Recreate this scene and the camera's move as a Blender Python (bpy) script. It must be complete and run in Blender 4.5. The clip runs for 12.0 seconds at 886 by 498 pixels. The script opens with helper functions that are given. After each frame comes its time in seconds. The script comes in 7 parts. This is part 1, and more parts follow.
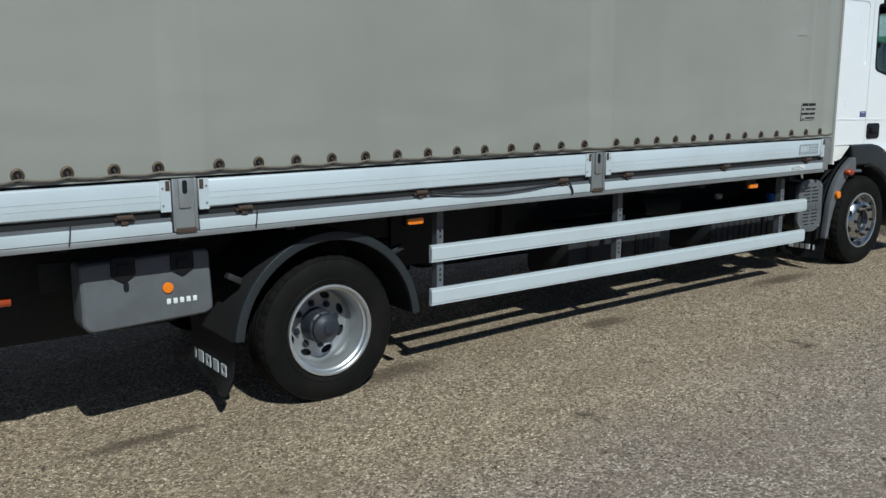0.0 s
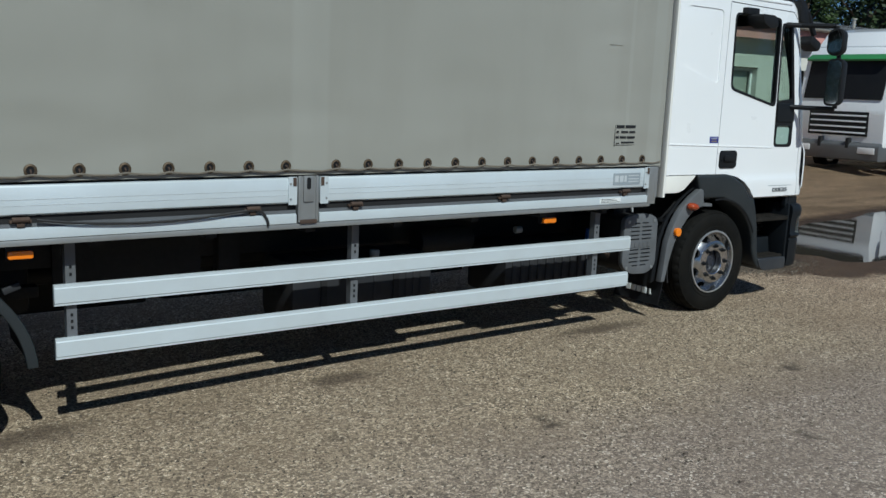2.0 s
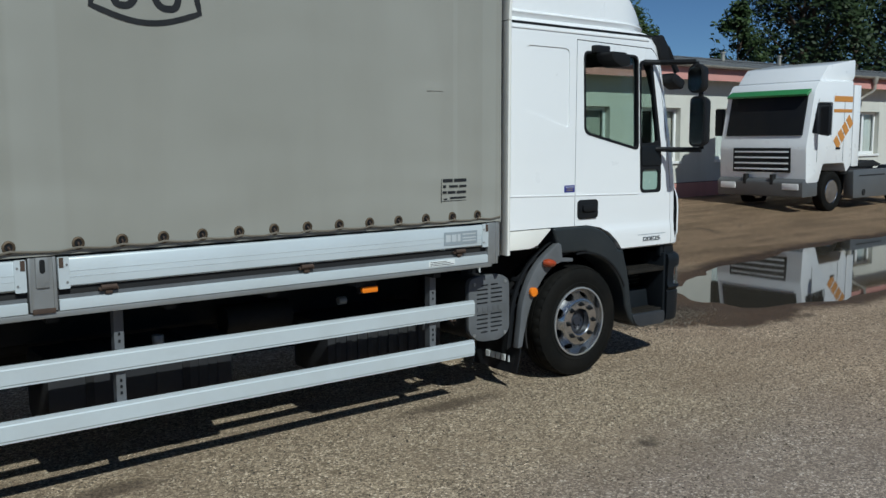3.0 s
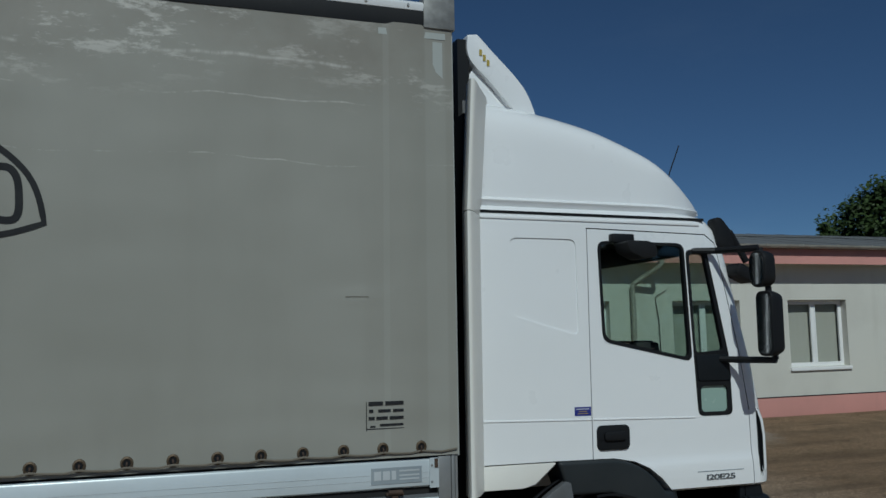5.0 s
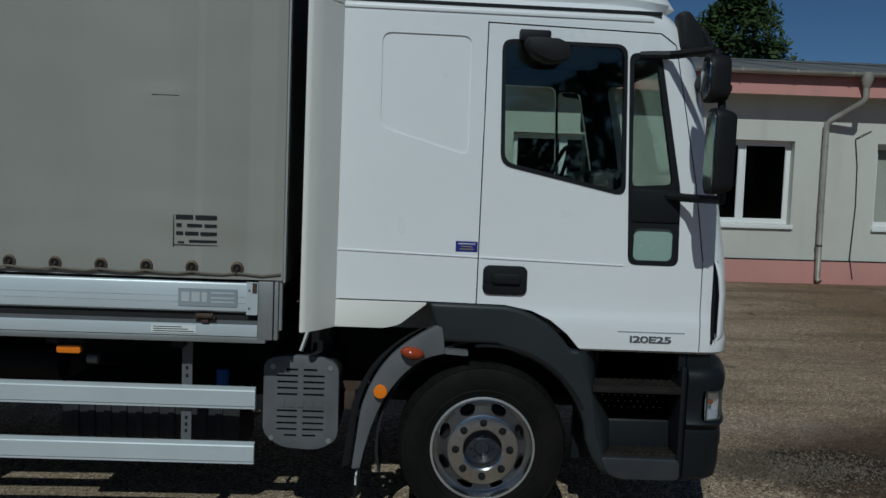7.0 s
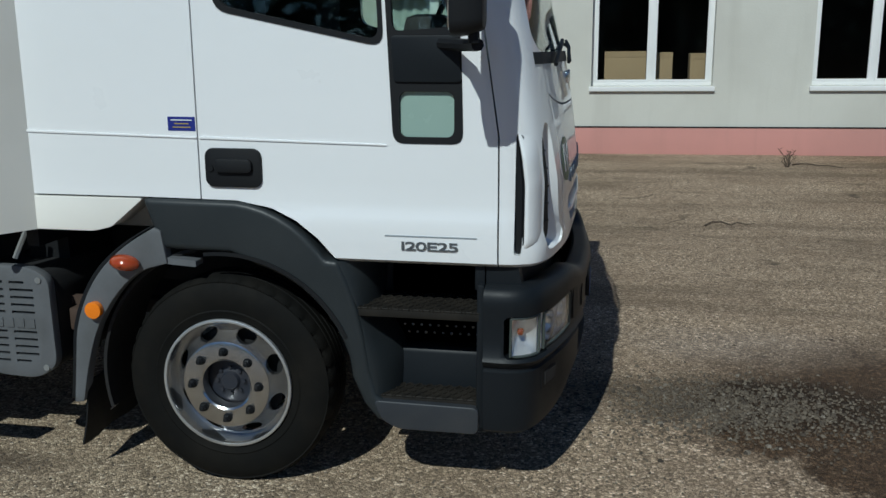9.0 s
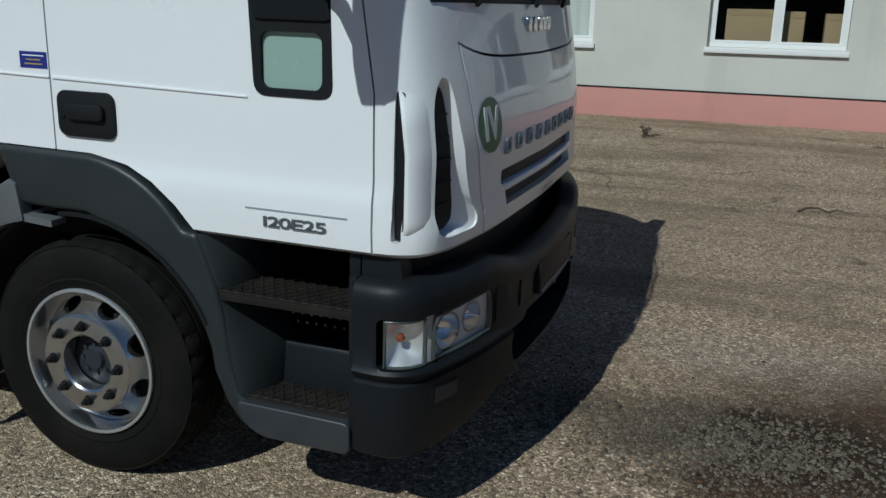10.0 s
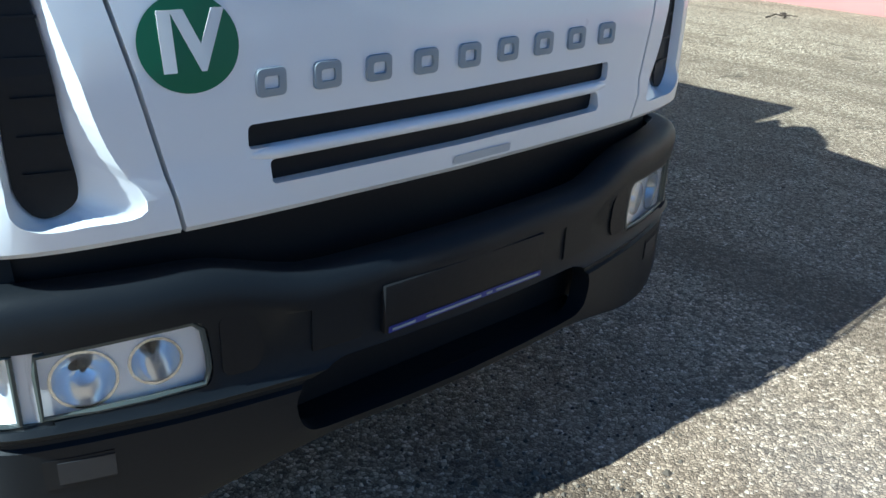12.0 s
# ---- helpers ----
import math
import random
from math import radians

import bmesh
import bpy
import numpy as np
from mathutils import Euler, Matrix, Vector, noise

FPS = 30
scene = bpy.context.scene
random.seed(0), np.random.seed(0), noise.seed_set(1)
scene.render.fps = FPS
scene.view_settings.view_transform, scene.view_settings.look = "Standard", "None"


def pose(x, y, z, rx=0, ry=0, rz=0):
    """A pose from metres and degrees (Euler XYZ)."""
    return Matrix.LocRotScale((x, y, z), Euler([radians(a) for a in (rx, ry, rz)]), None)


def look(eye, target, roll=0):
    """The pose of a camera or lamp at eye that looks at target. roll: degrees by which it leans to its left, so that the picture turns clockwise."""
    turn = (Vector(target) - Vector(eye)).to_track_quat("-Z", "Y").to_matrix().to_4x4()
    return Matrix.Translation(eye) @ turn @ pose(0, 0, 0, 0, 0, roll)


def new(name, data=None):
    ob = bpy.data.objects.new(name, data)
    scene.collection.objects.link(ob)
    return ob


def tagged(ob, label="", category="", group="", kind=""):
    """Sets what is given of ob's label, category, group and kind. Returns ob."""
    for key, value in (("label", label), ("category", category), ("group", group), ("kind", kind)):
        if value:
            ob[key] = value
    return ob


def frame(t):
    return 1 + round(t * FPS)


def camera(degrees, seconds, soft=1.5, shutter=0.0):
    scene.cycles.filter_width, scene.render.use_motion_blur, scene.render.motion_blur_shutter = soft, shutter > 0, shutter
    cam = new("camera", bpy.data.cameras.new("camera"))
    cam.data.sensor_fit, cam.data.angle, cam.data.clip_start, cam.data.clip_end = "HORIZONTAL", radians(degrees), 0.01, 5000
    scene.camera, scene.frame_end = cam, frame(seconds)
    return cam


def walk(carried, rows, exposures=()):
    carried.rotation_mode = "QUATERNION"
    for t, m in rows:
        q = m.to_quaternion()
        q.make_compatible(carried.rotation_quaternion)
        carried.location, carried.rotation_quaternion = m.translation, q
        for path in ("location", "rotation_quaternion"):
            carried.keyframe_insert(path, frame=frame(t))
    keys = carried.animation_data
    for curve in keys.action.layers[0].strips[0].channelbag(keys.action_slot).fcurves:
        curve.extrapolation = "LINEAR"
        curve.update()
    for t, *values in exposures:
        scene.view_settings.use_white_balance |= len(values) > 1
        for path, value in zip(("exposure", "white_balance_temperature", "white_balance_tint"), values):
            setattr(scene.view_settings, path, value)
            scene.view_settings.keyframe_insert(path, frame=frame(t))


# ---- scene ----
cam = camera(53.3, 12.0)
PATH = [
    (0, (-0.1, -0.35, 1.855), (1.06, 1.238, 1.49), -0.5),
    (0.5, (0.459, -0.465, 1.864), (1.595, 1.142, 1.505), 0.9),
    (1, (1.034, -0.471, 1.857), (2.211, 1.113, 1.53), 3.2),
    (1.5, (1.628, -0.489, 1.899), (2.825, 1.084, 1.595), -0.2),
    (2, (2.225, -0.547, 1.914), (3.366, 1.055, 1.551), 1.9),
    (2.5, (2.841, -0.529, 1.899), (4.034, 1.045, 1.582), 1.0),
    (2.7, (3.088, -0.524, 1.932), (4.321, 1.02, 1.625), -0.3),
    (4.3, (5.089, -0.745, 1.961), (5.917, 1.075, 1.984), -0.8),
    (4.5, (5.24, -0.679, 1.984), (6.027, 1.16, 1.99), -1.3),
    (5, (5.857, -0.638, 1.997), (6.527, 1.236, 2.203), -1.3),
    (5.5, (6.45, -0.613, 1.989), (6.99, 1.29, 2.284), -0.4),
    (6, (7.042, -0.509, 1.963), (7.386, 1.456, 2.102), -0.7),
    (6.5, (7.645, -0.337, 1.959), (7.968, 1.635, 1.88), -1.4),
    (6.7, (7.883, -0.314, 1.928), (8.12, 1.669, 1.821), 0.1),
    (8.3, (9.511, 0.536, 1.845), (9.193, 2.463, 1.414), 1.0),
    (8.5, (9.689, 0.671, 1.814), (9.318, 2.594, 1.409), 2.4),
    (9, (10.171, 1.078, 1.808), (9.836, 3.0, 1.368), -0.6),
    (9.5, (10.568, 1.5, 1.776), (10.035, 3.352, 1.243), 1.3),
    (10, (10.891, 1.964, 1.751), (10.248, 3.78, 1.213), 1.3),
    (10.5, (11.216, 2.471, 1.714), (10.458, 4.21, 1.081), 2.8),
    (11, (11.387, 2.993, 1.688), (10.372, 4.573, 1.001), 3.8),
    (11.5, (11.53, 3.531, 1.676), (10.397, 5.009, 0.947), 3.2),
    (12, (11.597, 4.044, 1.677), (10.24, 5.281, 0.882), 1.9),
]
EXPOSURES = [
    (0.0, -0.27, 5800, 0), (1.5, -0.32, 5800, 0), (2.7, -0.37, 5800, 0), (4.3, -0.87, 5760, -1), (5.0, -1.1, 5720, -2), (6.5, -1.32, 5700, -2),
    (8.3, -0.8, 5750, -1), (9.5, -0.6, 5720, -2), (10.0, -0.68, 5700, -2), (10.5, -0.38, 5680, -2), (11.0, -0.05, 5560, -3), (11.5, 0.38, 5350, -4), (12.0, 1.0, 5200, -5)]
walk(cam, [(t, look(eye, target, roll)) for t, eye, target, roll in PATH], EXPOSURES)

# ---- sky, sun ----
SUN_DIR = Vector((0.187, 0.985, -1.0)).normalized()
world = bpy.data.worlds.new("world")
scene.world = world
world.use_nodes = True
wn = world.node_tree.nodes
sky = wn.new("ShaderNodeTexSky")
sky.sky_type = "NISHITA"
sky.sun_disc = False
sky.sun_elevation = math.asin(-SUN_DIR.z)
sky.sun_rotation = math.atan2(-SUN_DIR.x, -SUN_DIR.y)
sky.altitude = 1500
sky.air_density, sky.dust_density, sky.ozone_density = 0.75, 0.05, 6.0
wn["Background"].inputs["Strength"].default_value = 0.074
# thin high haze in the blue
coord = wn.new("ShaderNodeTexCoord")
spread = wn.new("ShaderNodeMapping")
spread.inputs["Scale"].default_value = (1.2, 2.2, 4.5)
haze = wn.new("ShaderNodeTexNoise")
haze.inputs["Scale"].default_value, haze.inputs["Detail"].default_value, haze.inputs["Roughness"].default_value = 1.6, 7.0, 0.62
thin = wn.new("ShaderNodeMapRange")
thin.inputs[1].default_value, thin.inputs[2].default_value, thin.inputs[4].default_value = 0.5, 0.8, 0.25
veil = wn.new("ShaderNodeMix")
veil.data_type, veil.blend_type = "RGBA", "MULTIPLY"
veil.inputs[7].default_value = (2.1, 1.55, 1.2, 1)
for a, b in ((coord.outputs["Generated"], spread.inputs["Vector"]), (spread.outputs[0], haze.inputs["Vector"]), (haze.outputs["Fac"], thin.inputs[0]), (thin.outputs[0], veil.inputs[0]), (sky.outputs[0], veil.inputs[6]), (veil.outputs[2], wn["Background"].inputs["Color"])):
    world.node_tree.links.new(a, b)
sun_data = bpy.data.lights.new("sun", "SUN")
sun_data.energy, sun_data.angle, sun_data.color = 4.8, radians(0.55), (1.0, 0.965, 0.9)
sun = new("sun", sun_data)
sun.rotation_euler = SUN_DIR.to_track_quat("-Z", "Y").to_euler()
sun.location = (-5, -20, 25)


# ---- materials ----
class Graph:
    """A small wrapper to write node materials."""

    def __init__(self, name):
        self.mat = bpy.data.materials.new(name)
        self.mat.use_nodes = True
        self.nodes, self.links = self.mat.node_tree.nodes, self.mat.node_tree.links
        self.bsdf = self.nodes["Principled BSDF"]
        self.out = self.nodes["Material Output"]
        self.pos = self.nodes.new("ShaderNodeTexCoord").outputs["Object"]

    def put(self, socket, value):
        if isinstance(value, bpy.types.NodeSocket):
            self.links.new(value, socket)
        else:
            socket.default_value = value

    def node(self, kind, out, ins, **props):
        n = self.nodes.new(kind)
        if "operation" in props:
            n.operation = props["operation"]
        if "feature" in props:
            n.feature = props["feature"]
        if "use_clamp" in props:
            n.use_clamp = props["use_clamp"]
        for k, v in ins.items():
            self.put(n.inputs[k], v)
        return n.outputs[out]

    def noise(self, scale, detail=3.0, rough=0.55, vec=None, out="Fac"):
        return self.node("ShaderNodeTexNoise", out, {"Vector": vec or self.pos, "Scale": scale, "Detail": detail, "Roughness": rough})

    def stretch(self, x, y, z):
        return self.node("ShaderNodeVectorMath", 0, {0: self.pos, 1: (x, y, z)}, operation="MULTIPLY")

    def voronoi(self, scale, out="Color", vec=None, feature="F1"):
        return self.node("ShaderNodeTexVoronoi", out, {"Vector": vec or self.pos, "Scale": scale}, feature=feature)

    def ramp(self, fac, stops):
        n = self.nodes.new("ShaderNodeValToRGB")
        el = n.color_ramp.elements
        while len(el) < len(stops):
            el.new(0.5)
        for e, (p, c) in zip(el, stops):
            e.position, e.color = p, (*c, 1) if isinstance(c, tuple) else (c, c, c, 1)
        self.put(n.inputs[0], fac)
        return n.outputs[0]

    def mix(self, fac, a, b, blend="MIX"):
        n = self.nodes.new("ShaderNodeMix")
        n.data_type, n.blend_type = "RGBA", blend
        for socket, v in ((n.inputs[0], fac), (n.inputs[6], a), (n.inputs[7], b)):
            self.put(socket, (*v, 1) if isinstance(v, tuple) and len(v) == 3 else v)
        return n.outputs[2]

    def math(self, op, a, b=0.0, clamp=False):
        return self.node("ShaderNodeMath", 0, {0: a, 1: b}, operation=op, use_clamp=clamp)

    def bump(self, height, strength=0.3, distance=0.01):
        self.put(self.bsdf.inputs["Normal"], self.node("ShaderNodeBump", 0, {"Height": height, "Strength": strength, "Distance": distance}))

    def set(self, **values):
        for k, v in values.items():
            name = {"color": "Base Color", "rough": "Roughness", "metal": "Metallic", "coat": "Coat Weight", "spec": "Specular IOR Level"}[k]
            self.put(self.bsdf.inputs[name], (*v, 1) if isinstance(v, tuple) and len(v) == 3 else v)
        return self.mat


def worn(name, color, rough=0.5, metal=0.0, spots=0.15, fine=40.0, coarse=2.5, bump=0.08, dirt=None, coat=0.0, spec=0.5):
    """A painted, plastic or metal surface with grain and stains at two scales."""
    g = Graph(name)
    dirt = dirt or tuple(c * 0.55 for c in color)
    big = g.ramp(g.noise(coarse, 5), [(0.42, 0.0), (0.75, 1.0)])
    small = g.noise(fine, 4)
    c = g.mix(g.math("MULTIPLY", big, spots), color, dirt)
    c = g.mix(g.math("MULTIPLY", small, spots * 0.6), c, tuple(x * 0.75 for x in color))
    r = g.math("ADD", g.math("MULTIPLY", small, 0.18), rough - 0.09, True)
    g.bump(small, bump, 0.002)
    return g.set(color=c, rough=r, metal=metal, coat=coat, spec=spec)


WHITE = worn("white_paint", (0.82, 0.83, 0.84), 0.3, spots=0.05, fine=3.0, bump=0.0, coarse=1.2, coat=0.6, dirt=(0.5, 0.48, 0.42))
CREAM = worn("cream_paint", (0.8, 0.785, 0.735), 0.35, spots=0.1, bump=0.02, dirt=(0.4, 0.37, 0.3))
PALE = worn("white_aluminium", (0.57, 0.625, 0.655), 0.38, metal=0.15, spots=0.24, fine=60, bump=0.05, dirt=(0.36, 0.36, 0.34))
STEEL = worn("galvanised_steel", (0.36, 0.37, 0.37), 0.5, metal=0.6, spots=0.5, fine=35, bump=0.12, dirt=(0.14, 0.13, 0.12))
GREY = worn("grey_plastic", (0.12, 0.126, 0.135), 0.55, spots=0.7, fine=120, coarse=7, bump=0.2, dirt=(0.075, 0.077, 0.076))
DARKGREY = worn("dark_grey_plastic", (0.0092, 0.0117, 0.0147), 0.47, spec=0.2, spots=0.3, fine=160, bump=0.18, dirt=(0.0155, 0.0172, 0.0198))
BLACK = worn("black_plastic", (0.008, 0.009, 0.011), 0.55, spec=0.25, spots=0.4, fine=90, bump=0.15, dirt=(0.021, 0.02, 0.018))
CHASSIS = worn("black_chassis_paint", (0.008, 0.008, 0.009), 0.75, spots=0.5, fine=30, bump=0.2, dirt=(0.018, 0.016, 0.013))
TANK = worn("dusty_tank_metal", (0.02, 0.021, 0.025), 0.6, metal=0.1, spots=0.6, fine=18, bump=0.1, dirt=(0.04, 0.038, 0.034))
RUBBER = worn("tyre_rubber", (0.0065, 0.0065, 0.006), 0.75, spots=0.7, fine=25, coarse=5, bump=0.25, dirt=(0.016, 0.014, 0.011), spec=0.12)
# darker copy of the wheel silver, holding the rear dish's shade in its colour
RIMSHADE = worn("shaded_silver_wheel_paint", (0.32, 0.33, 0.345), 0.4, metal=0.5, spots=0.3, fine=30, coarse=6, bump=0.06, dirt=(0.16, 0.145, 0.13))
RIMDARK = worn("brushed_wheel_metal", (0.54, 0.55, 0.57), 0.22, metal=0.97, spots=0.3, fine=30, coarse=6, bump=0.05, dirt=(0.16, 0.15, 0.13))
RIM = worn("silver_wheel_paint", (0.6, 0.61, 0.62), 0.36, metal=0.75, spots=0.3, fine=30, coarse=6, bump=0.06, dirt=(0.2, 0.18, 0.16))
HUB = worn("blue_grey_hub_paint", (0.021, 0.025, 0.036), 0.45, spots=0.5, fine=50, coarse=12, bump=0.15, dirt=(0.06, 0.05, 0.045))
RUST = worn("rusty_iron", (0.085, 0.055, 0.04), 0.8, metal=0.3, spots=0.8, fine=80, coarse=12, bump=0.4, dirt=(0.05, 0.035, 0.03))
BRASS = worn("tarnished_eyelet", (0.16, 0.12, 0.08), 0.5, metal=0.7, spots=0.8, fine=80, coarse=20, bump=0.3, dirt=(0.04, 0.025, 0.02))
CORD = worn("tarpaulin_cord", (0.16, 0.14, 0.11), 0.85, spots=0.5, fine=300, bump=0.4)
CABLE = worn("black_cable", (0.02, 0.02, 0.021), 0.6, spots=0.3, fine=80, bump=0.1)
ORANGE = worn("orange_lens", (0.84, 0.215, 0.006), 0.22, spots=0.15, fine=220, bump=0.35, dirt=(0.5, 0.15, 0.01), coat=0.5)
REDLENS = worn("red_amber_lens", (0.34, 0.05, 0.01), 0.14, spots=0.3, fine=120, bump=0.2, dirt=(0.2, 0.03, 0.01), coat=0.5)
CHROME = worn("chrome_letters", (0.62, 0.63, 0.64), 0.22, metal=1.0, spots=0.2, fine=40, bump=0.02)
REFLECTOR = worn("lamp_reflector", (0.95, 0.94, 0.92), 0.16, metal=0.75, spots=0.05, fine=30, bump=0.02)
STEPGREY = worn("scuffed_step_plastic", (0.027, 0.031, 0.038), 0.5, spots=0.5, fine=80, coarse=6, bump=0.15, dirt=(0.055, 0.056, 0.057))
CAPMETAL = worn("weathered_cap_metal", (0.2, 0.2, 0.195), 0.5, metal=0.4, spots=0.9, fine=25, coarse=9, bump=0.2, dirt=(0.42, 0.42, 0.4))
STEPDIRT = worn("dusty_brown_tread", (0.014, 0.0125, 0.0105), 0.7, spots=0.6, fine=60, coarse=9, bump=0.25, dirt=(0.04, 0.034, 0.027), spec=0.2)
ARCHGREY = worn("satin_arch_plastic", (0.02, 0.0245, 0.0275), 0.45, spec=0.35, spots=0.45, fine=90, coarse=4, bump=0.12, dirt=(0.038, 0.042, 0.044))
SOFTSILVER = worn("frosted_reflector", (0.82, 0.82, 0.82), 0.42, metal=0.75, spots=0.1, fine=140, bump=0.1)
BULB = worn("amber_bulb_glass", (0.22, 0.06, 0.025), 0.2, spots=0.3, fine=120, bump=0.1, coat=0.5)
LAMPEDGE = worn("grey_green_lens_edge", (0.06, 0.072, 0.066), 0.35, spots=0.2, fine=60, bump=0.02)
LAMPFRAME = worn("silver_lamp_bezel", (0.8, 0.78, 0.77), 0.45, metal=0.1, spots=0.1, fine=60, bump=0.02)
GREEN = worn("green_sticker", (0.012, 0.13, 0.055), 0.4, spots=0.1, fine=60, bump=0.02)
STICKWHITE = worn("white_sticker", (0.75, 0.77, 0.76), 0.45, spots=0.08, fine=60, bump=0.02)
BLUE = worn("blue_sticker", (0.02, 0.03, 0.22), 0.35, spots=0.15, fine=60, bump=0.02)
TEAL = worn("pale_green_window_film", (0.3, 0.42, 0.37), 0.25, spots=0.12, fine=20, bump=0.0, dirt=(0.24, 0.32, 0.28), coat=0.6)
GOLD = worn("gold_sticker", (0.42, 0.32, 0.06), 0.45, spots=0.2, fine=60, bump=0.02)
INK = worn("black_print", (0.014, 0.015, 0.018), 0.7, spots=0.25, fine=70, coarse=10, bump=0.05, dirt=(0.06, 0.06, 0.057), spec=0.25)
FADED = worn("faded_grey_print", (0.3, 0.34, 0.37), 0.5, spots=0.3, fine=90, bump=0.03)
NUMBERGREY = worn("dark_silver_numerals", (0.16, 0.175, 0.19), 0.35, metal=0.6, spots=0.2, fine=90, bump=0.02)
PLATEGREY = worn("light_grey_plate", (0.5, 0.53, 0.55), 0.45, spots=0.2, fine=90, bump=0.03)
ORANGEPRINT = worn("orange_print", (0.55, 0.24, 0.05), 0.5, spots=0.2, fine=60, bump=0.02)
SEATCLOTH = worn("dark_seat_cloth", (0.012, 0.013, 0.015), 0.9, spots=0.3, fine=150, bump=0.3)
TRIMDARK = worn("cab_trim", (0.016, 0.017, 0.019), 0.7, spots=0.2, fine=100, bump=0.2)
PATCH = worn("grey_patch_tape", (0.4, 0.42, 0.4), 0.4, spots=0.2, fine=40, bump=0.05)
BLUECAP = worn("blue_cap_plastic", (0.02, 0.1, 0.35), 0.4, spots=0.2, fine=60, bump=0.03)
SILVERSKIRT = worn("silver_skirt_paint", (0.15, 0.155, 0.16), 0.4, metal=0.4, spots=0.2, fine=30, bump=0.03)
GREENVISOR = worn("green_visor_plastic", (0.05, 0.22, 0.07), 0.3, spots=0.2, fine=40, bump=0.02)
PVC = worn("white_window_plastic", (0.8, 0.8, 0.79), 0.35, spots=0.06, fine=50, bump=0.02)
BLIND = worn("beige_blind", (0.45, 0.44, 0.39), 0.8, spots=0.1, fine=50, bump=0.05)
CURTAIN = worn("pale_curtain", (0.62, 0.65, 0.63), 0.85, spots=0.1, fine=50, bump=0.1)
CARD = worn("brown_cardboard", (0.36, 0.26, 0.15), 0.85, spots=0.2, fine=60, bump=0.1)
# near-black inner surfaces: the rooms' lack of light is put into this colour
ROOM = worn("unlit_room_black", (0.07, 0.07, 0.06), 0.9, spots=0.2, fine=10, bump=0.05)
ZINC = worn("weathered_gutter", (0.42, 0.4, 0.35), 0.55, metal=0.3, spots=0.6, fine=14, coarse=4, bump=0.1, dirt=(0.17, 0.13, 0.1))
ROOFING = worn("grey_roofing_felt", (0.145, 0.15, 0.152), 0.85, spots=0.5, fine=30, coarse=1.2, bump=0.3, dirt=(0.1, 0.1, 0.095))
BARK = worn("bark", (0.09, 0.065, 0.045), 0.95, spots=0.6, fine=20, bump=0.6)
TWIG = worn("dry_twig", (0.07, 0.05, 0.035), 0.9, spots=0.5, fine=60, bump=0.3)


def plaster(name, color, dirt, streak):
    g = Graph(name)
    big = g.noise(0.7, 6)
    fine = g.noise(55, 4)
    run = g.noise(1.0, 4, vec=g.stretch(3.0, 3.0, 0.35))
    c = g.mix(g.ramp(big, [(0.45, 0.0), (0.72, 0.35)]), color, dirt)
    c = g.mix(g.ramp(run, [(0.55, 0.0), (0.75, streak)]), c, dirt)
    c = g.mix(g.math("MULTIPLY", fine, 0.3), c, tuple(x * 0.8 for x in color))
    g.bump(g.math("ADD", fine, g.math("MULTIPLY", g.noise(14, 3), 0.6)), 0.35, 0.006)
    return g.set(color=c, rough=0.9)


WALL = plaster("cream_render", (0.62, 0.61, 0.55), (0.42, 0.4, 0.35), 0.3)
PINK = plaster("pink_render", (0.56, 0.27, 0.235), (0.36, 0.2, 0.17), 0.35)


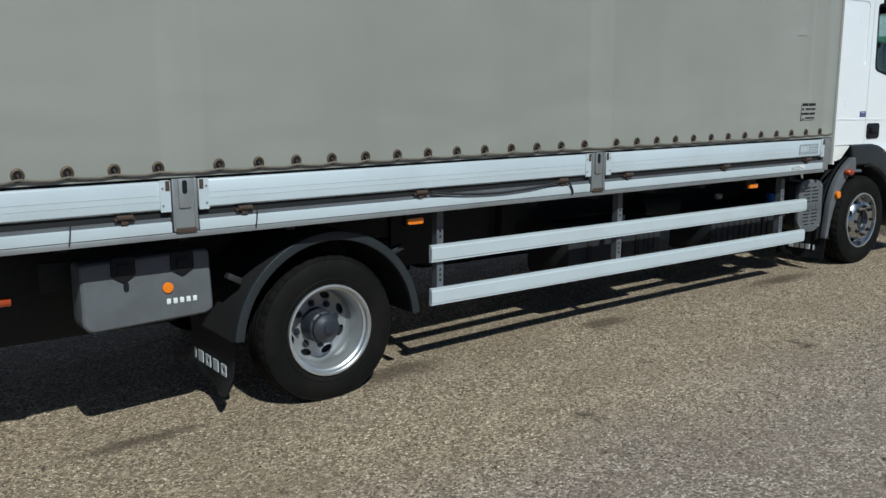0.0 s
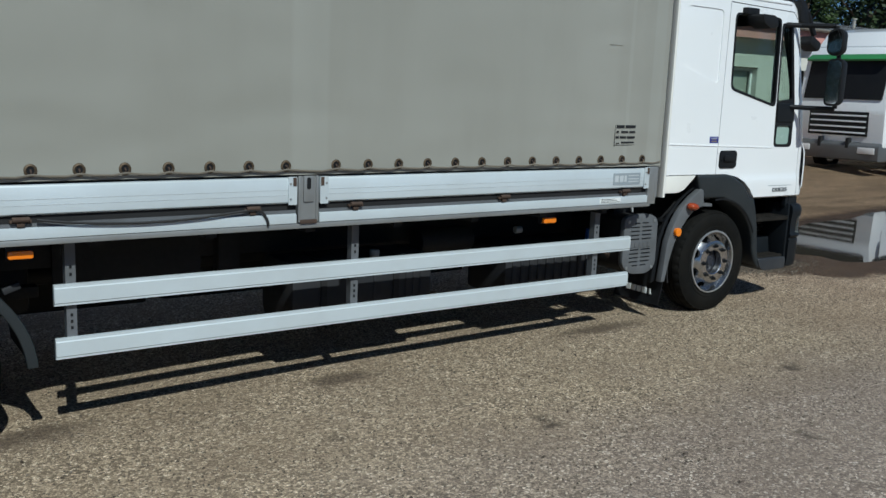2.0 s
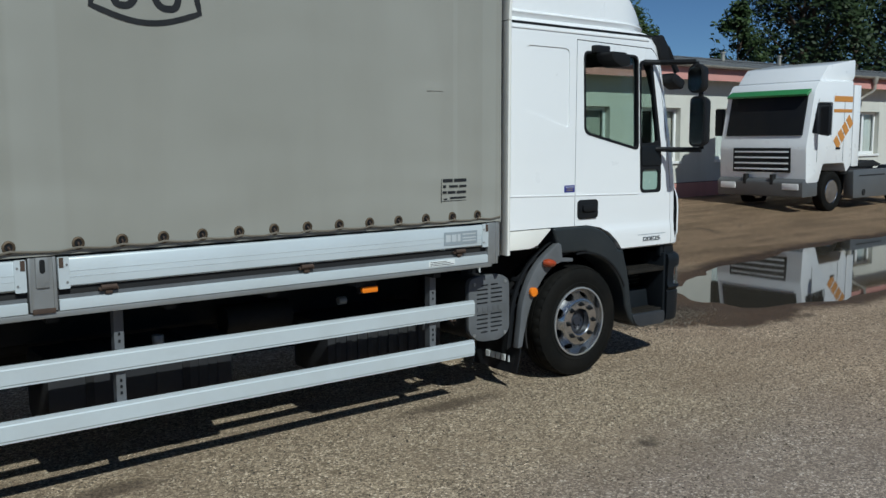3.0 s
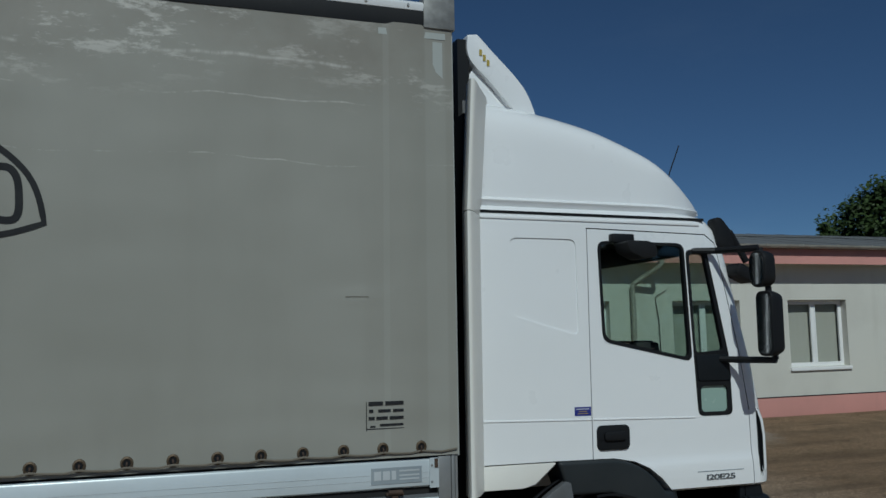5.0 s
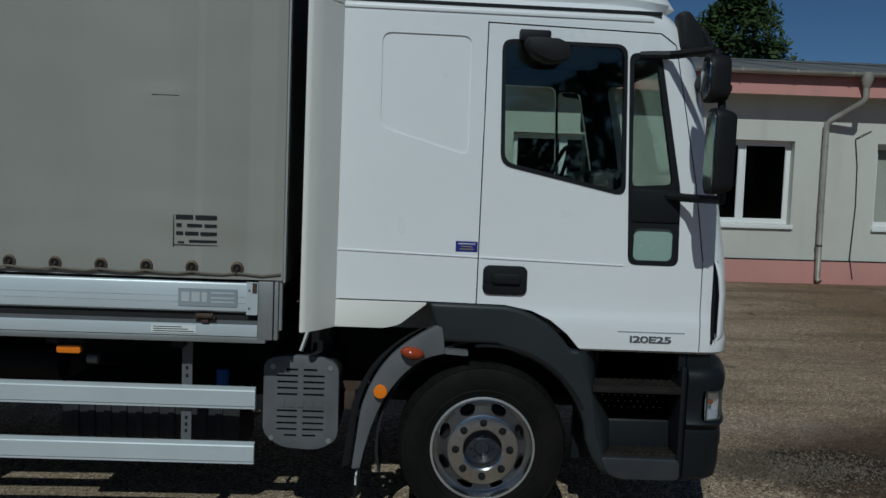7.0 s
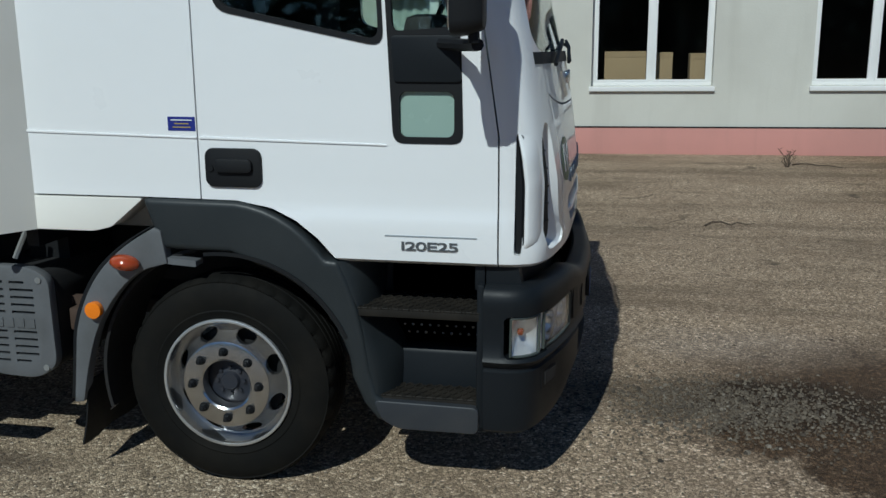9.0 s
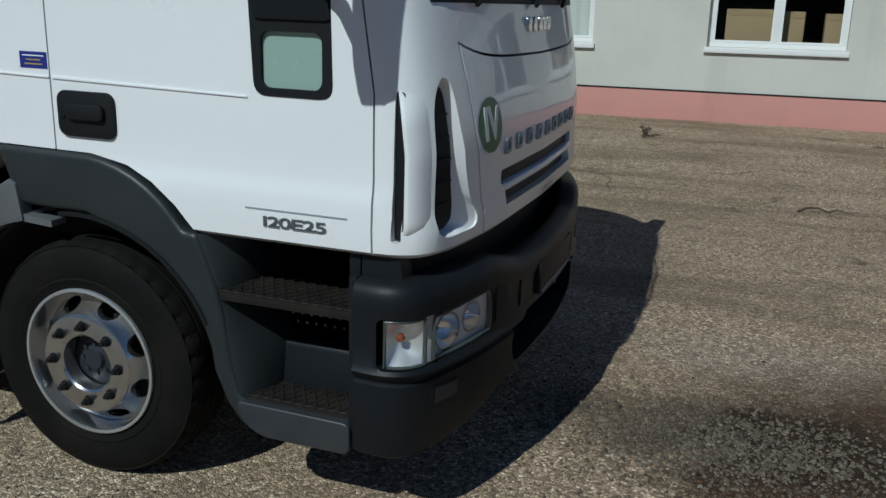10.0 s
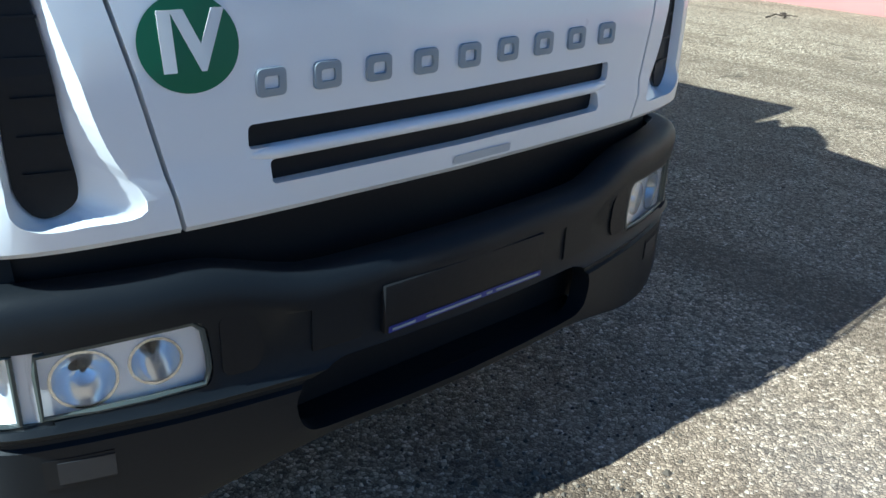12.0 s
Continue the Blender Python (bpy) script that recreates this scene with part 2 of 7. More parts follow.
def tarpaulin():
    g = Graph("grey_tarpaulin")
    base = g.mix(g.ramp(g.noise(0.35, 3), [(0.35, 0.0), (0.7, 1.0)]), (0.262, 0.258, 0.226), (0.308, 0.304, 0.272))
    streaks = g.noise(1.0, 5, vec=g.stretch(2.2, 1.0, 0.5))
    c = g.mix(g.ramp(streaks, [(0.5, 0.0), (0.75, 0.3)]), base, (0.22, 0.21, 0.18))
    # pale scuffs below the roof rail
    height = g.node("ShaderNodeSeparateXYZ", 2, {0: g.pos})
    near_top = g.node("ShaderNodeMapRange", 0, {0: height, 1: 3.25, 2: 3.6})
    # brownish grime high on the side
    grime = g.math("MULTIPLY", near_top, g.ramp(g.noise(0.8, 6, 0.65), [(0.38, 0.1), (0.66, 0.75)]))
    c = g.mix(grime, c, (0.18, 0.158, 0.13))
    scuff = g.ramp(g.noise(1.0, 12, 0.78, vec=g.stretch(2.4, 1.0, 7.0)), [(0.53, 0.0), (0.6, 1.0)])
    splash = g.ramp(g.noise(0.9, 3, vec=g.stretch(0.7, 1.0, 1.0)), [(0.42, 0.0), (0.56, 1.0)])
    rub = g.math("MULTIPLY", g.math("MULTIPLY", scuff, splash), near_top)
    # long rubbed lines
    wander = g.math("MULTIPLY", g.math("SUBTRACT", g.noise(0.7, 4), 0.5), 0.22)
    for line, wide in ((3.53, 0.016), (3.31, 0.006), (2.98, 0.005)):
        gap = g.math("ABSOLUTE", g.math("SUBTRACT", g.math("ADD", height, wander), line))
        mark = g.math("MULTIPLY", g.node("ShaderNodeMapRange", 0, {0: gap, 1: wide, 2: 0.0}), g.ramp(g.noise(1.3, 9, 0.75, vec=g.stretch(1.0, 1.0, 0.2)), [(0.5, 0.0), (0.6, 1.0)]))
        rub = g.math("MAXIMUM", rub, mark)
    c = g.mix(g.math("MULTIPLY", rub, 0.75), c, (0.56, 0.54, 0.5))
    # paler doubled strips over the side posts
    along = g.node("ShaderNodeSeparateXYZ", 0, {0: g.pos})
    for post, wide, much in ((-1.44, 0.13, 0.1), (1.505, 0.13, 0.1), (4.565, 0.13, 0.12), (7.2, 0.02, 0.12), (7.5, 0.07, 0.14)):
        gap = g.math("ABSOLUTE", g.math("SUBTRACT", along, post - 4.4))
        c = g.mix(g.math("MULTIPLY", g.node("ShaderNodeMapRange", 0, {0: gap, 1: wide, 2: wide * 0.8}), much), c, (0.42, 0.43, 0.4))
    weave = g.noise(420, 2)
    # welded sheet joints and soft creases
    crease = g.noise(1.0, 3, vec=g.stretch(0.5, 1.0, 1.6))
    g.bump(g.math("ADD", g.math("MULTIPLY", weave, 0.06), crease), 0.2, 0.02)
    return g.set(color=c, rough=g.math("ADD", g.math("MULTIPLY", g.noise(6, 4), 0.2), 0.36), spec=0.45)


TARP = tarpaulin()


def glass(name, tint, ior=1.5):
    g = Graph(name)
    g.nodes.remove(g.bsdf)
    clear = g.node("ShaderNodeBsdfTransparent", 0, {"Color": (*tint, 1)})
    shine = g.node("ShaderNodeBsdfGlossy", 0, {"Color": (1, 1, 1, 1), "Roughness": 0.02})
    facing = g.node("ShaderNodeLayerWeight", 1, {"Blend": 0.5})
    fac = g.math("ADD", g.math("MULTIPLY", g.math("POWER", facing, 4.0), 0.75), 0.5 * ((ior - 1) / (ior + 1)) ** 2 + 0.03 * (ior - 1))
    m = g.nodes.new("ShaderNodeMixShader")
    g.put(m.inputs[0], fac)
    g.links.new(clear, m.inputs[1])
    g.links.new(shine, m.inputs[2])
    g.links.new(m.outputs[0], g.out.inputs[0])
    return g.mat


CABGLASS = glass("tinted_cab_glass", (0.84, 0.9, 0.87))
PANE = glass("window_glass", (0.9, 0.92, 0.91), 1.15)
LENS = glass("clear_lamp_lens", (0.98, 0.985, 0.985), 1.3)
MIRRORGLASS = worn("mirror_glass", (0.85, 0.87, 0.88), 0.1, metal=1.0, spots=0.02, bump=0.0)

PUDDLE = (17.9, 6.1, 0.998, 0.06, 5.7, 1.5)


def ground_material():
    g = Graph("worn_asphalt_with_gravel")
    xyz = g.nodes.new("ShaderNodeSeparateXYZ")
    g.links.new(g.pos, xyz.inputs[0])
    X, Y = xyz.outputs[0], xyz.outputs[1]
    warp = g.node("ShaderNodeVectorMath", 0, {0: g.pos, 1: g.node("ShaderNodeVectorMath", 0, {0: g.noise(30, 2, out="Color"), 1: (0.012, 0.012, 0.0)}, operation="MULTIPLY")}, operation="ADD")
    shade = g.node("ShaderNodeSeparateColor", 0, {0: g.voronoi(72, vec=warp)})
    stones = g.ramp(shade, [(0.0, (0.075, 0.06, 0.046)), (0.3, (0.25, 0.205, 0.152)), (0.62, (0.44, 0.365, 0.275)), (0.88, (0.62, 0.525, 0.405)), (1.0, (0.9, 0.82, 0.69))])
    grit_shade = g.node("ShaderNodeSeparateColor", 0, {0: g.voronoi(170)})
    grit = g.ramp(grit_shade, [(0.0, (0.09, 0.073, 0.056)), (0.6, (0.34, 0.28, 0.21)), (1.0, (0.66, 0.57, 0.45))])
    # patches where fine grit hides the stones
    c = g.mix(g.ramp(g.noise(2.2, 5), [(0.3, 0.08), (0.7, 0.42)]), stones, grit)
    edge = g.node("ShaderNodeTexVoronoi", "Distance", {"Vector": warp, "Scale": 72.0}, feature="DISTANCE_TO_EDGE")
    c = g.mix(g.ramp(edge, [(0.0, 0.7), (0.14, 0.0)]), c, (0.045, 0.036, 0.027))
    # greyer bare asphalt out in the lane
    away = g.node("ShaderNodeMapRange", 0, {0: Y, 1: 3.9, 2: 1.6})
    lane = g.math("MULTIPLY", g.ramp(g.noise(0.45, 5), [(0.36, 0.15), (0.6, 1.0)]), g.math("ADD", g.math("MULTIPLY", away, 0.6), 0.15))
    c = g.mix(g.math("MULTIPLY", lane, 0.75), c, g.mix(0.55, c, (0.31, 0.27, 0.255)))
    # brown damp stains, long tyre bands and oil drops
    c = g.mix(g.ramp(g.noise(0.9, 6, 0.62), [(0.46, 0.0), (0.7, 0.36)]), c, (0.17, 0.13, 0.09))
    bands = g.noise(1.0, 5, 0.6, vec=g.stretch(0.16, 1.15, 1.0))
    c = g.mix(g.ramp(bands, [(0.48, 0.0), (0.68, 0.34)]), c, (0.17, 0.135, 0.1))
    # cleaner golden grit along the lorry's side, cooler stone in the lane
    cool = g.ramp(g.math("ADD", g.math("MULTIPLY", away, 0.5), g.math("MULTIPLY", g.noise(0.35, 4), 0.6)), [(0.42, 0.0), (0.62, 1.0)])
    tone = g.mix(cool, (1.23, 1.15, 1.03), (1.13, 1.08, 1.09))
    c = g.mix(g.node("ShaderNodeMapRange", 0, {0: X, 1: 10.8, 2: 8.6}), g.mix(1.0, c, (1.35, 1.2, 1.08), "MULTIPLY"), g.mix(1.0, c, tone, "MULTIPLY"))
    # wheel tracks and spilt mud along the front of the building
    north = g.node("ShaderNodeMapRange", 0, {0: Y, 1: 6.2, 2: 7.6})
    track = g.ramp(g.noise(1.0, 7, 0.62, vec=g.stretch(0.34, 1.7, 1.0)), [(0.47, 0.0), (0.62, 0.62)])
    c = g.mix(g.math("MULTIPLY", track, north), c, g.mix(0.8, c, (0.13, 0.095, 0.062)))
    patch = g.ramp(g.noise(1.0, 8, 0.7, vec=g.stretch(1.1, 2.6, 1.0)), [(0.6, 0.0), (0.68, 0.6)])
    c = g.mix(g.math("MULTIPLY", patch, north), c, (0.085, 0.065, 0.045))
    muddy = g.math("MULTIPLY", g.node("ShaderNodeMapRange", 0, {0: X, 1: 12.8, 2: 15.0}), north)
    c = g.mix(g.math("MULTIPLY", muddy, 0.85), c, g.mix(1.0, c, (0.56, 0.49, 0.4), "MULTIPLY"))
    c = g.mix(g.ramp(g.noise(2.1, 3, 0.5), [(0.69, 0.0), (0.76, 0.7)]), c, (0.04, 0.03, 0.022))
    # cracks in the old asphalt towards the building
    cell = g.node("ShaderNodeTexVoronoi", "Distance", {"Vector": g.node("ShaderNodeVectorMath", 0, {0: g.pos, 1: g.node("ShaderNodeVectorMath", 0, {0: g.noise(1.3, 4, out="Color"), 1: (0.9, 0.9, 0.0)}, operation="MULTIPLY")}, operation="ADD"), "Scale": 0.42}, feature="DISTANCE_TO_EDGE")
    far = g.node("ShaderNodeMapRange", 0, {0: Y, 1: 8.5, 2: 10.5})
    crack = g.math("MULTIPLY", g.ramp(cell, [(0.003, 1.0), (0.010, 0.0)]), far)
    c = g.mix(g.math("MULTIPLY", crack, g.ramp(g.noise(0.5, 2), [(0.56, 0.0), (0.66, 0.65)])), c, (0.035, 0.028, 0.02))
    # wet rim of the puddle
    px, py, ux, uy, a, b = PUDDLE
    dx, dy = g.math("SUBTRACT", X, px), g.math("SUBTRACT", Y, py)
    along = g.math("DIVIDE", g.math("ADD", g.math("MULTIPLY", dx, ux), g.math("MULTIPLY", dy, uy)), a)
    across = g.math("DIVIDE", g.math("SUBTRACT", g.math("MULTIPLY", dy, ux), g.math("MULTIPLY", dx, uy)), b)
    d = g.math("SQRT", g.math("ADD", g.math("MULTIPLY", along, along), g.math("MULTIPLY", across, across)))
    d = g.math("ADD", d, g.math("MULTIPLY", g.math("SUBTRACT", g.noise(1.4, 6, 0.6), 0.5), 0.45))
    wet = g.node("ShaderNodeMapRange", 0, {0: d, 1: 1.3, 2: 1.12})
    # soaked gravel at the puddle's near end, with a muddy band of loose stones before it
    ragged = g.math("MULTIPLY", g.math("SUBTRACT", g.noise(3.2, 6, 0.65), 0.5), 1.3)

    def spot(cx, cy, rx, ry):
        u, v = g.math("DIVIDE", g.math("SUBTRACT", X, cx), rx), g.math("DIVIDE", g.math("SUBTRACT", Y, cy), ry)
        return g.math("ADD", g.math("SQRT", g.math("ADD", g.math("MULTIPLY", u, u), g.math("MULTIPLY", v, v))), ragged)

    wet = g.math("MAXIMUM", wet, g.node("ShaderNodeMapRange", 0, {0: spot(11.85, 5.3, 1.1, 0.85), 1: 1.12, 2: 0.9}))
    wet = g.math("MAXIMUM", wet, g.math("MULTIPLY", g.node("ShaderNodeMapRange", 0, {0: spot(12.65, 6.0, 1.25, 0.9), 1: 1.15, 2: 0.75}), 0.75))
    mud = g.math("MULTIPLY", g.node("ShaderNodeMapRange", 0, {0: spot(10.95, 5.6, 1.0, 0.36), 1: 1.25, 2: 0.6}), 0.8)
    c = g.mix(mud, c, g.mix(0.8, c, (0.045, 0.032, 0.02)))
    pale = g.math("MULTIPLY", g.node("ShaderNodeMapRange", 0, {0: spot(11.2, 6.5, 0.8, 0.4), 1: 1.2, 2: 0.5}), 0.15)
    slab = g.math("MULTIPLY", g.node("ShaderNodeMapRange", 0, {0: spot(16.5, 13.2, 0.55, 1.1), 1: 1.1, 2: 0.7}), 0.5)
    c = g.mix(slab, c, (0.33, 0.29, 0.24))
    # oily drips and damp soil beside the lorry
    for cx, cy, rx, ry in ((4.95, 4.37, 0.28, 0.12), (7.35, 4.4, 0.5, 0.12), (3.0, 4.5, 0.38, 0.16), (1.3, 4.5, 0.4, 0.08)):
        drip = g.math("MULTIPLY", g.node("ShaderNodeMapRange", 0, {0: spot(cx, cy, rx, ry), 1: 1.2, 2: 0.4}), 0.75)
        c = g.mix(drip, c, (0.09, 0.065, 0.045))
    c = g.mix(pale, c, (0.36, 0.325, 0.315))
    c = g.mix(g.math("MULTIPLY", wet, 0.92), c, g.mix(1.0, c, (0.17, 0.125, 0.085), "MULTIPLY"))
    rough = g.math("SUBTRACT", 0.9, g.math("MULTIPLY", wet, 0.35))
    h = g.math("ADD", g.math("MINIMUM", edge, 0.3), g.math("MULTIPLY", g.voronoi(170, "Distance"), -0.25))
    h = g.math("ADD", h, g.math("MULTIPLY", shade, 0.4))
    g.bump(h, 0.9, 0.014)
    return g.set(color=c, rough=rough, spec=0.25)


GROUND = ground_material()


def pebble_material():
    g = Graph("loose_pebbles")
    rnd = g.nodes.new("ShaderNodeNewGeometry").outputs["Random Per Island"]
    c = g.ramp(rnd, [(0.0, (0.04, 0.03, 0.021)), (0.3, (0.075, 0.056, 0.038)), (0.6, (0.12, 0.094, 0.066)), (0.93, (0.15, 0.122, 0.09)), (1.0, (0.24, 0.21, 0.17))])
    return g.set(color=g.mix(g.math("MULTIPLY", g.noise(90, 3), 0.4), c, (0.1, 0.085, 0.07)), rough=0.85)


PEBBLE = pebble_material()


def water_material():
    g = Graph("puddle_water")
    g.bump(g.noise(3.0, 2), 0.02, 0.01)
    return g.set(color=(0.035, 0.03, 0.022), rough=0.03, spec=0.5)


WATER = water_material()


def leaf_material(name, dark, light):
    g = Graph(name)
    rnd = g.nodes.new("ShaderNodeNewGeometry").outputs["Random Per Island"]
    c = g.mix(rnd, dark, light)
    c = g.mix(g.math("MULTIPLY", g.noise(0.6, 3), 0.7), c, tuple(x * 0.5 for x in dark))
    return g.set(color=c, rough=0.6, spec=0.25)


LEAF = leaf_material("leaves", (0.026, 0.048, 0.013), (0.07, 0.11, 0.03))
LEAFDARK = leaf_material("dark_leaves", (0.018, 0.034, 0.012), (0.045, 0.07, 0.022))


# ---- mesh helpers ----
def link_mesh(name, bm, material, smooth=35):
    me = bpy.data.meshes.new(name)
    bm.normal_update()
    bm.to_mesh(me)
    bm.free()
    for m in material if isinstance(material, (list, tuple)) else [material]:
        me.materials.append(m)
    if smooth:
        me.polygons.foreach_set("use_smooth", [True] * len(me.polygons))
        me.set_sharp_from_angle(angle=radians(smooth))
    return new(name, me)


def part(name, bm, material, parent=None, label="", smooth=35):
    ob = link_mesh(name, bm, material, smooth)
    ob.parent = parent
    return tagged(ob, label)


def thing(name, label, category, at=(0, 0, 0), group="", kind=""):
    ob = new(name)
    ob.empty_display_size = 0.2
    ob.location = at
    return tagged(ob, label, category, group, kind)


def solid(name, bm, material, label, category="", kind="", group="", smooth=35):
    return tagged(link_mesh(name, bm, material, smooth), label, category, group, kind)


def soften(bm, width, seg=2, angle=30):
    if width <= 0:
        return bm
    edges = [e for e in bm.edges if len(e.link_faces) == 2 and e.calc_face_angle(0) > radians(angle)]
    bmesh.ops.bevel(bm, geom=edges, offset=width, segments=seg, affect="EDGES", profile=0.6, clamp_overlap=True)
    return bm


def box(x0, x1, y0, y1, z0, z1, bevel=0.0, seg=2):
    bm = bmesh.new()
    bmesh.ops.create_cube(bm, size=1, matrix=Matrix.LocRotScale(((x0 + x1) / 2, (y0 + y1) / 2, (z0 + z1) / 2), None, (x1 - x0, y1 - y0, z1 - z0)))
    return soften(bm, bevel, seg)


AXES = {"x": lambda u, v, w: (w, u, v), "y": lambda u, v, w: (u, w, v), "z": lambda u, v, w: (u, v, w)}


def prism(outline, axis, a, b, bevel=0.0, seg=2, angle=30):
    """An outline extruded along an axis from a to b. Outline in (x, z), (y, z) or (x, y)."""
    bm, at = bmesh.new(), AXES[axis]
    low = [bm.verts.new(at(u, v, a)) for u, v in outline]
    high = [bm.verts.new(at(u, v, b)) for u, v in outline]
    bm.faces.new(low)
    bm.faces.new(high[::-1])
    for i in range(len(low)):
        j = (i + 1) % len(low)
        bm.faces.new((low[j], low[i], high[i], high[j]))
    bmesh.ops.recalc_face_normals(bm, faces=bm.faces)
    return soften(bm, bevel, seg, angle)


def rounded(x0, x1, z0, z1, r, n=5):
    """A rectangle's outline with round corners."""
    pts = []
    for cx, cz, a0 in ((x1 - r, z1 - r, 0), (x0 + r, z1 - r, 90), (x0 + r, z0 + r, 180), (x1 - r, z0 + r, 270)):
        pts += [(cx + r * math.cos(radians(a0 + 90 * i / n)), cz + r * math.sin(radians(a0 + 90 * i / n))) for i in range(n + 1)]
    return pts


def round_corners(outline, r, n=4):
    """The same outline with its corners rounded."""
    pts, k = [], len(outline)
    for i in range(k):
        p, a, b = Vector(outline[i]), Vector(outline[i - 1]), Vector(outline[(i + 1) % k])
        d = min(r, (a - p).length * 0.45, (b - p).length * 0.45)
        p0, p1 = p + (a - p).normalized() * d, p + (b - p).normalized() * d
        for j in range(n + 1):
            t = j / n
            pts.append(tuple(p0 * (1 - t) ** 2 + p * 2 * t * (1 - t) + p1 * t * t))
    return pts


def arc(cx, cz, r, a0, a1, n):
    return [(cx + r * math.cos(radians(a0 + (a1 - a0) * i / n)), cz + r * math.sin(radians(a0 + (a1 - a0) * i / n))) for i in range(n + 1)]


def band(cx, cz, r0, r1, a0, a1, n=24):
    """The outline of a piece of a ring."""
    return arc(cx, cz, r1, a0, a1, n) + arc(cx, cz, r0, a1, a0, n)


def revolve(profile, centre, n=48, axis="y", closed=False):
    """A profile of (radius, offset along the axis) turned round an axis through the centre."""
    bm = bmesh.new()
    c = Vector(centre)
    rings = []
    for i in range(n):
        a = 2 * math.pi * i / n
        ring = []
        for r, o in profile:
            u, v = r * math.cos(a), r * math.sin(a)
            ring.append(bm.verts.new(c + Vector(AXES[axis](u, v, o))))
        rings.append(ring)
    m = len(profile)
    for i in range(n):
        p, q = rings[i], rings[(i + 1) % n]
        for j in range(m if closed else m - 1):
            k = (j + 1) % m
            bm.faces.new((p[j], p[k], q[k], q[j]))
    if not closed:
        for j in (0, m - 1):
            if profile[j][0] > 1e-4:
                bm.faces.new([r[j] for r in rings])
    bmesh.ops.remove_doubles(bm, verts=bm.verts, dist=1e-5)
    bmesh.ops.recalc_face_normals(bm, faces=bm.faces)
    return bm


def disc(centre, r, a, b, axis="y", n=24, bevel=0.0):
    return soften(revolve([(r, a), (r, b)], centre, n, axis), bevel)


def tube(path, r, n=8, closed=False):
    """A round bar along a path."""
    bm, pts = bmesh.new(), [Vector(p) for p in path]
    k, rings, side = len(pts), [], None
    for i in range(k):
        a = pts[i - 1] if i or closed else pts[i]
        b = pts[(i + 1) % k] if i < k - 1 or closed else pts[i]
        d = (b - a).normalized()
        side = (side - d * side.dot(d)).normalized() if side else d.orthogonal().normalized()
        up = d.cross(side)
        rr = r[i] if isinstance(r, (list, tuple)) else r
        rings.append([bm.verts.new(pts[i] + (side * math.cos(t) + up * math.sin(t)) * rr) for t in (2 * math.pi * j / n for j in range(n))])
    for i in range(k if closed else k - 1):
        p, q = rings[i], rings[(i + 1) % k]
        for j in range(n):
            bm.faces.new((p[j], p[(j + 1) % n], q[(j + 1) % n], q[j]))
    if not closed:
        bm.faces.new(rings[0][::-1])
        bm.faces.new(rings[-1])
    bmesh.ops.recalc_face_normals(bm, faces=bm.faces)
    return bm


def loft(rings, cap=True):
    """Closed rings of equal length joined to a skin."""
    bm = bmesh.new()
    vs = [[bm.verts.new(p) for p in ring] for ring in rings]
    for p, q in zip(vs, vs[1:]):
        for j in range(len(p)):
            k = (j + 1) % len(p)
            bm.faces.new((p[j], p[k], q[k], q[j]))
    if cap:
        bm.faces.new(vs[0][::-1])
        bm.faces.new(vs[-1])
    bmesh.ops.recalc_face_normals(bm, faces=bm.faces)
    return bm


def sheet(rows, thick=0.0):
    """An open grid of points, given thickness along its normals."""
    bm = bmesh.new()
    vs = [[bm.verts.new(p) for p in row] for row in rows]
    for p, q in zip(vs, vs[1:]):
        for j in range(len(p) - 1):
            bm.faces.new((p[j], p[j + 1], q[j + 1], q[j]))
    bmesh.ops.recalc_face_normals(bm, faces=bm.faces)
    if thick:
        bmesh.ops.solidify(bm, geom=bm.faces[:], thickness=thick)
    return bm


def join(*bms):
    out = bms[0]
    for b in bms[1:]:
        me = bpy.data.meshes.new("join")
        b.to_mesh(me)
        b.free()
        out.from_mesh(me)
        bpy.data.meshes.remove(me)
    return out


def moved(bm, m):
    bmesh.ops.transform(bm, matrix=m, verts=bm.verts)
    return bm


def mirrored(bm, y):
    """Mirror across the plane at y."""
    for v in bm.verts:
        v.co.y = 2 * y - v.co.y
    bmesh.ops.reverse_faces(bm, faces=bm.faces)
    return bm


def boolean(bm, cutter, op="DIFFERENCE"):
    a = link_mesh("work", bm, WHITE, 0)
    b = link_mesh("cutter", cutter, WHITE, 0)
    mod = a.modifiers.new("cut", "BOOLEAN")
    mod.operation, mod.object, mod.solver = op, b, "EXACT"
    dg = bpy.context.evaluated_depsgraph_get()
    me = bpy.data.meshes.new_from_object(a.evaluated_get(dg))
    out = bmesh.new()
    out.from_mesh(me)
    for ob in (a, b):
        data = ob.data
        bpy.data.objects.remove(ob)
        bpy.data.meshes.remove(data)
    bpy.data.meshes.remove(me)
    return out


def lettering(text, size, m, depth=0.002, bold=0.0):
    cu = bpy.data.curves.new("lettering", "FONT")
    cu.offset = size * bold
    cu.body, cu.size, cu.extrude, cu.align_x, cu.align_y = text, size, depth, "CENTER", "CENTER"
    ob = new("lettering", cu)
    dg = bpy.context.evaluated_depsgraph_get()
    me = bpy.data.meshes.new_from_object(ob.evaluated_get(dg))
    bm = bmesh.new()
    bm.from_mesh(me)
    bpy.data.objects.remove(ob)
    bpy.data.curves.remove(cu)
    bpy.data.meshes.remove(me)
    return moved(bm, m)


FACING_SOUTH = pose(0, 0, 0, 90, 0, 0)
FACING_EAST = pose(0, 0, 0, 90, 0, 90)

# ---- ground ----
def ease(t):
    t = min(max(t, 0.0), 1.0)
    return t * t * (3 - 2 * t)


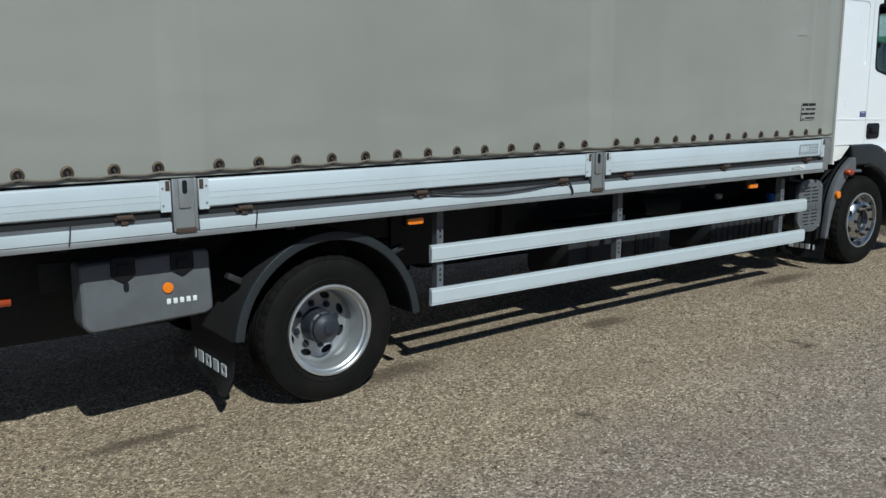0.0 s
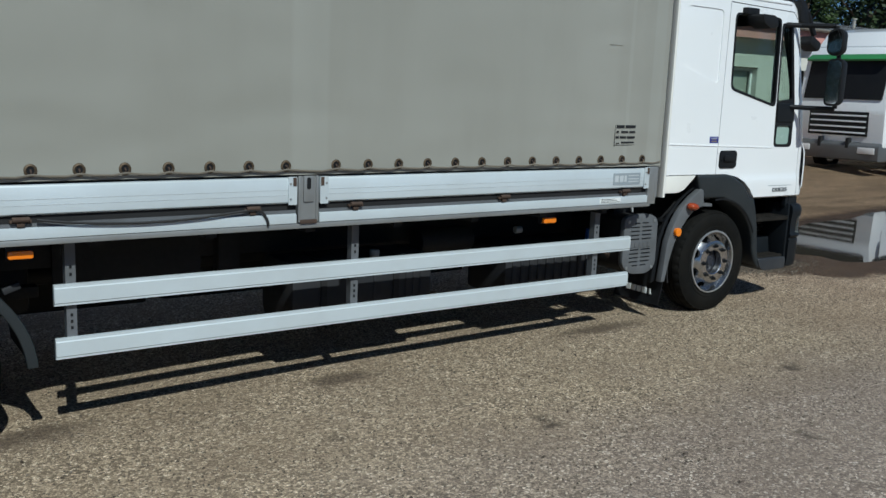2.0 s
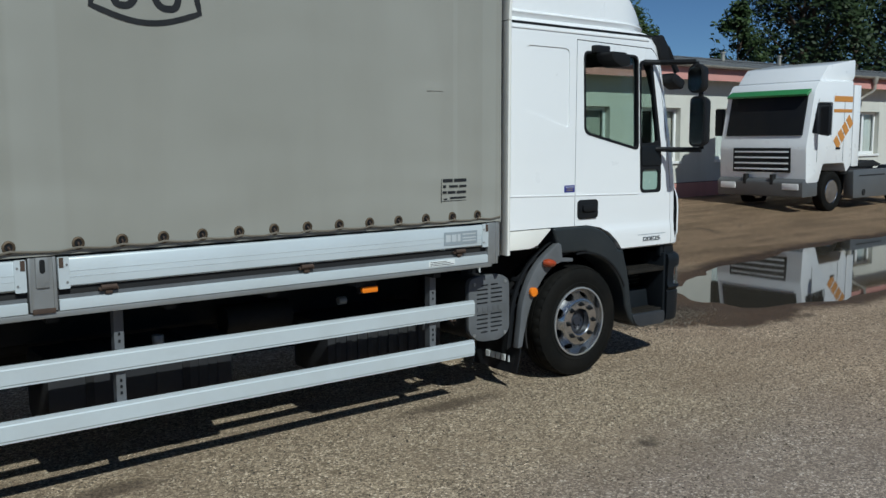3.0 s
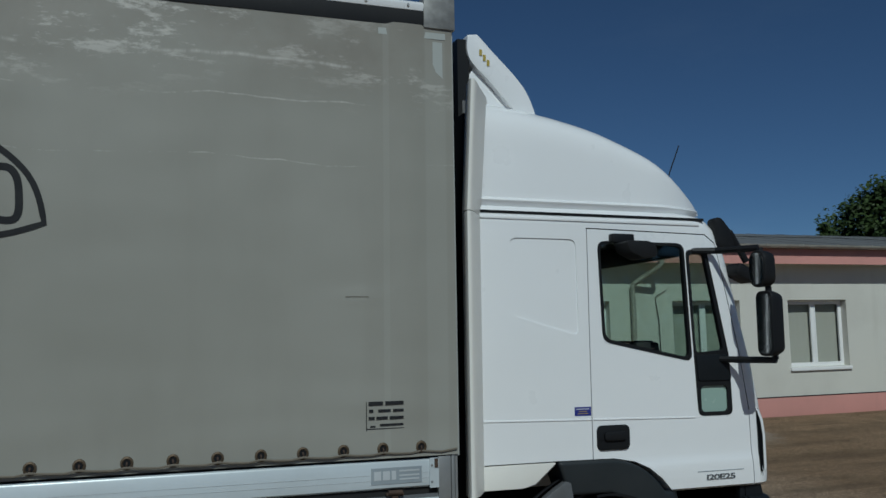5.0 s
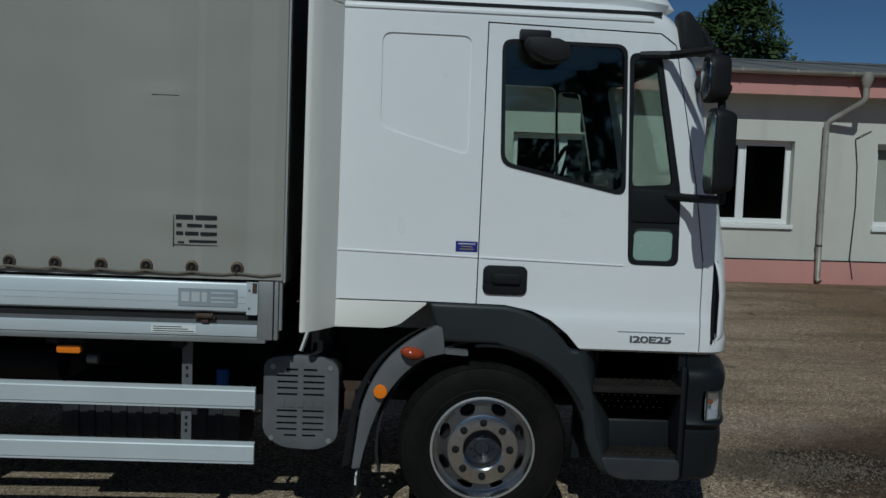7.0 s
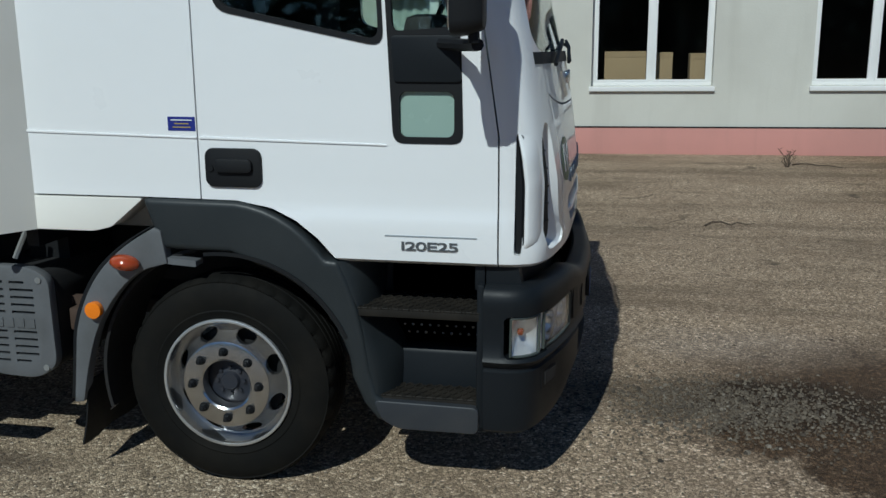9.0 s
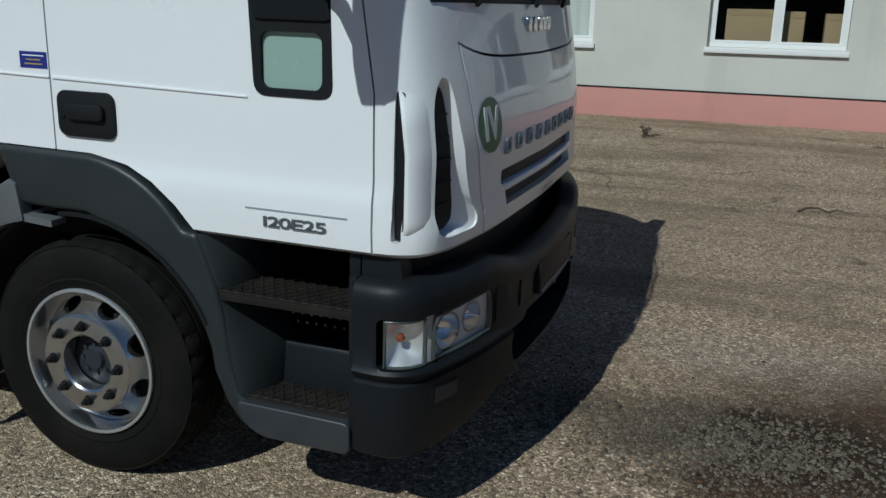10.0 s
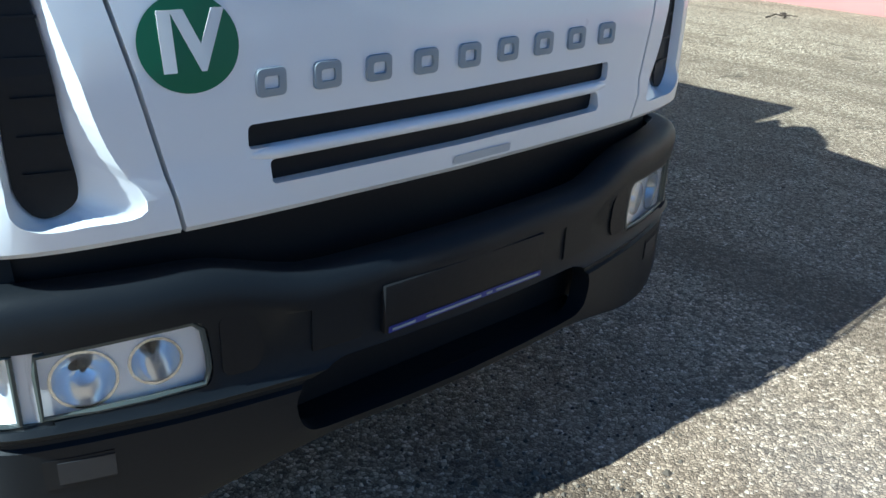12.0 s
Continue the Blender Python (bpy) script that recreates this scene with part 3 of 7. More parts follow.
def puddle_distance(x, y):
    px, py, ux, uy, a, b = PUDDLE
    u, v = (x - px) * ux + (y - py) * uy, (y - py) * ux - (x - px) * uy
    return math.hypot(u / a, v / b) + 0.13 * noise.noise((x * 0.9, y * 0.9, 3.1)) + 0.06 * noise.noise((x * 2.6, y * 2.6, 7.7))


def ground_height(x, y):
    z = 0.2 * ease((y - 10.2) / 3.6)
    z -= 0.035 * min(max(0.0, 5.6 - x) ** 2 / (1.2 + max(0.0, 5.6 - x)), 6.0)
    if 9 < x < 26 and 2 < y < 11:
        z -= 0.05 * ease((1.25 - puddle_distance(x, y)) / 0.5) * (1 - ease((y - 8.8) / 1.5))
    near = max(0.0, 1 - math.hypot(x - 8, y - 4) / 40)
    return z + near * 0.006 * (noise.noise((x * 0.8, y * 0.8, 0)) + 0.5 * noise.noise((x * 2.1, y * 2.1, 5)))


def spaced(lo, hi, fine, far0, far1):
    vals = list(np.arange(lo, hi + 1e-6, fine))
    step, v = fine, lo
    while v > far0:
        step *= 1.5
        v -= step
        vals.insert(0, v)
    step, v = fine, vals[-1]
    while v < far1:
        step *= 1.5
        v += step
        vals.append(v)
    return [float(v) for v in vals]


gx = spaced(-3.0, 27.0, 0.16, -900, 900)
gy = spaced(-1.0, 14.6, 0.16, -900, 900)
ground_bm = sheet([[(x, y, ground_height(x, y)) for x in gx] for y in gy])
if ground_bm.faces[0].normal.z < 0 or sum(f.normal.z for f in ground_bm.faces) < 0:
    bmesh.ops.reverse_faces(ground_bm, faces=ground_bm.faces)
solid("ground", ground_bm, GROUND, "worn asphalt yard with loose tan gravel and damp stains", "ground", "structure", smooth=60)

px, py, ux, uy, pa, pb = PUDDLE
water_ring = [(px + ux * pa * 1.3 * math.cos(t) - uy * pb * 1.3 * math.sin(t), py + uy * pa * 1.3 * math.cos(t) + ux * pb * 1.3 * math.sin(t)) for t in (2 * math.pi * i / 64 for i in range(64))]
water_bm = bmesh.new()
water_bm.faces.new([water_bm.verts.new((x, y, -0.022)) for x, y in water_ring])
solid("water", water_bm, WATER, "shallow rain puddle lying on the yard", "puddle", "structure", smooth=0)


# ---- long low building ----
BY = 15.12
WINDOWS = [(3.4, 5.2), (6.72, 8.47), (10.07, 11.88), (13.3, 15.05), (16.54, 18.23), (19.5, 21.12), (22.4, 24.05), (25.7, 27.3), (28.55, 30.05), (33.88, 35.38), (37.2, 38.8), (40.4, 42.0)]
WIN_Z0, WIN_Z1 = 1.235, 2.71
SMALL = (31.25, 32.7, 2.11, 2.68)
BX0, BX1 = -9.0, 52.0
wall_bm = box(BX0, BX1, BY, BY + 0.36, -0.05, 3.84)
holes = [box(x0, x1, BY - 0.2, BY + 0.6, WIN_Z0, WIN_Z1) for x0, x1 in WINDOWS] + [box(SMALL[0], SMALL[1], BY - 0.2, BY + 0.6, SMALL[2], SMALL[3])]
wall_bm = boolean(wall_bm, join(*holes))
solid("wall_north", wall_bm, WALL, "cream rendered wall of a long single-storey building", "wall", "structure", smooth=0)
solid("plinth", box(BX0, BX1, BY - 0.03, BY - 0.001, -0.05, 0.61, 0.004), PINK, "faded pink painted plinth along the wall foot", "plinth", "structure")
solid("drip_edge", box(BX0, BX1, BY - 0.042, BY - 0.0015, 0.612, 0.625), BLACK, "thin dark drip edge above the pink plinth", "trim", "structure")
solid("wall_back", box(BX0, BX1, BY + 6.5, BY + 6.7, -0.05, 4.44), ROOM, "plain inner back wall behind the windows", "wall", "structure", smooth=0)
solid("wall_east", box(BX1 - 0.3, BX1, BY + 0.36, BY + 6.5, -0.05, 4.44), WALL, "cream rendered end wall of the low building", "wall", "structure", smooth=0)
solid("wall_west", box(BX0, BX0 + 0.3, BY + 0.36, BY + 6.5, -0.05, 4.44), WALL, "cream rendered end wall of the low building", "wall", "structure", smooth=0)
solid("floor", box(BX0 + 0.3, BX1 - 0.3, BY + 0.36, BY + 6.5, 0.25, 0.35), ROOM, "inner floor of the low building, near black to read as unlit", "floor", "structure", smooth=0)
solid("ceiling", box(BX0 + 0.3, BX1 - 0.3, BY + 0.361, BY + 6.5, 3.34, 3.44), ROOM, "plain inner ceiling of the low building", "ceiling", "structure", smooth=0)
solid("soffit", box(BX0 - 0.2, BX1 + 0.2, BY - 0.37, BY - 0.001, 3.49, 3.53), WALL, "cream underside of the roof overhang", "trim", "structure", smooth=0)
solid("fascia", prism([(BY - 0.40, 3.47), (BY - 0.372, 3.47), (BY - 0.33, 3.86), (BY - 0.36, 3.86)], "x", BX0 - 0.2, BX1 + 0.2), PINK, "sun-faded pink fascia board under the gutter", "trim", "structure", smooth=0)
roof_bm = prism([(BY - 0.45, 3.86), (BY + 6.2, 5.0), (BY + 6.2, 4.91), (BY - 0.45, 3.79)], "x", BX0 - 0.3, BX1 + 0.3)
solid("roof", roof_bm, ROOFING, "low sloping grey felt roof with curled edges", "roof", "structure", smooth=0)
for i, x in enumerate(np.arange(BX0, BX1, 1.05)):
    strip = box(float(x), float(x) + 0.04, -0.02, 6.8, 0.0, 0.003 + 0.003 * ((i * 7) % 3))
    strip = moved(strip, pose(0, BY - 0.42, 3.874, math.degrees(math.atan2(1.14, 6.65)), 0, 0))
    part("felt_seam", strip, ROOFING, bpy.data.objects["roof"], smooth=0)

gutter = thing("gutter", "weathered half-round metal gutter along the eaves", "gutter", (0, 0, 0), kind="structure")
gutter_profile = [(BY - 0.5 + 0.075 * math.cos(radians(a)), 3.87 + 0.075 * math.sin(radians(a))) for a in range(180, 361, 20)]
gutter_profile += [(BY - 0.5 + 0.068 * math.cos(radians(a)), 3.87 + 0.068 * math.sin(radians(a))) for a in range(360, 179, -20)]
part("trough", prism(gutter_profile, "x", BX0 - 0.3, BX1 + 0.3), ZINC, gutter)
for x in np.arange(BX0, BX1, 0.95):
    part("bracket", join(box(float(x), float(x) + 0.03, BY - 0.585, BY - 0.40, 3.87, 3.885), box(float(x), float(x) + 0.03, BY - 0.582, BY - 0.575, 3.825, 3.87)), ZINC, gutter, smooth=0)


def downpipe(x):
    """A bent rain pipe from the gutter to the wall foot."""
    p = thing("downpipe", "weathered rain downpipe with peeling paint and swan-neck bend", "downpipe", (x, BY, 0.34), kind="structure")
    g0 = BY - 0.5
    for name, bm in (
        ("funnel", revolve([(0.11, 0.12), (0.105, 0.0), (0.055, -0.14)], (0.45, g0 - BY, 3.42), 16, "z")),
        ("bend", tube([(0.45, g0 - BY, 3.3), (0.45, g0 - BY, 3.12), (0.43, g0 - BY + 0.03, 3.05), (0.06, -0.13, 2.75), (0.0, -0.1, 2.68), (0.0, -0.09, 2.6)], 0.052, 12)),
        ("pipe", tube([(0, -0.09, 2.62), (0, -0.09, 1.2), (0.01, -0.09, -0.04), (0.03, -0.14, -0.09)], 0.05, 12)),
    ):
        part(name, bm, ZINC, p)
    for z in (2.3, 1.15, 0.55):
        part("clamp", disc((0, -0.09, z), 0.058, -0.015, 0.015, "z", 14), RUST if z < 1 else ZINC, p)
    return p


downpipe(15.55)
downpipe(33.5)
solid("earth_wire", tube([(16.22, BY - 0.04, 0.3), (16.15, BY - 0.035, 0.66), (16.2, BY - 0.02, 1.6), (16.18, BY - 0.02, 2.3), (16.12, BY - 0.015, 2.78)], 0.01, 6), CABLE, "thin dark earthing wire running up the wall", "wire")
solid("earth_wire", tube([(16.12, BY - 0.012, 2.78), (16.22, BY - 0.03, 2.85), (16.4, BY - 0.012, 2.93)], 0.007, 6), CABLE, "short loose wire tails on the wall", "wire")
roof_line = [(BX0 + 1.5 * i, BY + 3.0 + 0.03 * noise.noise((i * 0.7, 0, 0)), 4.5 + 0.05 * noise.noise((i * 0.9, 2, 0))) for i in range(41)]
solid("lightning_wire", tube(roof_line, 0.008, 5), CABLE, "lightning wire on small holders along the roof", "wire")
for x, h in ((27.36, 0.26), (31.1, 0.3), (34.7, 0.34)):
    vent = thing("roof_vent", "short grey vent pipe standing on the roof", "vent pipe", (x, BY + 3.6, 4.54), group="roof vents")
    part("pipe", disc((0, 0, h / 2), 0.07, -h / 2, h / 2, "z", 14), ZINC, vent)
    part("cap", disc((0, 0, h + 0.02), 0.1, -0.02, 0.03, "z", 14), ZINC, vent)


def window(n, x0, x1, z0, z1, fill, mullion=0.5):
    """A white plastic casement window set back in the wall."""
    label = {"blind": "white plastic window with closed beige blinds", "curtain": "white plastic window with pale curtains", "dark": "white plastic window onto a dark room", "half": "white plastic window, one pane dark and one curtained", "half_blind": "white plastic window, one pane dark and one beige"}[fill]
    w = thing(f"window_{n}", label, "window", (x0, BY, z0), kind="structure")
    W, H, d = x1 - x0, z1 - z0, 0.16
    f = 0.065
    frame_bm = join(box(0, W, d, d + 0.07, 0, f, 0.006), box(0, W, d, d + 0.07, H - f, H, 0.006), box(0, f, d, d + 0.07, f, H - f, 0.006), box(W - f, W, d, d + 0.07, f, H - f, 0.006))
    part("window_frame", frame_bm, PVC, w)
    part("window_sill", box(-0.03, W + 0.03, -0.05, d, -0.075, -0.004, 0.006), PVC, w, "white sill with a dark drip below")
    mid = W * mullion
    part("mullion", box(mid - 0.04, mid + 0.04, d + 0.002, d + 0.072, f, H - f, 0.006), PVC, w)
    for a, b in ((f, mid - 0.04), (mid + 0.04, W - f)):
        pane = part("pane", box(a - 0.004, b + 0.004, d + 0.03, d + 0.036, f - 0.004, H - f + 0.004), PANE, w, smooth=0)
        pane.visible_shadow = False
        s = 0.03
        part("sash", join(box(a, b, d - 0.004, d + 0.026, f, f + s), box(a, b, d - 0.004, d + 0.026, H - f - s, H - f), box(a, a + s, d - 0.004, d + 0.026, f + s, H - f - s), box(b - s, b, d - 0.004, d + 0.026, f + s, H - f - s)), PVC, w, smooth=0)
    covers = {"blind": [(f, W - f, BLIND)], "curtain": [(f, W - f, CURTAIN)], "half": [(mid + 0.03, W - f, CURTAIN)], "half_blind": [(mid + 0.03, W - f, BLIND)], "dark": []}[fill]
    for a, b, material in covers:
        depth = 0.022 if material is CURTAIN else 0.002
        rows = [[(a + (b - a) * i / 40, d + 0.11 + depth * math.sin(i * 1.45), z) for i in range(41)] for z in (0.06, H * 0.5, H - 0.06)]
        part("curtain" if material is CURTAIN else "blind", sheet(rows, 0.003), material, w, smooth=60)
    return w


FILLS = ["dark", "curtain", "dark", "dark", "blind", "blind", "half_blind", "curtain", "half", "half", "curtain", "dark"]
for n, ((x0, x1), fill) in enumerate(zip(WINDOWS, FILLS), 1):
    window(n, x0, x1, WIN_Z0, WIN_Z1, fill, 0.42 if fill.startswith("half") else 0.5)
window(len(WINDOWS) + 1, SMALL[0], SMALL[1], SMALL[2], SMALL[3], "dark")
for x, w, h in ((10.27, 0.65, 0.52), (11.02, 0.31, 0.5), (11.6, 0.23, 0.48)):
    crate = thing("cardboard_box", "plain brown cardboard box standing behind the window", "box", (x, BY + 0.62, 0.35), group="boxes behind the window")
    part("carton", box(0, w, 0, 0.35, 0, WIN_Z0 - 0.35 + h, 0.006), CARD, crate)
    part("flap", box(0.01, w - 0.01, -0.004, 0.0, WIN_Z0 - 0.35 + h - 0.09, WIN_Z0 - 0.35 + h - 0.01), CARD, crate)


# ---- trees behind the building ----
def tree(at, height, spread, leaf, seed, label, clumps=90, per=70, size=0.3, low=0.28, kind="tree"):
    rng = random.Random(seed)
    t = thing(kind, label, "tree", at, group="trees behind the building")
    top = height * 0.82
    trunk_path = [(0.25 * noise.noise((seed, i * 0.6, 0)), 0.25 * noise.noise((seed, i * 0.6, 4)), top * i / 8) for i in range(9)]
    r0 = height * 0.022
    part("trunk", tube(trunk_path, [r0 * (1 - 0.85 * i / 8) for i in range(9)], 10), BARK, t)
    centres = []
    for i in range(clumps):
        h = low + (1 - low) * rng.random() ** 0.85
        wide = spread * math.sin(math.pi * min(1.0, (h - low) / (1 - low) * 0.82 + 0.2)) ** 0.7
        a = rng.random() * 2 * math.pi
        rr = wide * (0.35 + 0.65 * math.sqrt(rng.random())) * (0.8 + 0.35 * noise.noise((math.cos(a) * 1.3 + seed, math.sin(a) * 1.3, h * 3)))
        centres.append(Vector((rr * math.cos(a), rr * math.sin(a), h * height)))
    for c in centres[:: max(1, clumps // 26)]:
        z0 = max(height * 0.15, c.z - 0.35 * c.xy.length - 0.6)
        base = Vector(trunk_path[min(8, int(z0 / top * 8))])
        mid = base.lerp(c, 0.55) + Vector((0, 0, 0.25))
        limb = tube([base, mid, c], [r0 * 0.4, r0 * 0.22, r0 * 0.06], 6)
        part("limb", limb, BARK, t)
    verts, faces = [], []
    for c in centres:
        cr = spread * rng.uniform(0.16, 0.3)
        for _ in range(per):
            d = Vector((rng.gauss(0, 1), rng.gauss(0, 1), rng.gauss(0, 0.75)))
            p = c + d.normalized() * cr * rng.random() ** 0.4
            u = Vector((rng.gauss(0, 1), rng.gauss(0, 1), rng.gauss(0, 1))).normalized()
            v = u.orthogonal().normalized()
            s = size * rng.uniform(0.55, 1.25)
            k = len(verts)
            verts += [p - u * s * 0.5, p + v * s * 0.28, p + u * s * 0.5, p - v * s * 0.28]
            faces.append((k, k + 1, k + 2, k + 3))
    me = bpy.data.meshes.new("crown")
    me.from_pydata(verts, [], faces)
    me.materials.append(leaf)
    crown = new("crown", me)
    crown.parent = t
    return t


tree((39.3, 31, 0.18), 8.5, 3.3, LEAF, 3, "broad leafy green tree behind the low building", 170, 190, 0.26)
tree((35.6, 31, 0.18), 6.5, 1.1, LEAF, 4, "small leafy green tree behind the low building", 50, 70, 0.3)
tree((33.4, 31, 0.18), 5.9, 0.8, LEAF, 14, "small leafy green tree behind the low building", 40, 70, 0.3)
tree((50.2, 31, 0.18), 9.3, 2.1, LEAF, 5, "slim light-green tree behind the low building", 60, 80, 0.32)
tree((58.8, 32, 0.18), 13.6, 5.7, LEAFDARK, 6, "large dark-green tree behind the low building", 130, 95, 0.4)
tree((67.8, 33, 0.18), 14.5, 6.2, LEAFDARK, 7, "large dark-green tree behind the low building", 130, 95, 0.42)
tree((78, 33, 0.18), 14.0, 6.2, LEAFDARK, 8, "large dark-green tree behind the low building", 110, 90, 0.45)
tree((19.5, 30, 0.18), 8.8, 2.3, LEAF, 9, "tall feathery green tree behind the roof", 110, 130, 0.24, 0.2)


def far_woods():
    """A belt of trees beyond the yard, opposite the building."""
    rng = random.Random(21)
    verts, faces = [], []
    for _ in range(15000):
        x = rng.uniform(-70, 90)
        top = 8.0 + 3.0 * noise.noise((x * 0.11, 0, 0)) + 1.6 * noise.noise((x * 0.4, 3, 0))
        p = Vector((x, -42 + rng.gauss(0, 1.6), 0.1 + top * rng.random() ** 0.8))
        u = Vector((rng.gauss(0, 1), rng.gauss(0, 0.5), rng.gauss(0, 1))).normalized()
        v = u.orthogonal().normalized()
        s = rng.uniform(0.5, 1.1)
        k = len(verts)
        verts += [p - u * s * 0.5, p + v * s * 0.35, p + u * s * 0.5, p - v * s * 0.35]
        faces.append((k, k + 1, k + 2, k + 3))
    me = bpy.data.meshes.new("far_woods")
    me.from_pydata(verts, [], faces)
    me.materials.append(LEAFDARK)
    return tagged(new("far_woods", me), "dark green belt of trees beyond the yard", "woods", kind="stuff")


far_woods()

# ---- the lorry ----
C = 5.48                      # centre line
SIDE, CAB = 4.145, 4.366      # near side of the load body and of the cab
FRONT_HUB, REAR_HUB, HUB_Z, REAR_Z = 8.685, 2.47, 0.452, 0.3
TRUCK_AT = Vector((4.4, C, 0.0))
PITCH = radians(0.6)            # unladen, it stands a little nose-down
truck = thing("truck", "white cab lorry with grey tarpaulin load body standing on the yard", "truck", TRUCK_AT)
truck.location = TRUCK_AT + Vector((0.0, 0.0, (FRONT_HUB - TRUCK_AT.x) * math.sin(PITCH)))
truck.rotation_euler = (0, PITCH, 0)


def tpart(name, bm, material, parent=truck, label="", smooth=35):
    return part(name, moved(bm, Matrix.Translation(-TRUCK_AT)), material, parent, label, smooth)


def lerp_table(table, v):
    for (a, fa), (b, fb) in zip(table, table[1:]):
        if v <= b:
            return fa + (fb - fa) * min(max((v - a) / (b - a), 0), 1)
    return table[-1][1]


def smooth_curve(pts, n):
    """Catmull-Rom points through a short list."""
    out, P = [], [Vector(p) for p in pts]
    for i in range(len(P) - 1):
        p0, p1, p2, p3 = P[max(i - 1, 0)], P[i], P[i + 1], P[min(i + 2, len(P) - 1)]
        for j in range(n):
            t = j / n
            out.append(0.5 * (2 * p1 + (p2 - p0) * t + (2 * p0 - 5 * p1 + 4 * p2 - p3) * t * t + (3 * p1 - p0 - 3 * p2 + p3) * t ** 3))
    return out + [P[-1]]


# plan of the cab's near front corner: metres behind the foremost point, and inwards from the side
NOSE = smooth_curve([(-0.27, 0), (-0.19, 0.012), (-0.12, 0.055), (-0.075, 0.15), (-0.045, 0.3), (-0.018, 0.55), (0, C - CAB)], 4)
NOSE_X = [(0.98, 10.05), (1.1, 10.066), (1.32, 10.066), (1.53, 10.04), (1.8, 9.99), (2.1, 9.915), (2.54, 9.81), (2.71, 9.735), (2.8, 9.64), (2.83, 9.55)]


def nose_x(z):
    return lerp_table(NOSE_X, z)


def front_x(y, z):
    d = min(abs(y - CAB), abs(2 * C - CAB - y)) if CAB < y < 2 * C - CAB else 0
    for a, b in zip(NOSE, NOSE[1:]):
        if d <= b.y:
            return nose_x(z) + a.x + (b.x - a.x) * (d - a.y) / max(b.y - a.y, 1e-6)
    return nose_x(z)


def cab_ring(z, inset=0.0, rear=7.84, swell=0.0):
    near = [(nose_x(z) + p.x - inset, CAB + p.y - swell * max(0.0, 1 - i / 8) + (inset if i < 9 else inset * max(0.0, 1 - (i - 9) / 8))) for i, p in enumerate(NOSE)]
    near = [(rear + inset, CAB + inset - swell), (8.4, CAB + inset - swell), (9.1, CAB + inset - swell)] + near
    ring = near + [(x, 2 * C - y) for x, y in near[-2::-1]]
    return [(x, y, z) for x, y in ring]


SWELL = {1.0: -0.012, 1.085: 0.004, 1.13: 0.015, 1.16: 0.014, 1.185: 0.009, 1.21: 0.003}
cab_levels = [1.0, 1.015, 1.085, 1.13, 1.16, 1.185, 1.21, 1.24, 1.32, 1.42, 1.53, 1.66, 1.8, 1.95, 2.1, 2.32, 2.54, 2.64, 2.71, 2.77, 2.8, 2.82]
shell = loft([cab_ring(z, {1.0: -0.002, 1.015: -0.014, 1.085: -0.012, 2.8: 0.012, 2.82: 0.04}.get(z, 0), swell=SWELL.get(z, 0.0)) for z in cab_levels])
shell = boolean(shell, loft([cab_ring(z, 0.05) for z in (1.22, 1.6, 1.95, 2.3, 2.6, 2.74)]))
arch_cut = [(7.7, 0.9), (7.7, 1.236), (8.36, 1.236), (8.75, 1.232), (8.9, 1.205), (9.0, 1.16), (9.09, 1.09), (9.17, 1.0), (9.175, 0.9)]
shell = boolean(shell, prism(arch_cut, "y", 4.2, 4.9))
shell = boolean(shell, prism(arch_cut, "y", 2 * C - 4.9, 2 * C - 4.2))
window_out = round_corners([(8.68, 2.61), (9.325, 2.61), (9.358, 1.832), (8.7, 1.97)], 0.06)
quarter_out = round_corners([(9.342, 2.575), (9.51, 2.575), (9.655, 1.86), (9.665, 1.47), (9.395, 1.47)], 0.045)
shell = boolean(shell, prism(window_out, "y", 2 * C - 4.6, 2 * C - 4.2))
shell = boolean(shell, prism(quarter_out, "y", 2 * C - 4.6, 2 * C - 4.2))
screen_out = round_corners([(4.52, 1.86), (4.6, 1.8), (2 * C - 4.6, 1.8), (2 * C - 4.52, 1.86), (2 * C - 4.6, 2.6), (4.6, 2.6)], 0.08)
shell = boolean(shell, prism(screen_out, "x", 9.4, 10.3))
# sleeper side panel pressed in
shell = boolean(shell, prism(round_corners([(8.06, 2.62), (8.52, 2.62), (8.525, 2.005), (8.065, 2.135)], 0.05), "y", 4.2, CAB + 0.007))
# grille slots and the dark corner vents
for y0, y1, z0, z1 in ((4.905, 6.05, 1.152, 1.204), (4.95, 6.01, 1.072, 1.124)):
    shell = boolean(shell, prism(rounded(y0, y1, z0, z1, 0.012, 3), "x", 9.94, 10.3))


def closed_curve(pts, n=5):
    """A smooth closed outline through a short list."""
    k = len(pts)
    return [tuple(p) for p in smooth_curve([pts[(i - 2) % k] for i in range(k + 5)], n)[2 * n:(k + 2) * n]]


VENT_OUT = [(9.95, 1.3), (10.25, 1.44), (11.0, 1.5), (12.0, 1.52), (12.8, 1.48), (13.25, 1.36), (13.5, 1.23), (13.85, 1.12), (13.2, 1.078), (11.5, 1.068), (10.1, 1.13)]
VENT_FLARE = [(9.7, 1.3), (9.95, 1.45), (10.9, 1.525), (12.1, 1.548), (13.3, 1.505), (14.3, 1.36), (15.3, 1.2), (16.5, 1.066), (14.0, 1.052), (11.2, 1.056), (9.75, 1.11)]


def nose_point(j, z, off, near=True):
    j = min(max(j, 0), len(NOSE) - 1.001)
    p, q = NOSE[int(j)], NOSE[int(j) + 1]
    t = (q - p).normalized()
    s = p.lerp(q, j - int(j)) + Vector((t.y, -t.x)) * off
    y = CAB + s.y
    return (nose_x(z) + s.x, y if near else 2 * C - y, z)


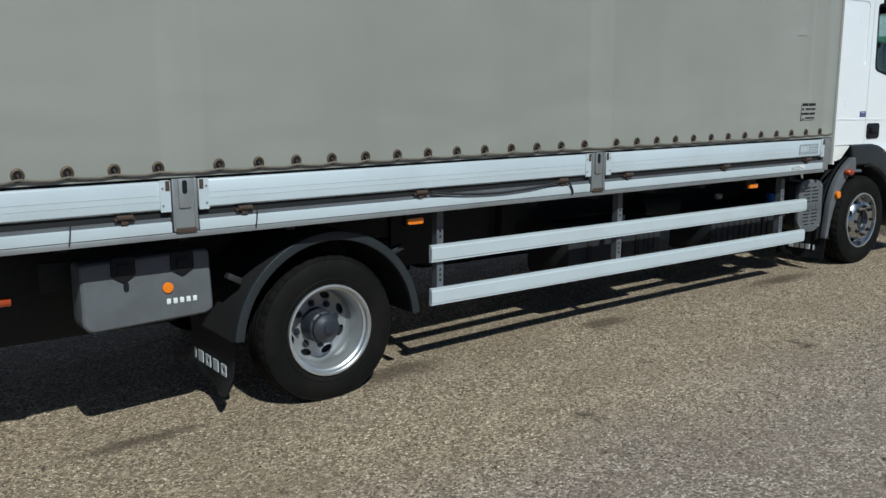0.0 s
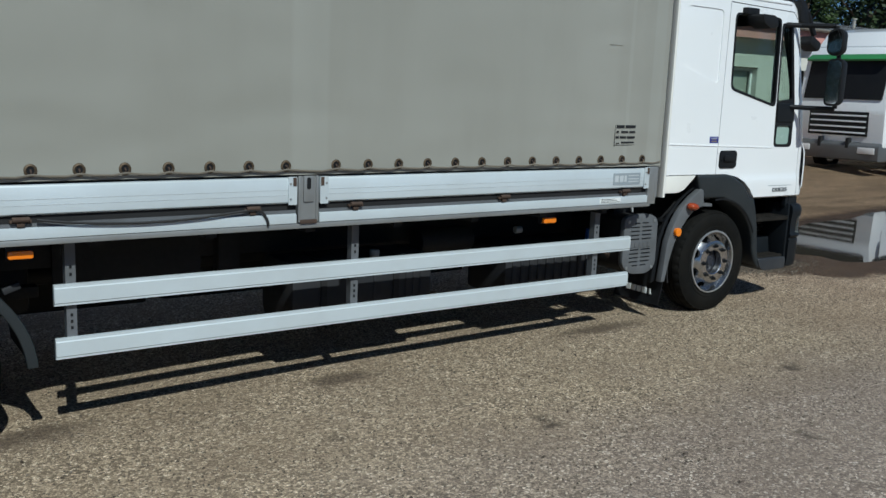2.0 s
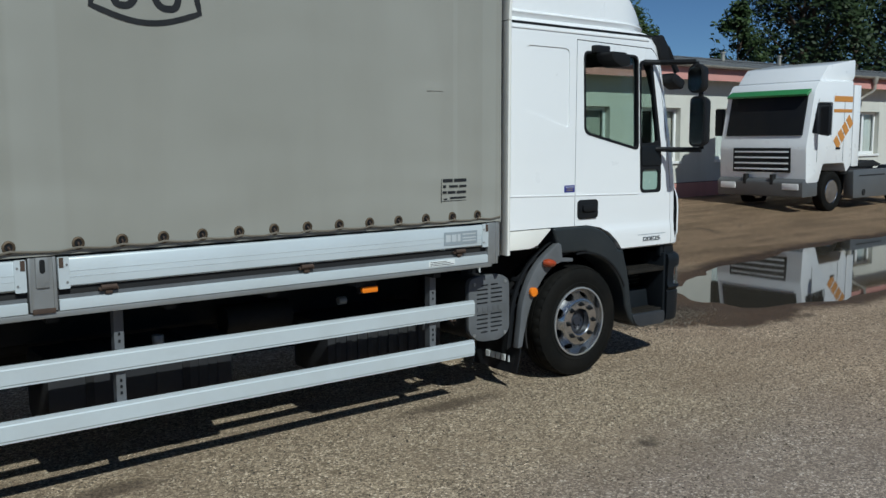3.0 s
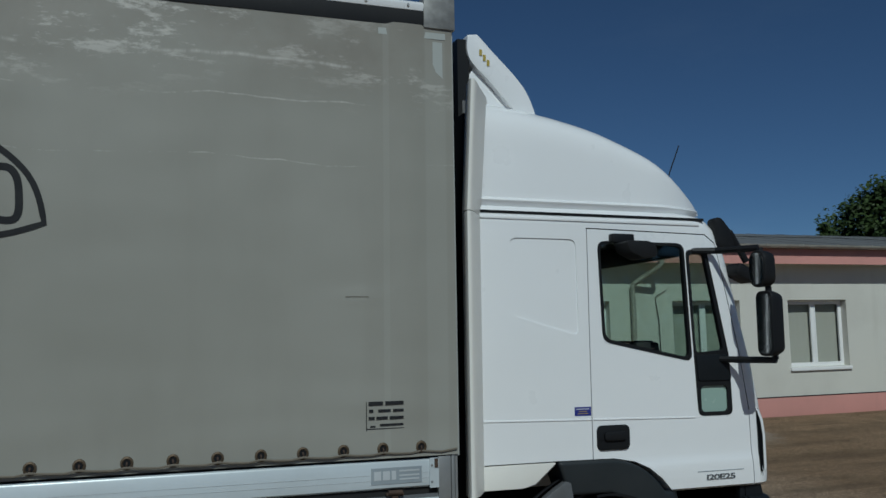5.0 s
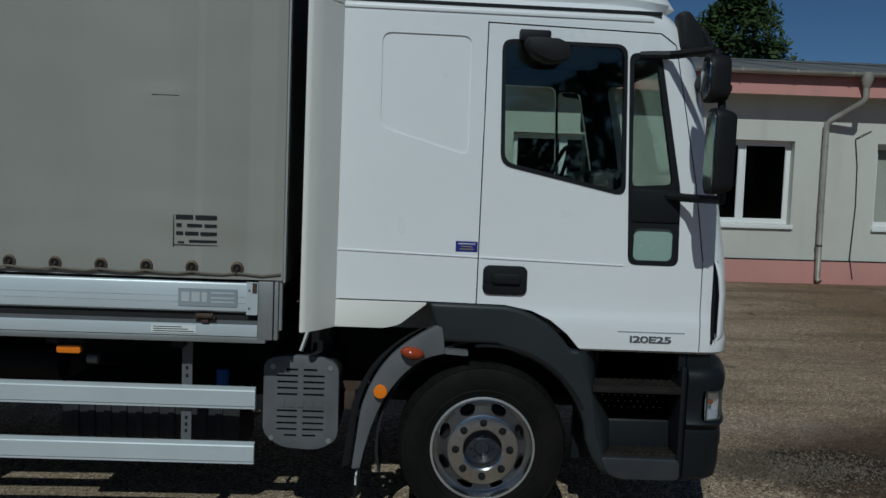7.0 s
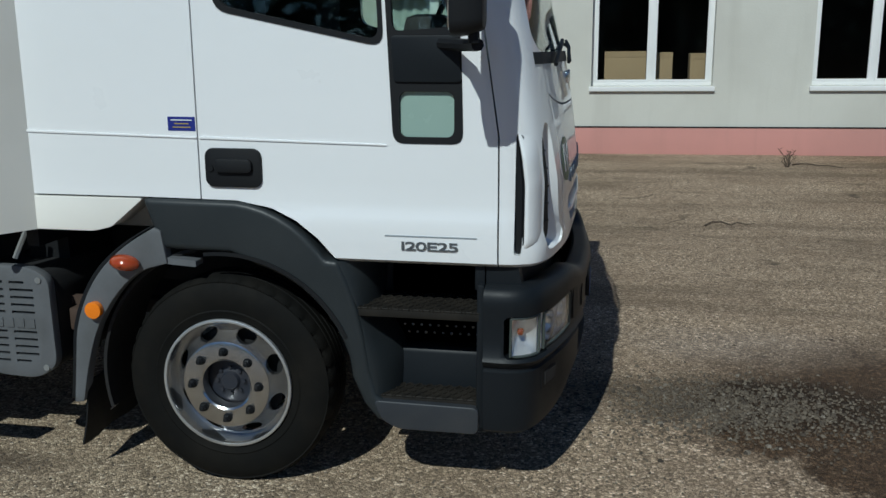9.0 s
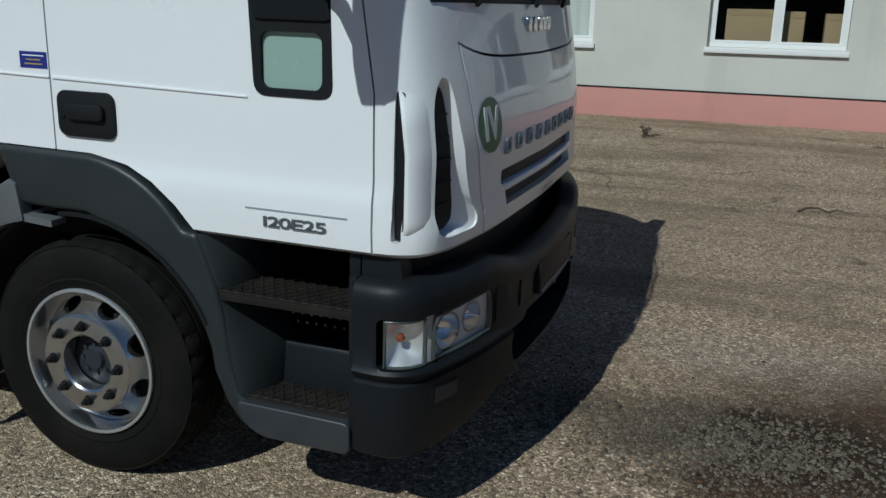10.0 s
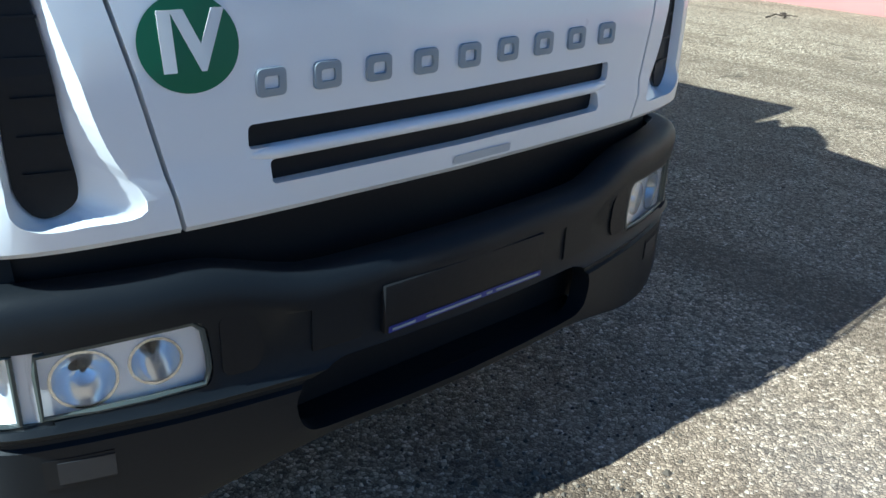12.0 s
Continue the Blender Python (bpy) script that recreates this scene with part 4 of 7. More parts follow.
for near in (True, False):
    outer = [nose_point(j, z, 0.004, near) for j, z in closed_curve(VENT_FLARE)]
    above = [nose_point(j, z, 0.03, near) for j, z in closed_curve(VENT_FLARE)]
    inner = [nose_point(j, z, -0.045, near) for j, z in closed_curve(VENT_OUT)]
    shell = boolean(shell, loft([above, outer, inner]))
    slot = prism(rounded(9.862, 9.892, 1.05, 1.512, 0.014), "y", 4.2, CAB + 0.04)
    shell = boolean(shell, slot if near else mirrored(slot, C))

door_out = [(8.605, 1.1), (8.605, 2.69), (9.5, 2.675), (9.585, 2.62), (9.735, 1.9), (9.795, 1.5), (9.8, 0.95), (9.1, 0.95), (8.9, 1.1)]
cx, cz = 9.2, 1.8
gap_out = [(cx + (x - cx) * 1.011, cz + (z - cz) * 1.008) for x, z in door_out]
door_bm = boolean(shell.copy(), prism(door_out, "y", 4.2, 4.56), "INTERSECT")
shell = boolean(shell, prism(gap_out, "y", 4.2, 4.56))
for cut in (window_out, quarter_out):
    door_bm = boolean(door_bm, prism(cut, "y", 4.2, 4.6))
# seams of the bonnet flap
for near in (True, False):
    yy = lambda y: y if near else 2 * C - y
    seam = [(yy(4.766), 0.95), (yy(4.776), 0.95), (yy(4.63), 1.64), (yy(4.62), 1.64)]
    shell = boolean(shell, prism(seam, "x", 9.94, 10.3))
crease = [(4.62, 1.642), (4.7, 1.618), (4.8, 1.6), (4.95, 1.588), (5.2, 1.582), (C, 1.58)]
crease += [(2 * C - y, z) for y, z in crease[-2::-1]]
crease = [tuple(p) for p in smooth_curve(crease, 3)]
shell = boolean(shell, prism(crease + [(y, z + 0.009) for y, z in crease[::-1]], "x", 9.94, 10.3))


def line_inside(bm):
    """Give faces that look into the cab the trim material."""
    mid = Vector((8.8, C, 1.95))
    for f in bm.faces:
        c = f.calc_center_median()
        inside = 7.86 < c.x < front_x(c.y, c.z) - 0.035 and CAB + 0.03 < c.y < 2 * C - CAB - 0.03 and 1.2 < c.z < 2.76
        f.material_index = 1 if inside and f.normal.dot(mid - c) > 0 else 0
    return bm


cab_shell = tpart("cab_shell", line_inside(shell), [WHITE, TRIMDARK], label="glossy white cab body with pressed side panel")
door = tpart("cab_door", line_inside(door_bm), [WHITE, TRIMDARK], label="white cab door, closed")
for x0, x1, z0, z1, parent in ((7.845, 8.598, 1.49, 1.475, cab_shell), (8.612, 9.37, 1.474, 1.46, door)):
    tpart("swage_line", prism([(x0, z0), (x1, z1), (x1, z1 + 0.006), (x0, z0 + 0.01)], "y", CAB - 0.005, CAB + 0.004, 0.002), WHITE, parent)
tpart("door_handle", join(prism(rounded(8.63, 8.865, 1.285, 1.44, 0.035), "y", CAB - 0.012, CAB + 0.004, 0.006), prism(rounded(8.675, 8.83, 1.345, 1.4, 0.02), "y", CAB - 0.03, CAB - 0.01, 0.008), disc((8.655, CAB - 0.012, 1.36), 0.012, -0.006, 0.004)), BLACK, door, "recessed black door handle")
tpart("window_seal", boolean(prism(round_corners([(8.675, 2.615), (9.33, 2.615), (9.363, 1.827), (8.695, 1.966)], 0.06), "y", CAB - 0.004, CAB + 0.03), prism(round_corners([(8.694, 2.597), (9.313, 2.597), (9.343, 1.853), (8.717, 1.984)], 0.05), "y", 4.2, 4.6)), BLACK, door)
pane = tpart("side_window", prism(round_corners([(8.69, 2.6), (9.316, 2.6), (9.346, 1.85), (8.712, 1.98)], 0.05), "y", CAB + 0.012, CAB + 0.017), CABGLASS, door, "lightly tinted side window")
pane.visible_shadow = False
frame_bm = prism(quarter_out, "y", CAB - 0.003, CAB + 0.03)
for cut in (round_corners([(9.368, 2.545), (9.487, 2.545), (9.612, 1.9), (9.395, 1.885)], 0.03), rounded(9.42, 9.63, 1.495, 1.665, 0.03)):
    frame_bm = boolean(frame_bm, prism(cut, "y", 4.2, 4.6))
tpart("quarter_frame", frame_bm, BLACK, door, "black frame of the front quarter windows")
for cut in (round_corners([(9.362, 2.55), (9.492, 2.55), (9.617, 1.895), (9.39, 1.88)], 0.03), rounded(9.415, 9.635, 1.49, 1.67, 0.03)):
    lower = cut[0][1] < 1.8
    pane = tpart("quarter_window", prism(cut, "y", CAB + 0.012, CAB + 0.016), TEAL if lower else CABGLASS, door, "pale green lower kerb window" if lower else "")
    pane.visible_shadow = False
tpart("quarter_trim", prism(round_corners([(9.39, 1.87), (9.64, 1.87), (9.66, 1.7), (9.4, 1.7)], 0.02), "y", CAB - 0.012, CAB - 0.004, 0.004), DARKGREY, door)
for out in (window_out, quarter_out):
    pane = tpart("far_window", prism(out, "y", 2 * C - CAB - 0.03, 2 * C - CAB - 0.025), CABGLASS)
    pane.visible_shadow = False
screen_rows = [[(front_x(y, z) - 0.012, y, z) for y in (4.55 + (2 * C - 9.1) * i / 24 for i in range(25))] for z in (1.79, 1.9, 2.05, 2.2, 2.35, 2.5, 2.61)]
pane = tpart("windscreen", sheet(screen_rows, 0.006), CABGLASS, smooth=60)
pane.visible_shadow = False
for y0 in (4.75, 5.4, 5.9):
    tpart("wiper", tube([(front_x(y0, 1.76) + 0.02, y0, 1.76), (front_x(y0 + 0.2, 1.8) + 0.02, y0 + 0.2, 1.83), (front_x(y0 + 0.5, 1.84) + 0.014, y0 + 0.5, 1.86)], 0.009, 6), BLACK)
tpart("cowl", sheet([[(front_x(y, z) + 0.004, y, z) for y in (4.5 + (2 * C - 9.0) * i / 24 for i in range(25))] for z in (1.765, 1.785, 1.81)], 0.006), BLACK, label="black cowl strip below the windscreen", smooth=60)
for k in range(5):
    y = C - 0.15 + 0.075 * k
    x = front_x(y, 1.69)
    tpart("badge_plate", prism(rounded(y - 0.027, y + 0.027, 1.665, 1.72, 0.01, 3), "x", x - 0.01, x + 0.01, 0.003), CHROME, cab_shell, "small chrome badge plate")
for near in (True, False):
    ring = [nose_point(j, z, -0.0285, near) for j, z in closed_curve(VENT_OUT)]
    back = [nose_point(j, z, -0.033, near) for j, z in closed_curve(VENT_OUT)]
    tpart("corner_vent", loft([back, ring]), BLACK, cab_shell, "deep black air vent in the cab corner", smooth=0)
    slot = prism(rounded(9.864, 9.89, 1.054, 1.508, 0.012), "y", CAB + 0.022, CAB + 0.03)
    tpart("corner_slot", slot if near else mirrored(slot, C), BLACK, cab_shell, "narrow black air slot behind the corner vent")
    skin, outlet = [], []
    for k in range(25):
        f = k / 24
        z = 1.04 + 0.49 * f
        h = 0.03 * ease(min(8 * f, 4 * (1 - f), 1.0))
        skin.append([nose_point(j, z, o * h - 0.002, near) for j, o in ((4.9, 0.0), (4.93, 0.8), (5.05, 1.0), (5.6, 1.0), (6.5, 0.8), (7.6, 0.48), (8.6, 0.18), (9.6, -0.02))])
        outlet.append([nose_point(4.86, z, o, near) for o in (-0.03, -0.01, 0.72 * h - 0.002)])
    tpart("corner_skin", sheet(skin, 0.002), WHITE, cab_shell, "white corner panel standing proud of the door line", smooth=80)
    tpart("air_outlet", sheet(outlet[2:-2], 0.003), BLACK, cab_shell, smooth=0)
    for k in range(5):
        z = 1.15 + 0.07 * k
        rib = sheet([[nose_point(10.9 + (2.7 - 0.12 * k) * i / 6, z + dz, -0.024, near) for i in range(7)] for dz in (0.0, 0.006)], 0.004)
        tpart("vent_rib", rib, BLACK, cab_shell, smooth=0)
tpart("grille_backing", box(9.93, 9.945, 4.89, 6.07, 1.05, 1.22), BLACK, cab_shell, smooth=0)
bar_rings = []
for k in range(29):
    y = 4.885 + 1.185 * k / 28
    end = min(1.0, min(k, 28 - k) / 2.0)
    x = front_x(y, 1.138)
    bar_rings.append([(x + o * end - 0.004 * (1 - end), y, 1.1385 + h * (0.35 + 0.65 * end)) for o, h in ((-0.03, -0.013), (0.0, -0.0155), (0.009, -0.011), (0.013, 0.0), (0.009, 0.011), (0.0, 0.0155), (-0.03, 0.013))])
tpart("grille_bar", loft(bar_rings), WHITE, cab_shell, smooth=60)
# black sheets stand in for the shade deep in the grille slots
for y0, y1, z0, z1 in ((4.9, 6.055, 1.147, 1.209), (4.945, 6.015, 1.067, 1.129)):
    rows = [[(front_x(y0 + (y1 - y0) * k / 24, z) - 0.02, y0 + (y1 - y0) * k / 24, z) for k in range(25)] for z in (z0, z1)]
    tpart("slot_dark", sheet(rows, 0.008), BLACK, cab_shell, "black sheet shading a recessed grille slot", smooth=60)

# emblem plates, sticker and number on the cab
for i in range(9):
    y = 4.96 + 1.06 * i / 8
    x = front_x(y, 1.286)
    plate = prism(rounded(y - 0.034, y + 0.034, 1.257, 1.315, 0.012, 3), "x", x - 0.01, x + 0.008, 0.003)
    plate = boolean(plate, prism(rounded(y - 0.018, y + 0.018, 1.273, 1.299, 0.006, 2), "x", x - 0.02, x + 0.03))
    tpart("emblem_plate", plate, FADED, cab_shell, "small grey emblem plate")


def on_nose(bm, lift):
    for v in bm.verts:
        v.co.x = front_x(v.co.y, v.co.z) + lift + v.co.x
    return bm


sticker = bmesh.new()
rings = [[sticker.verts.new((0, 4.8 + r * math.cos(2 * math.pi * i / 40), 1.374 + 0.94 * r * math.sin(2 * math.pi * i / 40))) for i in range(40)] for r in (0.005, 0.035, 0.07, 0.098)]
for a, b in zip(rings, rings[1:]):
    for i in range(40):
        sticker.faces.new((a[i], a[(i + 1) % 40], b[(i + 1) % 40], b[i]))
sticker.faces.new(rings[0][::-1])
bmesh.ops.recalc_face_normals(sticker, faces=sticker.faces)
sticker_part = tpart("emission_sticker", on_nose(sticker, 0.003), GREEN, cab_shell, "round green sticker with white numerals")
for text, shift in (("I", -0.043), ("V", 0.021)):
    numerals = lettering(text, 0.15, FACING_EAST, 0.0006, 0.035)
    bmesh.ops.subdivide_edges(numerals, edges=numerals.edges[:], cuts=2)
    tpart("numeral", on_nose(moved(numerals, Matrix.Translation((0.0, 4.8 + shift, 1.374))), 0.0045), STICKWHITE, sticker_part, smooth=0)
for k, char in enumerate("120E25"):
    tpart("numeral", lettering(char, 0.048, Matrix.Translation((9.42 + 0.042 * k + (0.012 if k == 0 else 0.0), CAB - 0.0185, 1.074)) @ FACING_SOUTH @ Matrix.Diagonal((2.0, 1, 1, 1)), 0.003, 0.006), NUMBERGREY, door, "small grey raised numeral", smooth=0)
tpart("number_line", box(9.36, 9.72, CAB - 0.0185, CAB - 0.008, 1.112, 1.116), FADED, door, smooth=0)
tpart("blue_sticker", box(8.48, 8.595, CAB - 0.002, CAB + 0.001, 1.505, 1.56), BLUE, cab_shell, "small blue sticker with pale bars", smooth=0)
for k, w in ((0, 0.09), (1, 0.06), (2, 0.075)):
    tpart("sticker_bar", box(8.538 - w / 2, 8.538 + w / 2, CAB - 0.003, CAB - 0.0015, 1.545 - 0.014 * k, 1.549 - 0.014 * k), GOLD if k else STICKWHITE, cab_shell, smooth=0)

# roof and side air deflectors
ROOF = [(7.85, 3.565), (8.31, 3.515), (8.69, 3.435), (8.93, 3.35), (9.15, 3.25), (9.3, 3.155), (9.43, 3.05), (9.56, 2.94), (9.63, 2.85)]
roof_rings = []
for x, top in smooth_curve(ROOF, 3):
    wide = 1.068 if x < 9.1 else 1.068 - 0.16 * ((x - 9.1) / 0.485) ** 2
    h = max(top - 2.845, 0.004)
    roof_rings.append([(x, C - wide * math.copysign(abs(math.cos(a)) ** 0.22, math.cos(a)) * (1 - 0.07 * max(math.sin(a), 0) ** 2 * h), 2.845 + h * abs(math.sin(a)) ** 0.26) for a in (math.pi * i / 32 for i in range(33))])
tpart("roof_deflector", loft(roof_rings), WHITE, label="tall curved white roof wind deflector", smooth=50)
lip_plan = [(x, 1.068 if x < 9.1 else 1.068 - 0.16 * ((x - 9.1) / 0.485) ** 2) for x in (7.85, 8.3, 8.7, 9.0, 9.15, 9.25, 9.35, 9.42, 9.48, 9.53, 9.57)] + [(9.61, 0.7), (9.635, 0.4)]
lip_rings = []
for z, grow in ((2.79, -0.035), (2.8, -0.028), (2.825, -0.012), (2.848, 0.012), (2.86, 0.018), (2.872, 0.012), (2.88, -0.004)):
    pts = [(x + max(grow, 0) * max(0, x - 9.2) * 2, C - w - grow) for x, w in lip_plan] + [(9.64 + grow, C)]
    lip_rings.append([(x, y, z) for x, y in pts] + [(x, 2 * C - y, z) for x, y in pts[-2::-1]])
tpart("deflector_lip", loft(lip_rings), WHITE, label="white lower lip of the roof deflector")
# black strip painted as the shadow line below the deflector lip
tpart("lip_shadow", box(7.86, 9.5, CAB - 0.003, CAB + 0.03, 2.77, 2.788), BLACK, cab_shell, smooth=0)
tpart("roof_gutter", box(7.86, 9.46, CAB - 0.008, CAB + 0.03, 2.735, 2.755, 0.006), WHITE, cab_shell)
spoiler = smooth_curve([(8.385, 3.42), (8.325, 3.585), (8.24, 3.71), (8.06, 3.885), (7.955, 3.99)], 5) + smooth_curve([(7.885, 3.98), (7.895, 3.82), (8.05, 3.66), (8.27, 3.43)], 5)
tpart("roof_spoiler", prism([tuple(p) for p in spoiler], "y", 4.58, 2 * C - 4.58, 0.012), WHITE, label="raised white spoiler blade on the deflector")
for k in range(3):
    tpart("gold_mark", box(7.965 + 0.026 * k, 7.984 + 0.026 * k, 4.575, 4.579, 3.845 - 0.033 * k, 3.885 - 0.033 * k), GOLD, smooth=0)
tpart("spoiler_support", prism([(7.9, 3.4), (8.32, 3.4), (8.1, 3.62), (7.94, 3.78), (7.9, 3.7)], "y", 4.62, 2 * C - 4.62, 0.01), WHITE)
# black box put in for the shade under and behind the spoiler
tpart("spoiler_shade", box(7.82, 7.9, 4.6, 2 * C - 4.6, 3.3, 3.95), BLACK)
for near in (True, False):
    for z0, z1, lean in ((1.085, 2.745, 0.0), (2.75, 3.55, 0.055)):
        rings = []
        for k in range(9):
            f = k / 8
            xf, tip = 7.862 + lean * f, 7.698 + 0.7 * lean * f
            plan = [(xf, CAB - 0.003, 0.7), (xf + 0.02, CAB + 0.03, 1), (xf - 0.095, CAB + 0.002, 0.6), (tip + 0.016, CAB - 0.085, 0.15), (tip, SIDE + 0.034, 0), (tip + 0.004, SIDE + 0.016, 0), (tip + 0.016, SIDE + 0.012, 0), (tip + 0.034, SIDE + 0.022, 0.1), (tip + 0.085, SIDE + 0.085, 0.4)]
            drop = 0.07 if lean and k == 8 else 0.0
            rings.append([(x, y, z0 + (z1 - z0) * f - drop * d) for x, y, d in plan])
        bm = loft(rings)
        tpart("side_fairing", bm if near else mirrored(bm, C), CREAM, label="off-white flared fairing between cab and load body", smooth=50)
# added black boxes: they darken the gap and stop daylight showing through it
tpart("gap_shade", join(box(7.78, 7.835, CAB + 0.04, 2 * C - CAB - 0.04, 1.0, 3.4), box(7.64, 7.835, CAB + 0.25, 2 * C - CAB - 0.25, 0.9, 1.45)), BLACK, smooth=0)
tpart("lower_side_panel", prism(round_corners([(7.845, 1.085), (8.12, 1.085), (8.2, 1.105), (8.35, 1.228), (7.845, 1.228)], 0.02), "y", CAB - 0.001, CAB + 0.15, 0.006), CREAM, label="cream lower side panel behind the cab door")
tpart("aerial", tube([(9.55, 5.0, 2.86), (9.68, 5.0, 3.24), (9.77, 5.0, 3.45)], 0.005, 5), BLACK)

# mirrors
arm_top = tube([(9.4, CAB + 0.01, 2.565), (9.55, CAB - 0.05, 2.565), (9.68, 4.05, 2.56)], 0.022, 8)
arm_low = tube([(9.58, CAB + 0.0, 1.84), (9.68, CAB - 0.1, 1.835), (9.76, 4.03, 1.835)], 0.022, 8)
mirror = tpart("wing_mirror", join(arm_top, arm_low, tube([(9.69, 4.05, 2.56), (9.72, 4.02, 2.3), (9.75, 4.02, 1.84)], 0.02, 8)), BLACK, label="black twin-housing wing mirror on two arms")
for x0, x1, z0, z1, r, nm in ((9.675, 9.785, 1.86, 2.28, 0.05, "main_mirror"), (9.635, 9.74, 2.3, 2.54, 0.07, "wide_mirror")):
    rings = []
    for t in (0.0, 0.25, 0.5, 0.75, 1.0):
        k = 1 - 0.28 * t ** 2.2
        w, h = 0.078 * k, (z1 - z0) / 2 * (1 - 0.12 * t ** 2.2)
        rings.append([(x0 + (x1 - x0) * t, 4.02 + u, (z0 + z1) / 2 + v) for u, v in rounded(-w, w, -h, h, r * k)])
    tpart(nm, soften(loft(rings), 0.012, 2, 50), BLACK, mirror)
    tpart("mirror_glass", prism(rounded(4.02 - 0.064, 4.02 + 0.064, z0 + 0.02, z1 - 0.02, r * 0.8), "x", x0 - 0.004, x0 + 0.004), MIRRORGLASS, mirror)
tpart("kerb_mirror", join(prism(round_corners([(8.77, 2.6), (8.95, 2.6), (9.0, 2.56), (9.0, 2.5), (8.9, 2.485), (8.8, 2.53)], 0.03), "y", CAB - 0.2, CAB - 0.03, 0.015), box(8.76, 8.92, CAB - 0.06, CAB + 0.004, 2.6, 2.66, 0.012)), BLACK, label="black kerb mirror above the side window")
tpart("front_mirror", join(tube([(9.6, 4.45, 2.72), (9.72, 4.38, 2.7), (9.83, 4.36, 2.5)], 0.025, 8), moved(prism(rounded(-0.085, 0.085, -0.045, 0.045, 0.03), "y", 4.3, 4.45, 0.02), pose(9.79, 0, 2.42, 0, 25, 0)), prism(round_corners([(9.58, 2.79), (9.64, 2.81), (9.77, 2.66), (9.75, 2.57), (9.61, 2.6)], 0.03), "y", 4.36, 4.45, 0.02)), BLACK, label="black front mirror and bracket at the roof corner")
tpart("wing_mirror", mirrored(join(tube([(9.4, CAB, 2.565), (9.68, 4.05, 2.56), (9.75, 4.02, 1.84), (9.58, CAB, 1.84)], 0.022, 8), prism(rounded(3.915, 4.125, 1.86, 2.28, 0.045), "x", 9.64, 9.78, 0.02), prism(rounded(3.915, 4.125, 2.3, 2.54, 0.05), "x", 9.62, 9.74, 0.02)), C), BLACK, label="black twin-housing wing mirror on two arms")

# inside the cab
tpart("cab_floor", box(7.9, 9.92, CAB + 0.06, 2 * C - CAB - 0.06, 1.225, 1.3), TRIMDARK, smooth=0)
tpart("dashboard", join(prism(round_corners([(9.42, 1.32), (9.4, 1.72), (9.5, 1.8), (9.82, 1.76), (9.82, 1.32)], 0.05), "y", CAB + 0.08, 2 * C - CAB - 0.08, 0.02), box(9.36, 9.5, 5.77, 6.37, 1.5, 1.95, 0.05), box(9.3, 9.52, 4.95, 5.75, 1.6, 1.97, 0.06)), TRIMDARK, label="dark dashboard")
tpart("bunk", box(7.92, 8.5, CAB + 0.08, 2 * C - CAB - 0.08, 1.3, 1.75, 0.04), SEATCLOTH)
for y in (4.87, 6.09):
    tpart("cab_seat", join(box(8.6, 9.08, y - 0.25, y + 0.25, 1.45, 1.62, 0.05), box(8.5, 8.64, y - 0.24, y + 0.24, 1.58, 2.16, 0.05), box(8.52, 8.63, y - 0.13, y + 0.13, 2.17, 2.36, 0.04)), SEATCLOTH, label="dark cloth cab seat")
ring = [(9.28 + 0.07 * math.sin(t), 6.09 + 0.22 * math.cos(t), 1.93 + 0.21 * math.sin(t)) for t in (2 * math.pi * i / 28 for i in range(28))]
tpart("steering_wheel", join(tube(ring, 0.016, 6, True), tube([(9.28, 6.09, 1.93), (9.45, 6.09, 1.73)], 0.04, 8), tube([(9.28, 5.88, 1.93), (9.29, 6.09, 1.92), (9.28, 6.3, 1.93)], 0.014, 6)), BLACK, label="black steering wheel")

# wheel arch, steps and bumper
arch_out = [(8.35, 1.232), (8.75, 1.228)] + arc(8.7, 0.735, 0.495, 78, 33, 6) + [(9.168, 1.005), (9.203, 0.92), (9.237, 0.82), (9.267, 0.69), (9.29, 0.55), (9.315, 0.45), (9.35, 0.42), (9.42, 0.4), (9.43, 0.308), (9.38, 0.318), (9.315, 0.345), (9.262, 0.41)]
arch_in = [(9.215, 0.52)] + arc(FRONT_HUB, HUB_Z, 0.54, 16, 75, 8) + [(8.72, 1.02), (8.42, 1.025)]
tpart("wheel_arch", prism(arch_out + arch_in, "y", CAB - 0.02, CAB + 0.22, 0.03, 4, 40), ARCHGREY, label="dark grey plastic front wheel arch")
tpart("wheel_arch_far", mirrored(prism(arch_out + arch_in, "y", CAB - 0.02, CAB + 0.22, 0.02), C), DARKGREY)
tpart("arch_trim", prism(band(FRONT_HUB, HUB_Z, 0.555, 0.57, 25, 98, 16), "y", CAB - 0.026, CAB - 0.018), BLACK)
guard_out = [tuple(p) for p in smooth_curve([(8.4, 1.114), (8.27, 1.035), (8.16, 0.938), (8.08, 0.823), (8.02, 0.673), (7.997, 0.506), (7.975, 0.329)], 3)]
guard_in = [tuple(p) for p in smooth_curve([(8.02, 0.334), (8.06, 0.512), (8.12, 0.682), (8.216, 0.827), (8.326, 0.925), (8.45, 0.965)], 3)]
guard = tpart("mudguard", prism(guard_out + guard_in + [(8.43, 1.1)], "y", CAB - 0.03, CAB + 0.03, 0.008), GREY, label="scuffed grey mudguard behind the front wheel")
tpart("guard_lining", prism(band(FRONT_HUB, HUB_Z, 0.575, 0.59, 75, 195, 24), "y", CAB + 0.02, CAB + 0.33), CHASSIS, guard)
tpart("guard_rim", prism([(x - 0.012, z + 0.004) for x, z in guard_out] + [(x - 0.055, z - 0.012) for x, z in guard_out[::-1]], "y", CAB + 0.035, CAB + 0.06, 0.006), BLACK, guard)
